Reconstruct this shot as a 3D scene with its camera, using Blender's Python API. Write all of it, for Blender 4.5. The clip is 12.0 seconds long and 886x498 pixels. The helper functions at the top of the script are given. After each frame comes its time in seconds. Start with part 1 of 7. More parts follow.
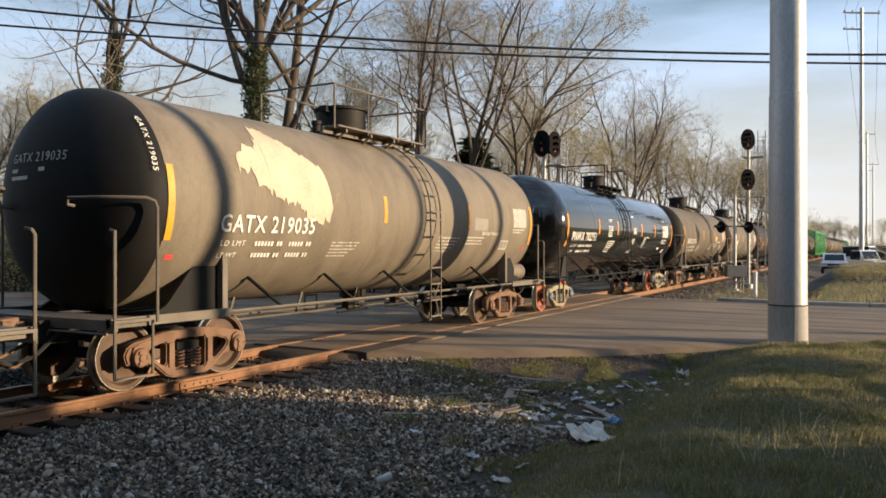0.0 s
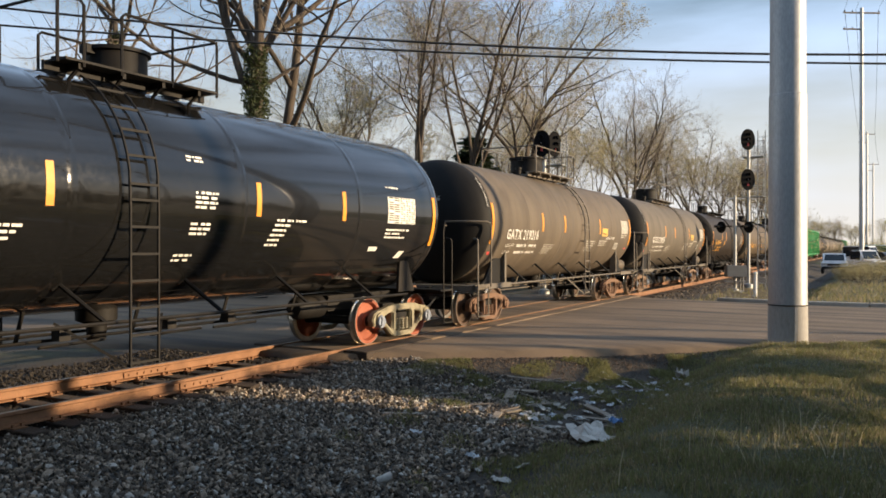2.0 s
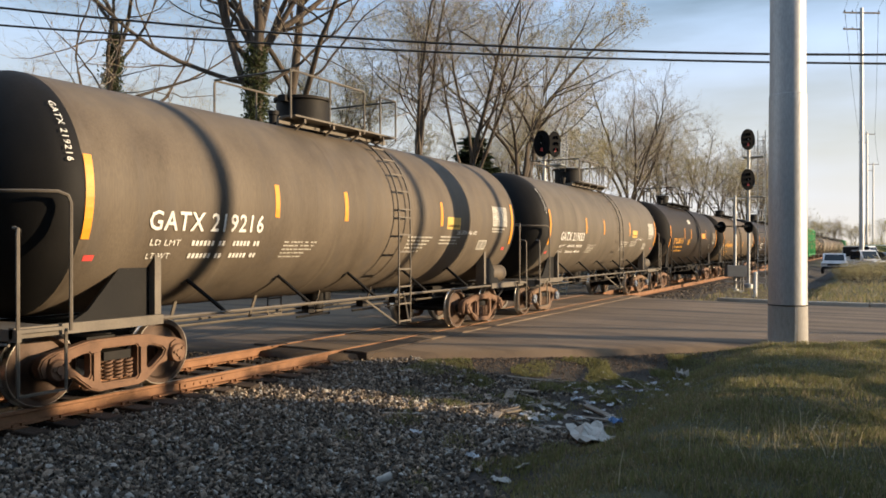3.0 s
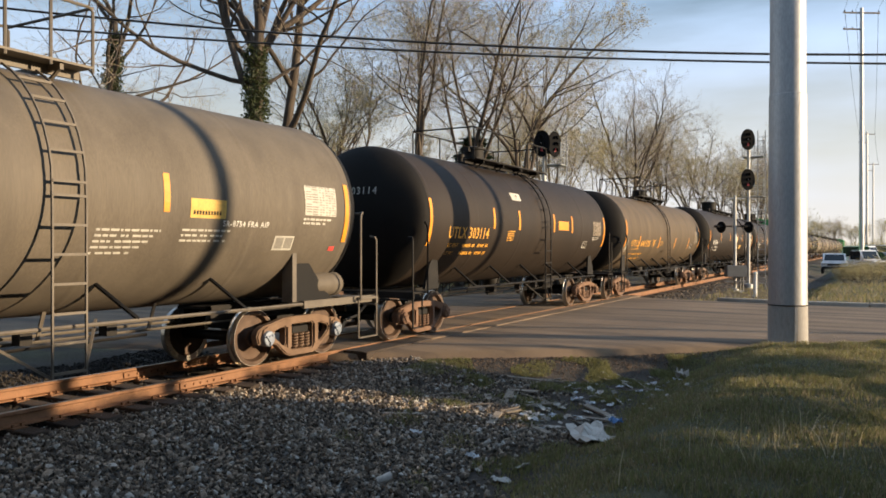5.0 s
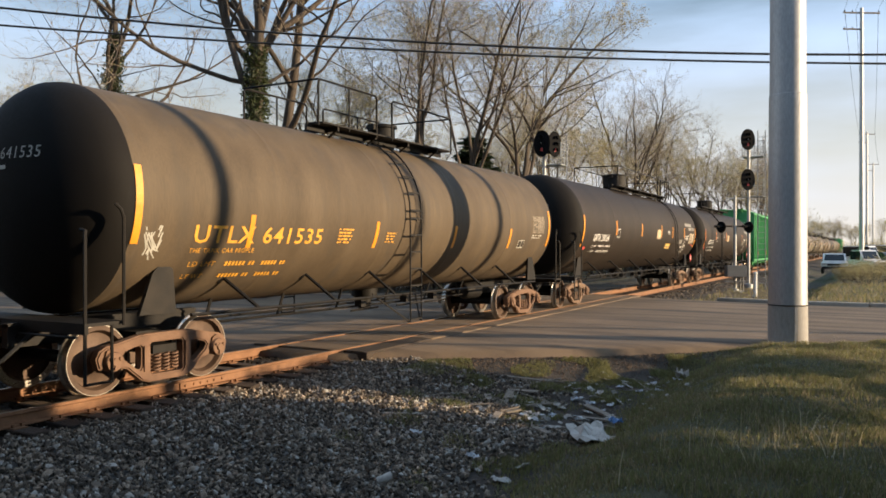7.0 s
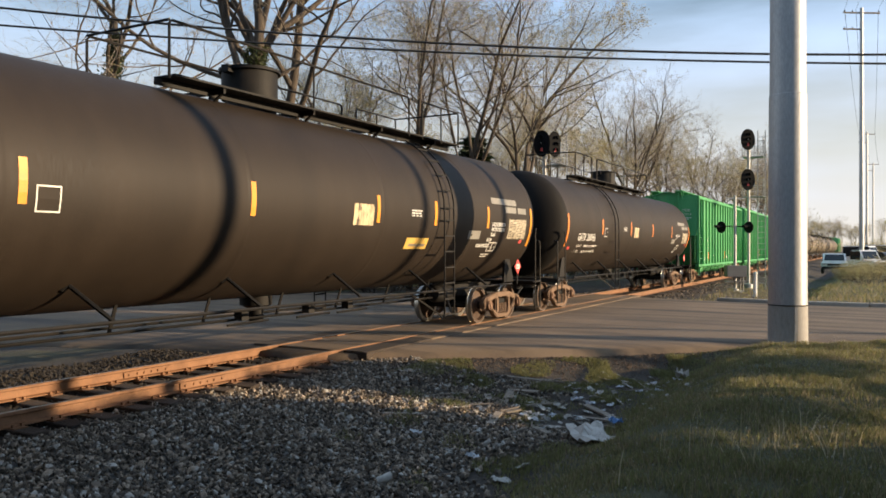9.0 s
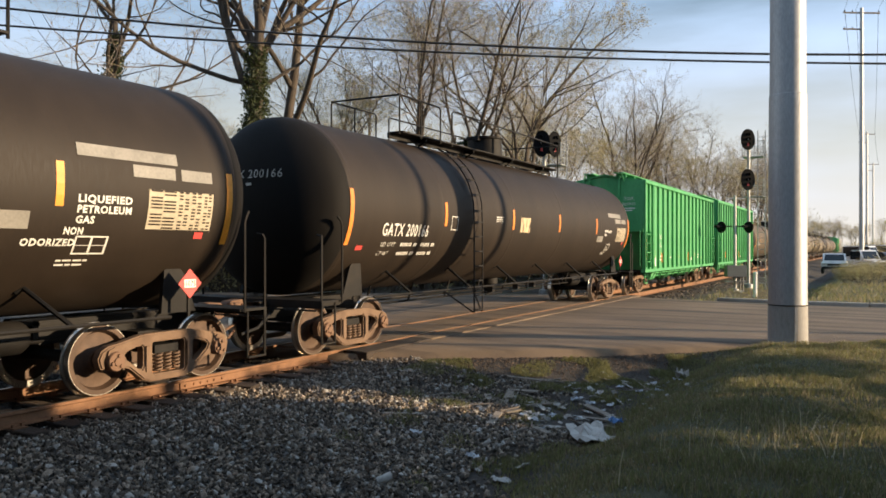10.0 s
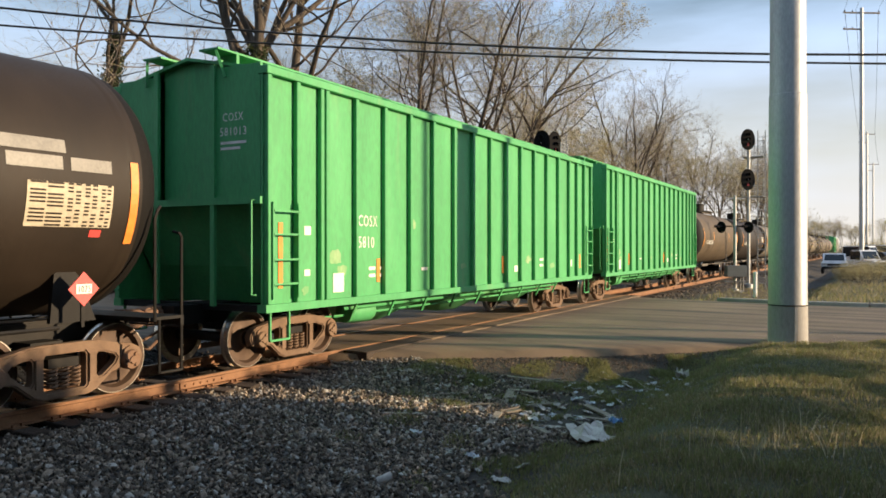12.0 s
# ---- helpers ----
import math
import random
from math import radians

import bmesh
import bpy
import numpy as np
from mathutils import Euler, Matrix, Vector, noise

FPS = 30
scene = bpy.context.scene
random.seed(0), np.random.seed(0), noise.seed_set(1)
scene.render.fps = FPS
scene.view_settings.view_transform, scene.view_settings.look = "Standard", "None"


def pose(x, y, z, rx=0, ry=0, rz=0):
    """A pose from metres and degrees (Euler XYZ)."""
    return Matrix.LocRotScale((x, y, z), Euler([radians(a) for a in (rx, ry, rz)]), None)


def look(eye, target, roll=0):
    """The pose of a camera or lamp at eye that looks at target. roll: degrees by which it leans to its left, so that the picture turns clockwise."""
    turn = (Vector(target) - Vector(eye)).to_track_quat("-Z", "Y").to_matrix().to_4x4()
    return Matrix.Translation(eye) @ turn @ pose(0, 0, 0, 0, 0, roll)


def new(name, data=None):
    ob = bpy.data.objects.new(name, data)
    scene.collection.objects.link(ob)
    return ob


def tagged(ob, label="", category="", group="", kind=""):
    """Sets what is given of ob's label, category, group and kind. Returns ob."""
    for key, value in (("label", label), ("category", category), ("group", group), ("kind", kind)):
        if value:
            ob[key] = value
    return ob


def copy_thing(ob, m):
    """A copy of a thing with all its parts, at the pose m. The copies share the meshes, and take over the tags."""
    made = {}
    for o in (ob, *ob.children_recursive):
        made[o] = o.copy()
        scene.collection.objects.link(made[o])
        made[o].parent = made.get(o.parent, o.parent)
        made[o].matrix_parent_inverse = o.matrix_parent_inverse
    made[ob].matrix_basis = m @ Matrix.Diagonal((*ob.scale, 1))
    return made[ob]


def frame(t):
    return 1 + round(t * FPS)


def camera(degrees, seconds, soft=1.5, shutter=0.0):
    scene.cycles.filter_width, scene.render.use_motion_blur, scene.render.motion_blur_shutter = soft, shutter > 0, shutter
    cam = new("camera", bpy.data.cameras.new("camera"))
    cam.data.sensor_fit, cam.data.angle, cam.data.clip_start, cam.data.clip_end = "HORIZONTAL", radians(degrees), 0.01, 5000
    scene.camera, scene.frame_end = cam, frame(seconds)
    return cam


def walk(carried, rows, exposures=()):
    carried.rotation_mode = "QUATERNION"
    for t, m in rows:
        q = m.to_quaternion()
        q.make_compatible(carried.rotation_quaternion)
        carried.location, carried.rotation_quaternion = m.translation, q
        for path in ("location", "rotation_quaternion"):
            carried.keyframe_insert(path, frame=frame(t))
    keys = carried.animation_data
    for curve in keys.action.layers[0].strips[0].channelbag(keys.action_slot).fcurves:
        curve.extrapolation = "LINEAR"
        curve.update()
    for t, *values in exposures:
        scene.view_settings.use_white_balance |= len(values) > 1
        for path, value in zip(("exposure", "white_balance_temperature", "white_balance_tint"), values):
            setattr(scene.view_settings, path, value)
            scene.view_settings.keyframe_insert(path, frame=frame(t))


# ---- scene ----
cam = camera(59.6, 12.0, soft=1.7)
VIEW = pose(0.0, 0.0, 1.888, 89.95, 0, -61.11)
walk(cam, [(0.0, VIEW), (12.0, VIEW)])

# ---- light ----
SUN_AZIMUTH, SUN_HEIGHT = -69.0, 11.0
world = bpy.data.worlds.new("evening_sky")
scene.world = world
world.use_nodes = True
wn, wl = world.node_tree.nodes, world.node_tree.links
wn.clear()
sky = wn.new("ShaderNodeTexSky")
sky.sky_type, sky.sun_disc = "NISHITA", False
sky.sun_elevation, sky.sun_rotation = radians(SUN_HEIGHT), radians(90 - SUN_AZIMUTH)
sky.air_density, sky.dust_density, sky.ozone_density = 1.2, 0.4, 1.6
w_co = wn.new("ShaderNodeTexCoord")
w_map = wn.new("ShaderNodeMapping")
w_map.inputs["Scale"].default_value = (1.0, 1.0, 5.0)
w_noise = wn.new("ShaderNodeTexNoise")
w_noise.inputs["Scale"].default_value = 2.3
w_noise.inputs["Detail"].default_value = 7.0
w_ramp = wn.new("ShaderNodeValToRGB")
w_ramp.color_ramp.elements[0].position, w_ramp.color_ramp.elements[1].position = 0.24, 0.74
w_mix = wn.new("ShaderNodeMix")
w_mix.data_type = "RGBA"
w_mix.inputs["B"].default_value = (5.9, 8.2, 11.8, 1)
w_sep = wn.new("ShaderNodeSeparateXYZ")
w_low = wn.new("ShaderNodeMapRange")
w_low.inputs["From Min"].default_value, w_low.inputs["From Max"].default_value = 0.0, 0.30
w_low.inputs["To Min"].default_value, w_low.inputs["To Max"].default_value = 0.9, 0.0
w_haze = wn.new("ShaderNodeMix")
w_haze.data_type = "RGBA"
w_haze.inputs["B"].default_value = (8.7, 8.0, 7.1, 1)
w_back = wn.new("ShaderNodeBackground")
w_back.inputs["Strength"].default_value = 0.068
w_out = wn.new("ShaderNodeOutputWorld")
wl.new(w_co.outputs["Generated"], w_map.inputs["Vector"])
wl.new(w_map.outputs["Vector"], w_noise.inputs["Vector"])
wl.new(w_noise.outputs["Fac"], w_ramp.inputs["Fac"])
wl.new(w_ramp.outputs["Color"], w_mix.inputs["Factor"])
wl.new(sky.outputs["Color"], w_mix.inputs["A"])
wl.new(w_co.outputs["Generated"], w_sep.inputs["Vector"])
wl.new(w_sep.outputs["Z"], w_low.inputs["Value"])
wl.new(w_low.outputs["Result"], w_haze.inputs["Factor"])
wl.new(w_mix.outputs["Result"], w_haze.inputs["A"])
wl.new(w_haze.outputs["Result"], w_back.inputs["Color"])
wl.new(w_back.outputs["Background"], w_out.inputs["Surface"])

sun_data = bpy.data.lights.new("sun", "SUN")
sun_data.energy, sun_data.angle, sun_data.color = 5.15, radians(0.6), (1.0, 0.765, 0.5)
sun = new("sun", sun_data)
sun_dir = Vector((math.cos(radians(SUN_AZIMUTH)), math.sin(radians(SUN_AZIMUTH)), math.tan(radians(SUN_HEIGHT))))
sun.matrix_world = look(sun_dir * 60, (0, 0, 0))
scene.view_settings.exposure = 0.73


# ---- materials ----
def ramp(nt, fac, stops):
    r = nt.nodes.new("ShaderNodeValToRGB")
    els = r.color_ramp.elements
    while len(els) < len(stops):
        els.new(0.5)
    for e, (p, col) in zip(els, stops):
        e.position, e.color = p, (*col, 1)
    nt.links.new(fac, r.inputs["Fac"])
    return r.outputs["Color"]


def noise_fac(nt, co, scale, detail=5.0, stretch=(1, 1, 1), rough=0.55):
    m = nt.nodes.new("ShaderNodeMapping")
    m.inputs["Scale"].default_value = stretch
    nt.links.new(co, m.inputs["Vector"])
    n = nt.nodes.new("ShaderNodeTexNoise")
    n.inputs["Scale"].default_value, n.inputs["Detail"].default_value = scale, detail
    n.inputs["Roughness"].default_value = rough
    nt.links.new(m.outputs["Vector"], n.inputs["Vector"])
    return n.outputs["Fac"]


def mixed(nt, fac, a, b, blend="MIX"):
    m = nt.nodes.new("ShaderNodeMix")
    m.data_type, m.blend_type = "RGBA", blend
    for key, v in (("Factor", fac), ("A", a), ("B", b)):
        if isinstance(v, (int, float)):
            m.inputs[key].default_value = v
        elif isinstance(v, tuple):
            m.inputs[key].default_value = (*v, 1)
        else:
            nt.links.new(v, m.inputs[key])
    return m.outputs["Result"]


def surface(name, base, dark=None, light=None, rough=0.7, metal=0.0, coarse=1.2, fine=30.0,
            bump=0.15, stretch=(1, 1, 1), island=False, each=False, grime=None, coat=0.0, sheen=0.5, vary=((0.0, 0.3), (0.6, 0.9), (1.0, 1.0))):
    """Node material: coarse blotches between dark and light, fine grain, bump; grime: (colour, stretch, scale, lo, hi)."""
    m = bpy.data.materials.new(name)
    m.use_nodes = True
    nt = m.node_tree
    b = nt.nodes["Principled BSDF"]
    dark = dark or tuple(v * 0.72 for v in base)
    light = light or tuple(min(1, v * 1.25) for v in base)
    co = nt.nodes.new("ShaderNodeTexCoord").outputs["Object"]
    col = ramp(nt, noise_fac(nt, co, coarse, 6, stretch), [(0.3, dark), (0.5, base), (0.72, light)])
    g = noise_fac(nt, co, fine, 4, stretch)
    col = mixed(nt, 0.35, col, ramp(nt, g, [(0.3, tuple(v * 0.6 for v in base)), (0.7, tuple(min(1, v * 1.35) for v in base))]))
    if grime:
        gc, gs, gk, lo, hi = grime
        f = ramp(nt, noise_fac(nt, co, gk, 6, gs), [(lo, (0, 0, 0)), (hi, (1, 1, 1))])
        col = mixed(nt, f, col, gc)
    if island or each:
        if island:
            r = nt.nodes.new("ShaderNodeNewGeometry").outputs["Random Per Island"]
        else:
            r = nt.nodes.new("ShaderNodeObjectInfo").outputs["Random"]
        col = mixed(nt, 1.0, col, ramp(nt, r, [(p, (v, v, v)) for p, v in vary]), "MULTIPLY")
    nt.links.new(col, b.inputs["Base Color"])
    rr = nt.nodes.new("ShaderNodeMapRange")
    rr.inputs["To Min"].default_value, rr.inputs["To Max"].default_value = max(0, rough - 0.12), min(1, rough + 0.12)
    nt.links.new(g, rr.inputs["Value"])
    nt.links.new(rr.outputs["Result"], b.inputs["Roughness"])
    b.inputs["Metallic"].default_value = metal
    b.inputs["Coat Weight"].default_value = coat
    b.inputs["Specular IOR Level"].default_value = sheen
    if bump:
        bp = nt.nodes.new("ShaderNodeBump")
        bp.inputs["Strength"].default_value, bp.inputs["Distance"].default_value = bump, 0.02
        nt.links.new(g, bp.inputs["Height"])
        nt.links.new(bp.outputs["Normal"], b.inputs["Normal"])
    return m


STREAK = (2.2, 2.2, 0.22)
M = {}
M["tan_paint"] = surface("weathered_tan_tank_paint", (0.183, 0.153, 0.115), (0.118, 0.098, 0.075), (0.23, 0.194, 0.15), 0.62, 0, 0.8, 24, 0.04, STREAK,
                         grime=((0.12, 0.10, 0.08), (1.5, 1.5, 0.15), 1.6, 0.52, 0.8), sheen=0.22)
M["grey_paint"] = surface("weathered_grey_tank_paint", (0.12, 0.096, 0.07), (0.068, 0.054, 0.04), (0.158, 0.128, 0.094), 0.62, 0, 0.8, 24, 0.04, STREAK,
                          grime=((0.10, 0.085, 0.07), (1.5, 1.5, 0.15), 1.8, 0.5, 0.8), sheen=0.22)
M["dun_paint"] = surface("weathered_dun_tank_paint", (0.125, 0.105, 0.08), (0.08, 0.067, 0.052), (0.162, 0.137, 0.106), 0.62, 0, 0.8, 24, 0.04, STREAK,
                         grime=((0.10, 0.085, 0.068), (1.5, 1.5, 0.15), 1.6, 0.52, 0.8), sheen=0.22)
M["brown_paint"] = surface("dull_brown_black_tank_paint", (0.0242, 0.0168, 0.0112), (0.0165, 0.0116, 0.008), (0.0335, 0.0238, 0.0165), 0.6, 0, 0.7, 22, 0.03, STREAK, sheen=0.25)
# brown tank paint with the shade of the unlit end put into its colour
M["head_brown_shaded"] = surface("shade_darkened_tank_end", (0.008, 0.0067, 0.0055), (0.005, 0.0042, 0.0035), (0.013, 0.0105, 0.0085), 0.75, 0, 0.9, 22, 0.03, sheen=0.2)
M["olive_paint"] = surface("dusty_olive_tank_paint", (0.102, 0.075, 0.047), (0.066, 0.049, 0.032), (0.135, 0.101, 0.065), 0.62, 0, 0.8, 24, 0.04, STREAK,
                           grime=((0.07, 0.058, 0.045), (1.5, 1.5, 0.15), 1.7, 0.5, 0.8), sheen=0.22)
M["gloss_black"] = surface("glossy_black_tank_paint", (0.010, 0.010, 0.010), None, None, 0.12, 0, 0.9, 14, 0.0, coat=0.6, sheen=0.5)
M["black"] = surface("flat_black_paint", (0.007, 0.0065, 0.006), (0.004, 0.004, 0.004), (0.013, 0.0115, 0.010), 0.7, 0, 1.5, 30, 0.08, sheen=0.25)
M["black_steel"] = surface("grimy_black_steel", (0.013, 0.0115, 0.01), (0.007, 0.0065, 0.006), (0.03, 0.024, 0.018), 0.65, 0.1, 2.0, 30, 0.1, sheen=0.25)
M["sill_grey"] = surface("dusty_grey_brown_steel", (0.13, 0.11, 0.085), (0.065, 0.055, 0.045), (0.18, 0.155, 0.12), 0.65, 0.1, 2.0, 30, 0.1)
M["rust_cast"] = surface("rusty_cast_steel", (0.17, 0.095, 0.057), (0.085, 0.05, 0.033), (0.24, 0.145, 0.09), 0.8, 0.1, 3.0, 40, 0.2)
M["dust_cast"] = surface("dusty_brown_cast_steel", (0.175, 0.108, 0.066), (0.085, 0.053, 0.034), (0.245, 0.165, 0.105), 0.8, 0.1, 3.0, 40, 0.2)
M["pale_cast"] = surface("pale_oily_cast_steel", (0.25, 0.22, 0.145), (0.07, 0.06, 0.042), (0.36, 0.33, 0.23), 0.6, 0.2, 4.0, 40, 0.2)
M["wheel"] = surface("brown_wheel_steel", (0.085, 0.052, 0.034), (0.042, 0.027, 0.019), (0.135, 0.088, 0.06), 0.65, 0.4, 4.0, 40, 0.1)
M["red_wheel"] = surface("red_oxide_wheel_steel", (0.3, 0.082, 0.04), (0.19, 0.05, 0.026), (0.37, 0.115, 0.058), 0.7, 0.1, 4.0, 40, 0.1)
M["tread"] = surface("polished_wheel_tread", (0.52, 0.48, 0.42), None, None, 0.3, 0.9, 5, 60, 0.03)
M["cap"] = surface("blue_grey_bearing_cap", (0.22, 0.25, 0.30), None, None, 0.5, 0.3, 6, 40, 0.1)
M["yellow"] = surface("yellow_reflective_sheet", (0.74, 0.29, 0.018), (0.6, 0.225, 0.014), (0.8, 0.34, 0.028), 0.45, 0, 5, 60, 0.02)
M["orange"] = surface("orange_reflective_sheet", (0.80, 0.25, 0.04), None, None, 0.45, 0, 5, 60, 0.02)
M["white_letter"] = surface("white_stencil_paint", (0.74, 0.72, 0.66), None, None, 0.6, 0, 6, 60, 0.02)
M["grey_letter"] = surface("faded_stencil_paint", (0.46, 0.44, 0.38), None, None, 0.6, 0, 6, 60, 0.02)
M["yellow_letter"] = surface("yellow_stencil_paint", (0.74, 0.36, 0.04), None, None, 0.6, 0, 6, 60, 0.02)
M["cream"] = surface("cream_scuffed_primer", (0.5, 0.43, 0.31), (0.37, 0.32, 0.235), (0.57, 0.5, 0.375), 0.7, 0, 2.0, 30, 0.05)
M["patch_grey"] = surface("grey_cover_paint", (0.24, 0.225, 0.195), None, None, 0.55, 0, 3.0, 30, 0.03)
M["red"] = surface("red_sign_paint", (0.62, 0.07, 0.06), None, None, 0.5, 0, 5, 50, 0.02)
M["green"] = surface("green_hopper_paint", (0.058, 0.325, 0.108), (0.044, 0.25, 0.082), (0.1, 0.41, 0.155), 0.6, 0, 0.9, 20, 0.04, (1.2, 1.2, 0.35),
                     grime=((0.16, 0.30, 0.13), (1.5, 1.5, 0.2), 1.3, 0.58, 0.85))
M["faded_green"] = surface("faded_green_primer", (0.21, 0.39, 0.17), (0.09, 0.33, 0.12), (0.4, 0.46, 0.28), 0.75, 0, 3.0, 16, 0.03, (1.4, 1.4, 0.7))
M["rail"] = surface("rusty_rail_steel", (0.225, 0.11, 0.052), (0.125, 0.06, 0.031), (0.31, 0.16, 0.08), 0.75, 0.1, 2.5, 40, 0.1)
M["rail_top"] = surface("worn_rail_head", (0.42, 0.33, 0.24), None, None, 0.35, 0.8, 2.5, 40, 0.03)
M["tie"] = surface("creosoted_timber", (0.075, 0.053, 0.037), (0.035, 0.026, 0.02), (0.14, 0.1, 0.07), 0.9, 0, 2.0, 14, 0.5, (1, 8, 8), each=True)
M["asphalt"] = surface("worn_asphalt", (0.19, 0.131, 0.081), (0.118, 0.083, 0.054), (0.25, 0.175, 0.11), 0.9, 0, 0.35, 60, 0.3, grime=((0.062, 0.047, 0.036), (1.1, 0.12, 1), 1.0, 0.47, 0.66))
M["concrete"] = surface("weathered_concrete", (0.34, 0.31, 0.26), None, None, 0.9, 0, 1.2, 40, 0.2)
M["galv"] = surface("galvanised_steel", (0.42, 0.42, 0.415), (0.36, 0.36, 0.36), (0.48, 0.48, 0.475), 0.46, 0.55, 1.4, 30, 0.03, (1, 1, 0.3))
M["pole_foot"] = surface("dirt_stained_galvanised_steel", (0.34, 0.32, 0.29), (0.25, 0.225, 0.19), (0.42, 0.4, 0.37), 0.75, 0.05, 1.6, 30, 0.05, (1, 1, 0.3))
M["silver"] = surface("aluminium_paint", (0.40, 0.40, 0.38), None, None, 0.5, 0.4, 2, 40, 0.05)
M["signal_grey"] = surface("grey_signal_paint", (0.15, 0.15, 0.145), None, None, 0.6, 0.2, 2, 40, 0.05)
M["signal_black"] = surface("black_signal_housing", (0.005, 0.005, 0.0055), (0.004, 0.004, 0.004), (0.008, 0.008, 0.008), 0.9, 0, 3, 40, 0.05, sheen=0.15)
M["cable"] = surface("black_cable_sheath", (0.02, 0.02, 0.02), None, None, 0.7, 0, 3, 40, 0.05)
M["wood_pole"] = surface("weathered_pole_timber", (0.24, 0.20, 0.155), None, None, 0.9, 0, 2.0, 20, 0.3, (6, 6, 0.6))
M["bark"] = surface("grey_brown_bark", (0.075, 0.058, 0.043), (0.035, 0.027, 0.021), (0.15, 0.118, 0.087), 0.95, 0, 1.4, 9, 1.0, (4, 4, 0.8))
M["twig"] = surface("pale_twigs", (0.26, 0.215, 0.16), (0.16, 0.132, 0.1), (0.35, 0.29, 0.215), 0.9, 0, 0.4, 8, 0.0)


def leaf_material(name, base, var, vary=((0.0, 0.3), (0.6, 0.9), (1.0, 1.0))):
    m = surface(name, base, tuple(v * 0.6 for v in base), var, 0.6, 0, 0.6, 9, 0.0, island=True, vary=vary)
    nt = m.node_tree
    b = nt.nodes["Principled BSDF"]
    b.inputs["Subsurface Weight"].default_value = 0.0
    tr = nt.nodes.new("ShaderNodeBsdfTranslucent")
    tr.inputs["Color"].default_value = (*var, 1)
    mx = nt.nodes.new("ShaderNodeMixShader")
    mx.inputs["Fac"].default_value = 0.3
    nt.links.new(b.outputs["BSDF"], mx.inputs[1])
    nt.links.new(tr.outputs["BSDF"], mx.inputs[2])
    nt.links.new(mx.outputs["Shader"], nt.nodes["Material Output"].inputs["Surface"])
    return m


M["bud"] = leaf_material("spring_buds", (0.47, 0.40, 0.18), (0.57, 0.50, 0.25))
M["leaf"] = leaf_material("young_leaves", (0.13, 0.16, 0.045), (0.20, 0.24, 0.07))
M["ivy"] = leaf_material("ivy_leaves", (0.045, 0.06, 0.02), (0.09, 0.11, 0.035))
M["needle"] = leaf_material("dark_needles", (0.025, 0.045, 0.022), (0.05, 0.075, 0.035))
M["grass"] = leaf_material("meadow_grass", (0.16, 0.175, 0.06), (0.40, 0.38, 0.15), ((0.0, 0.15), (0.6, 0.5), (0.9, 1.0)))
M["dry_grass"] = leaf_material("dry_grass_stalks", (0.34, 0.27, 0.15), (0.42, 0.34, 0.2))
M["notice"] = surface("torn_peeling_notice", (0.62, 0.47, 0.28), (0.16, 0.11, 0.065), (0.74, 0.60, 0.40), 0.7, 0, 9.0, 40, 0.1, (1.6, 1, 0.5), grime=((0.1, 0.075, 0.05), (2.5, 1, 0.7), 4.5, 0.53, 0.60))
M["warning"] = surface("faded_yellow_notice", (0.66, 0.41, 0.085), (0.54, 0.33, 0.07), (0.72, 0.48, 0.13), 0.6, 0, 4.0, 24, 0.05)
M["straw"] = surface("bleached_weed_straw", (0.62, 0.52, 0.34), (0.48, 0.39, 0.25), (0.7, 0.6, 0.42), 0.8, 0, 3.0, 30, 0.0)
M["stone"] = surface("ballast_stone", (0.34, 0.265, 0.192), (0.195, 0.15, 0.108), (0.52, 0.42, 0.31), 0.85, 0, 6.0, 60, 0.3, island=True,
                     vary=((0.0, 0.13), (0.5, 0.36), (0.8, 0.68), (0.95, 1.0)))
# stone colour holds both oil staining and the shade below the train
M["oily_shaded_stone"] = surface("oil_stained_shaded_ballast", (0.035, 0.028, 0.022), None, None, 0.85, 0, 6.0, 60, 0.3, island=True)
M["dull_panel"] = surface("dusty_faded_panel", (0.24, 0.195, 0.14), None, None, 0.7, 0, 4, 40, 0.02)
M["dirt"] = surface("dry_brown_dirt", (0.15, 0.105, 0.07), (0.08, 0.058, 0.04), (0.2, 0.145, 0.1), 0.95, 0, 3.0, 40, 0.3, island=True)
M["pale_stone"] = surface("pale_ballast_stone", (0.36, 0.335, 0.29), (0.22, 0.2, 0.17), (0.5, 0.47, 0.42), 0.9, 0, 6.0, 60, 0.3)
M["paper"] = surface("dirty_white_paper", (0.46, 0.43, 0.38), (0.24, 0.225, 0.195), (0.62, 0.595, 0.55), 0.8, 0, 6.0, 40, 0.1)
M["plastic"] = surface("pale_plastic_film", (0.50, 0.53, 0.56), None, None, 0.35, 0, 6.0, 40, 0.1)
M["blue"] = surface("blue_plastic", (0.07, 0.20, 0.42), None, None, 0.4, 0, 6.0, 40, 0.05)
M["white_car"] = surface("white_car_paint", (0.72, 0.72, 0.72), None, None, 0.3, 0, 2, 20, 0.0, coat=0.5)
M["dark_car"] = surface("dark_car_paint", (0.05, 0.055, 0.07), None, None, 0.3, 0, 2, 20, 0.0, coat=0.5)
M["glass"] = surface("dark_window_glass", (0.02, 0.025, 0.03), None, None, 0.08, 0, 2, 20, 0.0)
M["rubber"] = surface("tyre_rubber", (0.02, 0.02, 0.02), None, None, 0.85, 0, 6, 40, 0.1)
M["box_pale"] = surface("pale_boxcar_paint", (0.50, 0.46, 0.38), None, None, 0.7, 0, 1, 20, 0.05, STREAK)


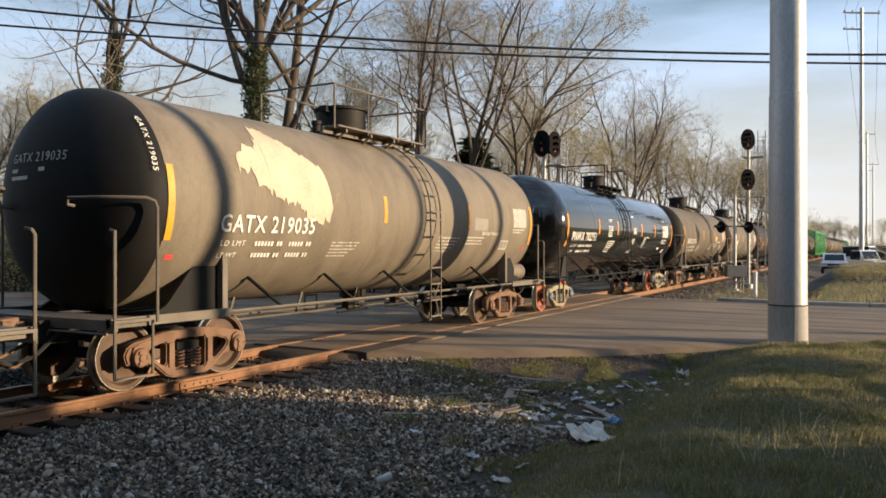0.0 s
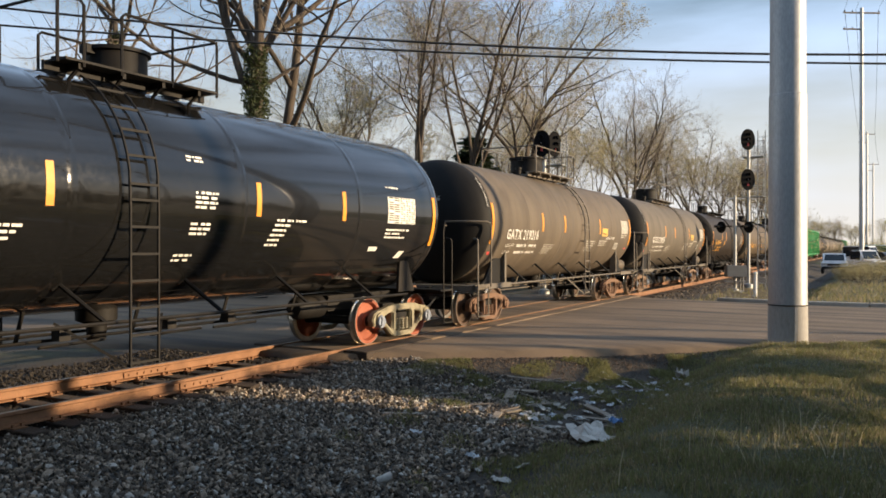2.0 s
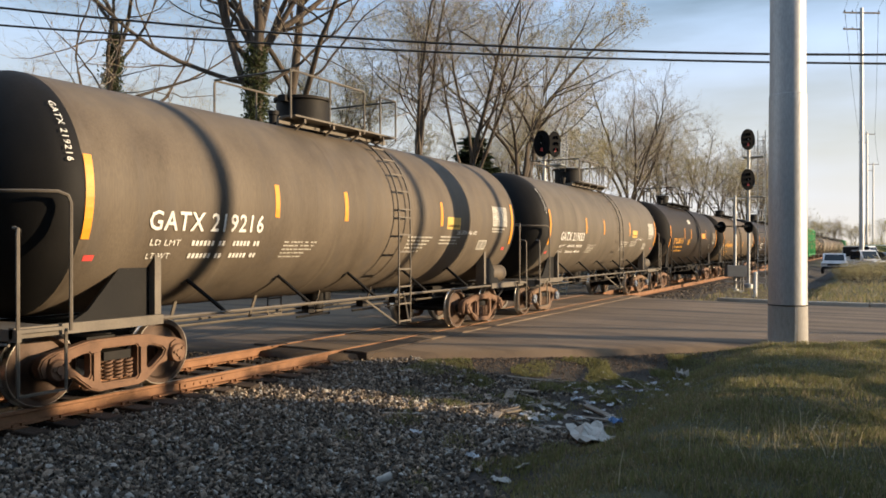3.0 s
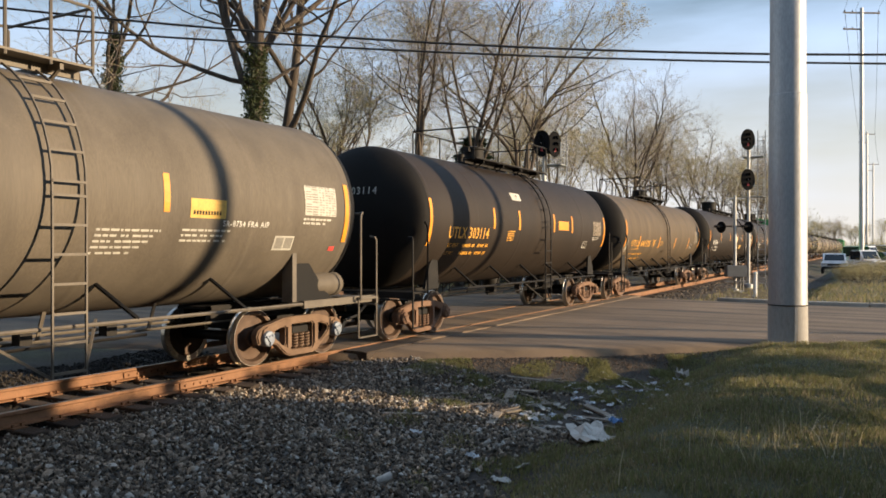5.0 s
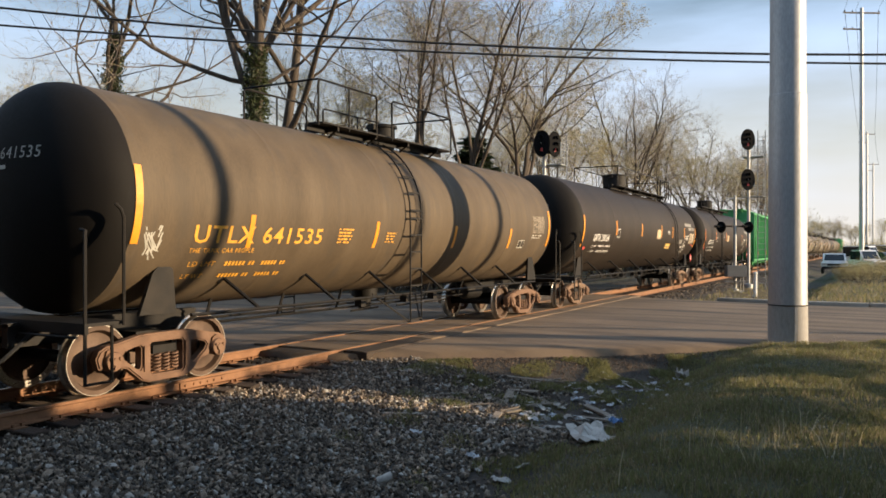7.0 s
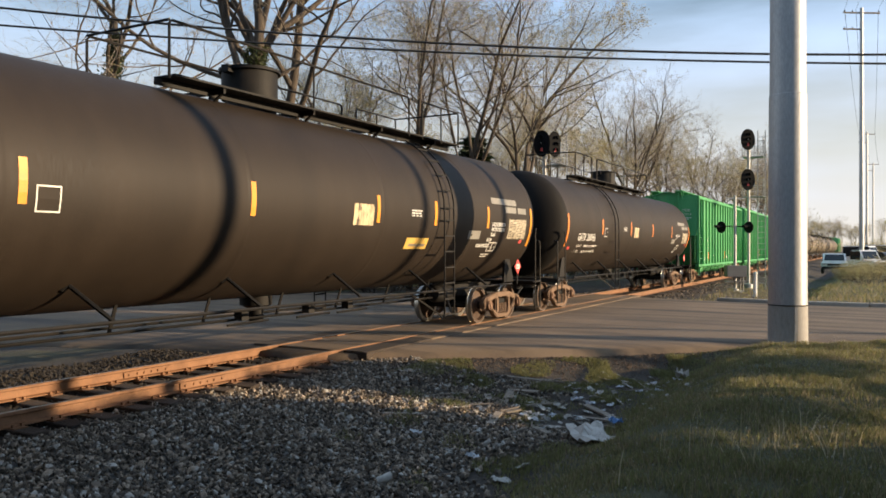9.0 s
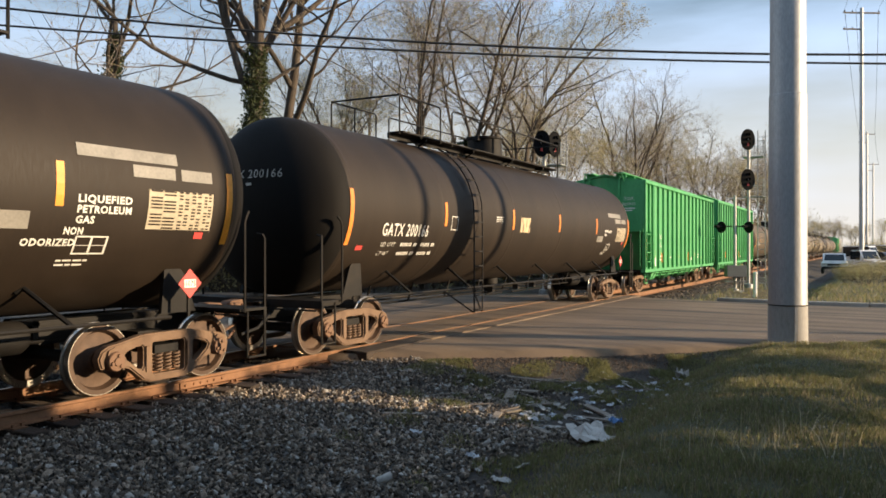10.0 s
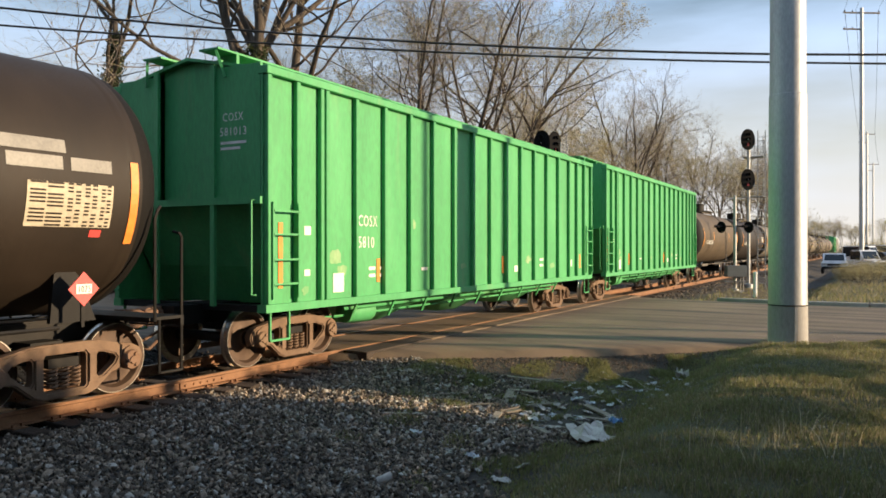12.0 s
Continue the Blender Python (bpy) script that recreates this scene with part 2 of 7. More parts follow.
def ground_material():
    m = bpy.data.materials.new("verge_soil_and_turf")
    m.use_nodes = True
    nt = m.node_tree
    b = nt.nodes["Principled BSDF"]
    b.inputs["Roughness"].default_value = 0.95
    co = nt.nodes.new("ShaderNodeTexCoord").outputs["Object"]
    sep = nt.nodes.new("ShaderNodeSeparateXYZ")
    nt.links.new(co, sep.inputs["Vector"])
    big = noise_fac(nt, co, 0.7, 6)
    fine = noise_fac(nt, co, 26, 5, rough=0.7)
    soil = ramp(nt, fine, [(0.3, (0.022, 0.018, 0.014)), (0.55, (0.044, 0.035, 0.026)), (0.75, (0.105, 0.085, 0.063))])
    turf = ramp(nt, fine, [(0.3, (0.03, 0.03, 0.014)), (0.55, (0.07, 0.068, 0.029)), (0.8, (0.19, 0.16, 0.08))])
    vor = nt.nodes.new("ShaderNodeTexVoronoi")
    vor.inputs["Scale"].default_value = 22
    nt.links.new(co, vor.inputs["Vector"])
    gcol = ramp(nt, vor.outputs["Color"], [(0.1, (0.025, 0.024, 0.022)), (0.6, (0.06, 0.056, 0.05)), (0.95, (0.15, 0.14, 0.125))])

    def band(y0, y1, amount):
        a = nt.nodes.new("ShaderNodeMath")
        a.operation = "MULTIPLY_ADD"
        nt.links.new(big, a.inputs[0])
        a.inputs[1].default_value = amount
        nt.links.new(sep.outputs["Y"], a.inputs[2])
        r = nt.nodes.new("ShaderNodeMapRange")
        r.inputs["From Min"].default_value, r.inputs["From Max"].default_value = y0 + amount / 2, y1 + amount / 2
        nt.links.new(a.outputs["Value"], r.inputs["Value"])
        return r.outputs["Result"]

    col = mixed(nt, band(2.5, 3.1, 1.6), turf, soil)
    col = mixed(nt, band(3.8, 4.6, 2.2), col, gcol)
    rx = nt.nodes.new("ShaderNodeMapRange")
    ax = nt.nodes.new("ShaderNodeMath")
    ax.operation = "MULTIPLY_ADD"
    nt.links.new(big, ax.inputs[0])
    ax.inputs[1].default_value = 2.0
    nt.links.new(sep.outputs["X"], ax.inputs[2])
    rx.inputs["From Min"].default_value, rx.inputs["From Max"].default_value = 11.0, 12.0
    nt.links.new(ax.outputs["Value"], rx.inputs["Value"])
    col = mixed(nt, rx.outputs["Result"], col, mixed(nt, band(2.5, 3.1, 1.6), turf, soil))
    col = mixed(nt, band(11.2, 12.2, 1.5), col, soil)
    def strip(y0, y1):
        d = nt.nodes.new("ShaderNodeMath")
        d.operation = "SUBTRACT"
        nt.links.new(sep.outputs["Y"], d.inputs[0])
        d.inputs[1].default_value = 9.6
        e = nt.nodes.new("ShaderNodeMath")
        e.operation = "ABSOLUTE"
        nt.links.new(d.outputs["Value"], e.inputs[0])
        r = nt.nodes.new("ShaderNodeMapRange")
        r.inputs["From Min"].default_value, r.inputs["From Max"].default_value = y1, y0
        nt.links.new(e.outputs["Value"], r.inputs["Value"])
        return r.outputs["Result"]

    # oil-dark strip along the rails, painted darker still for the train's shade
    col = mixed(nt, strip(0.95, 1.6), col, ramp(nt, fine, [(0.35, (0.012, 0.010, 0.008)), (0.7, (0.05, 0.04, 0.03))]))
    col = mixed(nt, ramp(nt, big, [(0.45, (0, 0, 0)), (0.6, (1, 1, 1))]), col, mixed(nt, band(12.5, 14.5, 2.0), col, turf))
    nt.links.new(col, b.inputs["Base Color"])
    bp = nt.nodes.new("ShaderNodeBump")
    bp.inputs["Strength"].default_value, bp.inputs["Distance"].default_value = 0.7, 0.03
    nt.links.new(fine, bp.inputs["Height"])
    nt.links.new(bp.outputs["Normal"], b.inputs["Normal"])
    return m


M["ground"] = ground_material()


# ---- mesh helpers ----
def box(bm, x0, x1, y0, y1, z0, z1, mi=0):
    v = [bm.verts.new((x, y, z)) for z in (z0, z1) for y in (y0, y1) for x in (x0, x1)]
    for q in ((0, 2, 3, 1), (4, 5, 7, 6), (0, 1, 5, 4), (2, 6, 7, 3), (0, 4, 6, 2), (1, 3, 7, 5)):
        bm.faces.new([v[k] for k in q]).material_index = mi


def frame_axes(d):
    d = d.normalized()
    up = Vector((0, 0, 1)) if abs(d.z) < 0.95 else Vector((1, 0, 0))
    a = d.cross(up).normalized()
    return a, a.cross(d).normalized()


def beam(bm, a, b, w, h, mi=0):
    """A square bar from a to b: w across, h upright."""
    a, b = Vector(a), Vector(b)
    p, q = frame_axes(b - a)
    v = [bm.verts.new(e + p * (sx * w / 2) + q * (sz * h / 2)) for e in (a, b) for sx, sz in ((-1, -1), (1, -1), (1, 1), (-1, 1))]
    for k in ((3, 2, 1, 0), (4, 5, 6, 7), (0, 1, 5, 4), (1, 2, 6, 5), (2, 3, 7, 6), (3, 0, 4, 7)):
        bm.faces.new([v[i] for i in k]).material_index = mi


def tube(bm, pts, r, n=6, mi=0, taper=None):
    pts = [Vector(p) for p in pts]
    rings = []
    for k, p in enumerate(pts):
        d = (pts[min(k + 1, len(pts) - 1)] - pts[max(k - 1, 0)])
        a, c = frame_axes(d)
        if rings:
            a = (last_a - d.normalized() * last_a.dot(d.normalized())).normalized()
            c = a.cross(d.normalized()).normalized()
        last_a = a
        rr = r if taper is None else r * taper[k]
        rings.append([bm.verts.new(p + (a * math.cos(t) + c * math.sin(t)) * rr) for t in (2 * math.pi * j / n for j in range(n))])
    for u, w in zip(rings, rings[1:]):
        for j in range(n):
            bm.faces.new((u[j], u[(j + 1) % n], w[(j + 1) % n], w[j])).material_index = mi
    bm.faces.new(rings[0][::-1]).material_index = mi
    bm.faces.new(rings[-1]).material_index = mi


def lathe(bm, prof, axis="z", at=(0, 0, 0), n=24, mi=0, mids=None):
    """prof: (radius, along). Closed at both ends. mids: material of each step."""
    at = Vector(at)
    ax = {"x": (Vector((0, 1, 0)), Vector((0, 0, 1)), Vector((1, 0, 0))), "y": (Vector((0, 0, 1)), Vector((1, 0, 0)), Vector((0, 1, 0))),
          "z": (Vector((1, 0, 0)), Vector((0, 1, 0)), Vector((0, 0, 1)))}[axis]
    rings = []
    for r, h in prof:
        c = at + ax[2] * h
        if r < 1e-5:
            rings.append([bm.verts.new(c)])
        else:
            rings.append([bm.verts.new(c + (ax[0] * math.cos(t) + ax[1] * math.sin(t)) * r) for t in (2 * math.pi * j / n for j in range(n))])
    for k, (u, w) in enumerate(zip(rings, rings[1:])):
        m = mids[k] if mids else mi
        for j in range(n):
            a, b = j, (j + 1) % n
            if len(u) == 1 and len(w) == 1:
                continue
            if len(u) == 1:
                f = bm.faces.new((u[0], w[b], w[a]))
            elif len(w) == 1:
                f = bm.faces.new((u[a], u[b], w[0]))
            else:
                f = bm.faces.new((u[a], u[b], w[b], w[a]))
            f.material_index = m
    for ring, flip in ((rings[0], True), (rings[-1], False)):
        if len(ring) > 1:
            bm.faces.new(ring[::-1] if flip else ring).material_index = mi


def prism(bm, pts, y0, y1, mi=0):
    """A polygon in x, z, pushed through from y0 to y1."""
    a = [bm.verts.new((x, y0, z)) for x, z in pts]
    b = [bm.verts.new((x, y1, z)) for x, z in pts]
    n = len(pts)
    bm.faces.new(a).material_index = mi
    bm.faces.new(b[::-1]).material_index = mi
    for k in range(n):
        bm.faces.new((a[k], b[k], b[(k + 1) % n], a[(k + 1) % n])).material_index = mi


def mesh_of(name, bm, mats, angle=38):
    me = bpy.data.meshes.new(name)
    bmesh.ops.recalc_face_normals(bm, faces=bm.faces[:])
    bm.to_mesh(me)
    bm.free()
    for m in mats if isinstance(mats, (list, tuple)) else [mats]:
        me.materials.append(m)
    me.shade_smooth()
    me.set_sharp_from_angle(angle=radians(angle))
    return me


def put(name, me, parent=None, m=None, label=""):
    ob = new(name, me)
    ob.parent = parent
    if m is not None:
        ob.matrix_basis = m
    if label:
        tagged(ob, label)
    return ob


def part(name, bm, mats, parent=None, label="", m=None):
    return put(name, mesh_of(name, bm, mats), parent, m, label)


def np_mesh(name, verts, faces, mats, smooth=False):
    me = bpy.data.meshes.new(name)
    me.from_pydata(verts, [], faces)
    for m in mats if isinstance(mats, (list, tuple)) else [mats]:
        me.materials.append(m)
    if smooth:
        me.shade_smooth()
    me.update()
    return me


# ---- ground, road, track ----
TRACK_Y, GAUGE = 9.45, 1.505
NEAR = [(-16, 50), (5, 25), (9.7, 16.5), (10.9, 13.0), (11.3, 10.4), (11.6, 8.7), (14.0, 5.5), (17.0, 2.0), (18.6, -0.4), (24, -8), (60, -60)]
FAR = [(10, 62), (26, 27), (31.2, 11), (31.0, 8.7), (30.0, 5.5), (29.6, 2.0), (30.2, -3), (36, -12), (80, -70)]


def along(line, k):
    """The point at share k of a polyline, by its own length."""
    pts = [Vector((*p, 0)) for p in line]
    seg = [(b - a).length for a, b in zip(pts, pts[1:])]
    d = k * sum(seg)
    for a, b, l in zip(pts, pts[1:], seg):
        if d <= l:
            return a.lerp(b, d / l)
        d -= l
    return pts[-1]


def edge_x(line, y):
    for (xa, ya), (xb, yb) in zip(line, line[1:]):
        if yb <= y <= ya:
            return xa + (xb - xa) * (ya - y) / (ya - yb)
    return 1e9


def step(a, b, v):
    t = max(0.0, min(1.0, (v - a) / (b - a)))
    return t * t * (3 - 2 * t)


def height(x, y):
    """The ground's height: bank, ditch, ballast shoulder, track, far side."""
    z = 0.02 - 0.50 * step(1.5, 3.3, y) + 0.22 * step(4.0, 7.6, y)
    if y > 7.6:
        z = -0.26
    z += 0.10 * step(10.9, 12.5, y) * (0 if x > 12 else 1)
    z += 0.25 * step(1.0, -2.5, y) * step(10, 4, x)
    n = noise.noise((x * 0.5, y * 0.5, 0)) * 0.07 + noise.noise((x * 1.7, y * 1.7, 3)) * 0.03
    z += n * (1 if y < 7.6 or y > 11.3 else 0.3)
    road = step(-1.2, 0.3, x - edge_x(NEAR, y)) * step(1.2, -0.3, x - edge_x(FAR, y)) if -60 < y < 48 else 0
    z = z * (1 - road) - 0.16 * road
    if x > 31:
        z -= 0.25 * step(31, 36, x) * step(6.5, 3.5, y)
    return z


def grid_lines(lo, hi, fine_lo, fine_hi, d):
    out = list(np.arange(fine_lo, fine_hi + 1e-6, d))
    v, s = fine_hi, d
    while v < hi:
        s *= 1.3
        v += s
        out.append(v)
    v, s = fine_lo, d
    while v > lo:
        s *= 1.3
        v -= s
        out.insert(0, v)
    return out


def build_ground():
    xs, ys = grid_lines(-2500, 2500, 0, 36, 0.22), grid_lines(-2500, 2500, -3, 16, 0.22)
    verts = [(x, y, height(x, y)) for y in ys for x in xs]
    n = len(xs)
    faces = [(j * n + i, j * n + i + 1, (j + 1) * n + i + 1, (j + 1) * n + i) for j in range(len(ys) - 1) for i in range(n - 1)]
    tagged(put("ground", np_mesh("ground", verts, faces, M["ground"], True)), "soil, turf and gravel verge beside the railway", "ground", kind="structure")


def build_road():
    ln = 120
    near = [along(NEAR, k / ln) for k in range(ln + 1)]
    verts, faces = [], []
    w = 24
    for k in range(ln + 1):
        a = near[k]
        b = along(FAR, k / ln)
        for j in range(w + 1):
            p = a.lerp(b, j / w)
            rag = noise.noise((a.x * 0.9, a.y * 0.9, 7)) * 0.3 * (1 if j in (0, w) else 0)
            edge = -0.03 if j in (0, w) else 0.0
            verts.append((p.x + rag, p.y, -0.035 + edge - 0.05 * abs(p.y - TRACK_Y) / 12 * step(2.5, 8, abs(p.y - TRACK_Y))))
    for k in range(ln):
        for j in range(w):
            q = (k * (w + 1) + j, k * (w + 1) + j + 1, (k + 1) * (w + 1) + j + 1, (k + 1) * (w + 1) + j)
            faces.append(q)
    for k in range(ln + 1):          # worn, crumbled near edge
        i = k * (w + 1)
        x, y, z = verts[i]
        verts[i] = (x - 0.25 * abs(noise.noise((x * 2.1, y * 2.1, 4))), y, z - 0.05 * abs(noise.noise((x * 3.0, y * 3.0, 1))))
    # skirt
    base = len(verts)
    for k in range(ln + 1):
        x, y, z = verts[k * (w + 1)]
        verts.append((x - 0.12, y - 0.05, z - 0.3))
    for k in range(ln):
        faces.append((k * (w + 1), (k + 1) * (w + 1), base + k + 1, base + k))
    tagged(put("road", np_mesh("road", verts, faces, M["asphalt"], True)), "worn brown-grey asphalt road crossing the railway", "road", kind="structure")


def build_kerb():
    kerb = tagged(new("kerb"), "low pale concrete kerb along the far side of the road", "kerb", kind="structure")
    pts = [(30.6, 5.0), (30.0, 2.4), (29.95, 0.0), (30.3, -2.4), (31.4, -4.8), (32.9, -7.2), (34.6, -9.6)]
    for a, b in zip(pts, pts[1:]):
        bm = bmesh.new()
        beam(bm, (a[0], a[1], -0.10), (b[0], b[1] + 0.02, -0.10), 0.42, 0.26)
        bmesh.ops.bevel(bm, geom=bm.edges[:], offset=0.03, segments=2, affect="EDGES")
        part("kerb_stone", bm, M["concrete"], kerb)


build_ground()
build_road()
build_kerb()

RAIL = [(-0.07, -0.175), (0.07, -0.175), (0.07, -0.162), (0.012, -0.145), (0.010, -0.05), (0.036, -0.038), (0.036, -0.006), (0.028, 0.0),
        (-0.028, 0.0), (-0.036, -0.006), (-0.036, -0.038), (-0.010, -0.05), (-0.012, -0.145), (-0.07, -0.162)]


def build_track():
    track = tagged(new("railway_track"), "rusty rails on dark timber sleepers in ballast", "railway track", kind="structure")
    bm = bmesh.new()
    a = [bm.verts.new((-60, y, z)) for y, z in RAIL]
    b = [bm.verts.new((700, y, z)) for y, z in RAIL]
    n = len(RAIL)
    for k in range(n):
        f = bm.faces.new((a[k], a[(k + 1) % n], b[(k + 1) % n], b[k]))
        f.material_index = 1 if k == 7 else 0
    rail_me = mesh_of("rail", bm, [M["rail"], M["rail_top"]])
    for s in (-1, 1):
        put("rail", rail_me, track, pose(0, TRACK_Y + s * GAUGE / 2, 0))
    bm = bmesh.new()
    box(bm, -0.45, 0.45, -0.034, 0.034, -0.14, -0.052)
    for x in (-0.36, -0.2, -0.07, 0.07, 0.2, 0.36):
        tube(bm, [(x, -0.055, -0.095), (x, 0.055, -0.095)], 0.017, 6)
    bar_me = mesh_of("joint_bar", bm, M["rail"])
    for s, x in ((-1, 8.35), (1, 8.6), (-1, -3.4), (1, -3.2)):
        put("joint_bar", bar_me, track, pose(x, TRACK_Y + s * GAUGE / 2, 0))
    ties, plates = [], []
    for k in range(3):
        bm = bmesh.new()
        box(bm, -0.115, 0.115, -1.3, 1.3, -0.18, 0)
        bmesh.ops.bevel(bm, geom=bm.edges[:], offset=0.012, segments=1, affect="EDGES")
        for v in bm.verts:
            v.co += Vector((noise.noise(v.co * 3 + Vector((k * 9, 0, 0))), 0, noise.noise(v.co * 4 + Vector((0, k * 9, 0))))) * 0.02
        ties.append(mesh_of("tie", bm, M["tie"]))
    bm = bmesh.new()
    for s in (-1, 1):
        yy = s * GAUGE / 2
        box(bm, -0.09, 0.09, yy - 0.17, yy + 0.17, -0.004, 0.010)
        for dx, dy in ((-0.06, 0.085), (0.06, -0.085), (0.05, 0.088), (-0.05, -0.088)):
            box(bm, dx - 0.012, dx + 0.012, yy + dy - 0.018, yy + dy + 0.018, 0.0, 0.045)
    plate_me = mesh_of("tie_plate", bm, M["rail"])
    rnd = random.Random(4)
    for k in range(26):
        x = -1.0 + k * 0.495
        put("tie", ties[k % 3], track, pose(x, TRACK_Y + rnd.uniform(-0.06, 0.06), -0.185, 0, 0, rnd.uniform(-1.5, 1.5)))
        put("tie_plate", plate_me, track, pose(x, TRACK_Y, -0.183))
    for k in range(60):
        x = 31.6 + k * 0.55
        put("tie", ties[k % 3], track, pose(x, TRACK_Y + rnd.uniform(-0.06, 0.06), -0.185, 0, 0, rnd.uniform(-1.5, 1.5)))
    # crossing panels: outside and between the rails
    for y0, y1, nm in ((TRACK_Y - GAUGE / 2 - 0.62, TRACK_Y - GAUGE / 2 - 0.08, "outer"), (TRACK_Y - 0.66, TRACK_Y + 0.66, "inner"),
                       (TRACK_Y + GAUGE / 2 + 0.08, TRACK_Y + GAUGE / 2 + 0.62, "outer")):
        for k in range(8):
            x0 = 11.75 + k * 2.42
            bm = bmesh.new()
            box(bm, x0, x0 + 2.40, y0, y1, -0.2, -0.012 + 0.006 * (k % 2))
            bmesh.ops.bevel(bm, geom=bm.edges[:], offset=0.012, segments=1, affect="EDGES")
            part("crossing_panel", bm, M["tie"] if k == 0 and nm == "outer" else M["asphalt"], track)
    return track


build_track()


# ---- train parts ----
SPEED = 10.97
MOVING = []          # (car, place at the start)
WHEELSETS = []       # (wheelset, its place on the car)


def side_frame_mesh(name, mat, n_out=0.075):
    """A cast bogie side frame: bowed top, slanted tension members, columns, pedestals, window edges."""
    half = [(0.30, 0.11), (0.42, 0.15), (0.64, 0.33), (0.77, 0.36), (0.785, 0.46), (0.98, 0.46), (1.0, 0.36), (1.07, 0.37), (1.11, 0.50), (1.06, 0.60), (0.95, 0.655), (0.80, 0.675), (0.46, 0.745), (0.30, 0.755)]
    side = [(0.42, 0.34), (0.45, 0.30), (0.50, 0.31), (0.68, 0.45), (0.71, 0.51), (0.67, 0.555), (0.52, 0.60), (0.45, 0.605), (0.42, 0.57)]
    mid = [(-0.25, 0.205), (0.25, 0.205), (0.28, 0.235), (0.28, 0.60), (0.25, 0.635), (-0.25, 0.635), (-0.28, 0.60), (-0.28, 0.235)]
    loops = [half + [(-x, z) for x, z in reversed(half)], side, [(-x, z) for x, z in reversed(side)], mid]
    bm = bmesh.new()
    edges = []
    for loop in loops:
        vs = [bm.verts.new((x, -n_out, z)) for x, z in loop]
        edges += [bm.edges.new((vs[k], vs[(k + 1) % len(vs)])) for k in range(len(vs))]
    bmesh.ops.triangle_fill(bm, use_beauty=True, use_dissolve=False, edges=edges)
    grown = bmesh.ops.extrude_face_region(bm, geom=bm.faces[:])
    bmesh.ops.translate(bm, verts=[g for g in grown["geom"] if isinstance(g, bmesh.types.BMVert)], vec=(0, 2 * n_out, 0))
    bmesh.ops.recalc_face_normals(bm, faces=bm.faces[:])
    rims = [e for e in bm.edges if len(e.link_faces) == 2 and e.calc_face_angle() > 1.2 and abs(e.verts[0].co.y - e.verts[1].co.y) < 1e-4]
    bmesh.ops.bevel(bm, geom=rims, offset=0.02, segments=2, affect="EDGES")
    # bearing bosses, wear plates on the columns
    for s in (-1, 1):
        prism(bm, [(s * 0.76, 0.47), (s * 0.80, 0.60), (s * 0.88, 0.64), (s * 0.98, 0.60), (s * 1.02, 0.47)], -n_out - 0.03, n_out + 0.03)
        box(bm, s * 0.35 - 0.045, s * 0.35 + 0.045, -n_out - 0.018, n_out + 0.018, 0.26, 0.60)
    return mesh_of(name, bm, mat, 50)


def spring_mesh(mat):
    bm = bmesh.new()
    turns, steps = 5, 10
    pts = [(0.052 * math.cos(2 * math.pi * k / steps), 0.052 * math.sin(2 * math.pi * k / steps), 0.235 * k / (turns * steps)) for k in range(turns * steps + 1)]
    tube(bm, pts, 0.017, 5)
    return mesh_of("spring", bm, mat, 60)


def wheel_mesh(mat):
    bm = bmesh.new()
    # the outer face is at negative y
    prof = [(0.0, 0.02), (0.13, 0.02), (0.14, 0.05), (0.20, 0.082), (0.35, 0.078), (0.385, 0.0), (0.443, 0.0), (0.452, 0.0), (0.457, 0.01), (0.46, 0.09), (0.484, 0.105), (0.486, 0.125), (0.470, 0.138),
            (0.385, 0.138), (0.36, 0.11), (0.2, 0.105), (0.0, 0.105)]
    mids = [0, 0, 0, 0, 0, 0, 1, 1, 1, 1, 1, 1, 1, 0, 0, 0]
    lathe(bm, prof, "y", n=40, mids=mids)
    return mesh_of("wheel", bm, [mat, M["tread"]], 30)


def cap_mesh(mat):
    bm = bmesh.new()
    lathe(bm, [(0.125, 0.05), (0.13, -0.06), (0.115, -0.085), (0.055, -0.09), (0.05, -0.11), (0.0, -0.11)], "y", n=20)
    for k in range(3):
        t = 2 * math.pi * k / 3
        lathe(bm, [(0.024, -0.08), (0.024, -0.112), (0.0, -0.112)], "y", (0.078 * math.cos(t), 0, 0.078 * math.sin(t)), 6)
    return mesh_of("bearing_cap", bm, mat, 40)


def axle_mesh():
    bm = bmesh.new()
    lathe(bm, [(0.0, -1.0), (0.075, -1.0), (0.075, -0.85), (0.1, -0.8), (0.1, -0.66), (0.082, -0.5), (0.082, 0.5), (0.1, 0.66), (0.1, 0.8), (0.075, 0.85), (0.075, 1.0), (0.0, 1.0)], "y", n=14)
    return mesh_of("axle", bm, M["black_steel"])


def bolster_mesh():
    bm = bmesh.new()
    box(bm, -0.2, 0.2, -1.02, 1.02, 0.47, 0.58)
    box(bm, -0.21, 0.21, -0.7, 0.7, 0.52, 0.75)
    lathe(bm, [(0.0, 0.7), (0.19, 0.7), (0.19, 0.80), (0.0, 0.80)], "z", n=18)
    box(bm, -0.72, -0.62, -0.7, 0.7, 0.36, 0.46)
    box(bm, 0.62, 0.72, -0.7, 0.7, 0.36, 0.46)
    return mesh_of("bolster", bm, M["black_steel"])


FRAMES = {k: side_frame_mesh("side_frame", M[k]) for k in ("rust_cast", "dust_cast", "pale_cast")}
SPRINGS = {k: spring_mesh(M[k]) for k in ("rust_cast", "dust_cast", "pale_cast")}
WHEELS = {k: wheel_mesh(M[k]) for k in ("wheel", "red_wheel")}
CAPS = {k: cap_mesh(M[k]) for k in ("cap", "rust_cast", "dust_cast")}
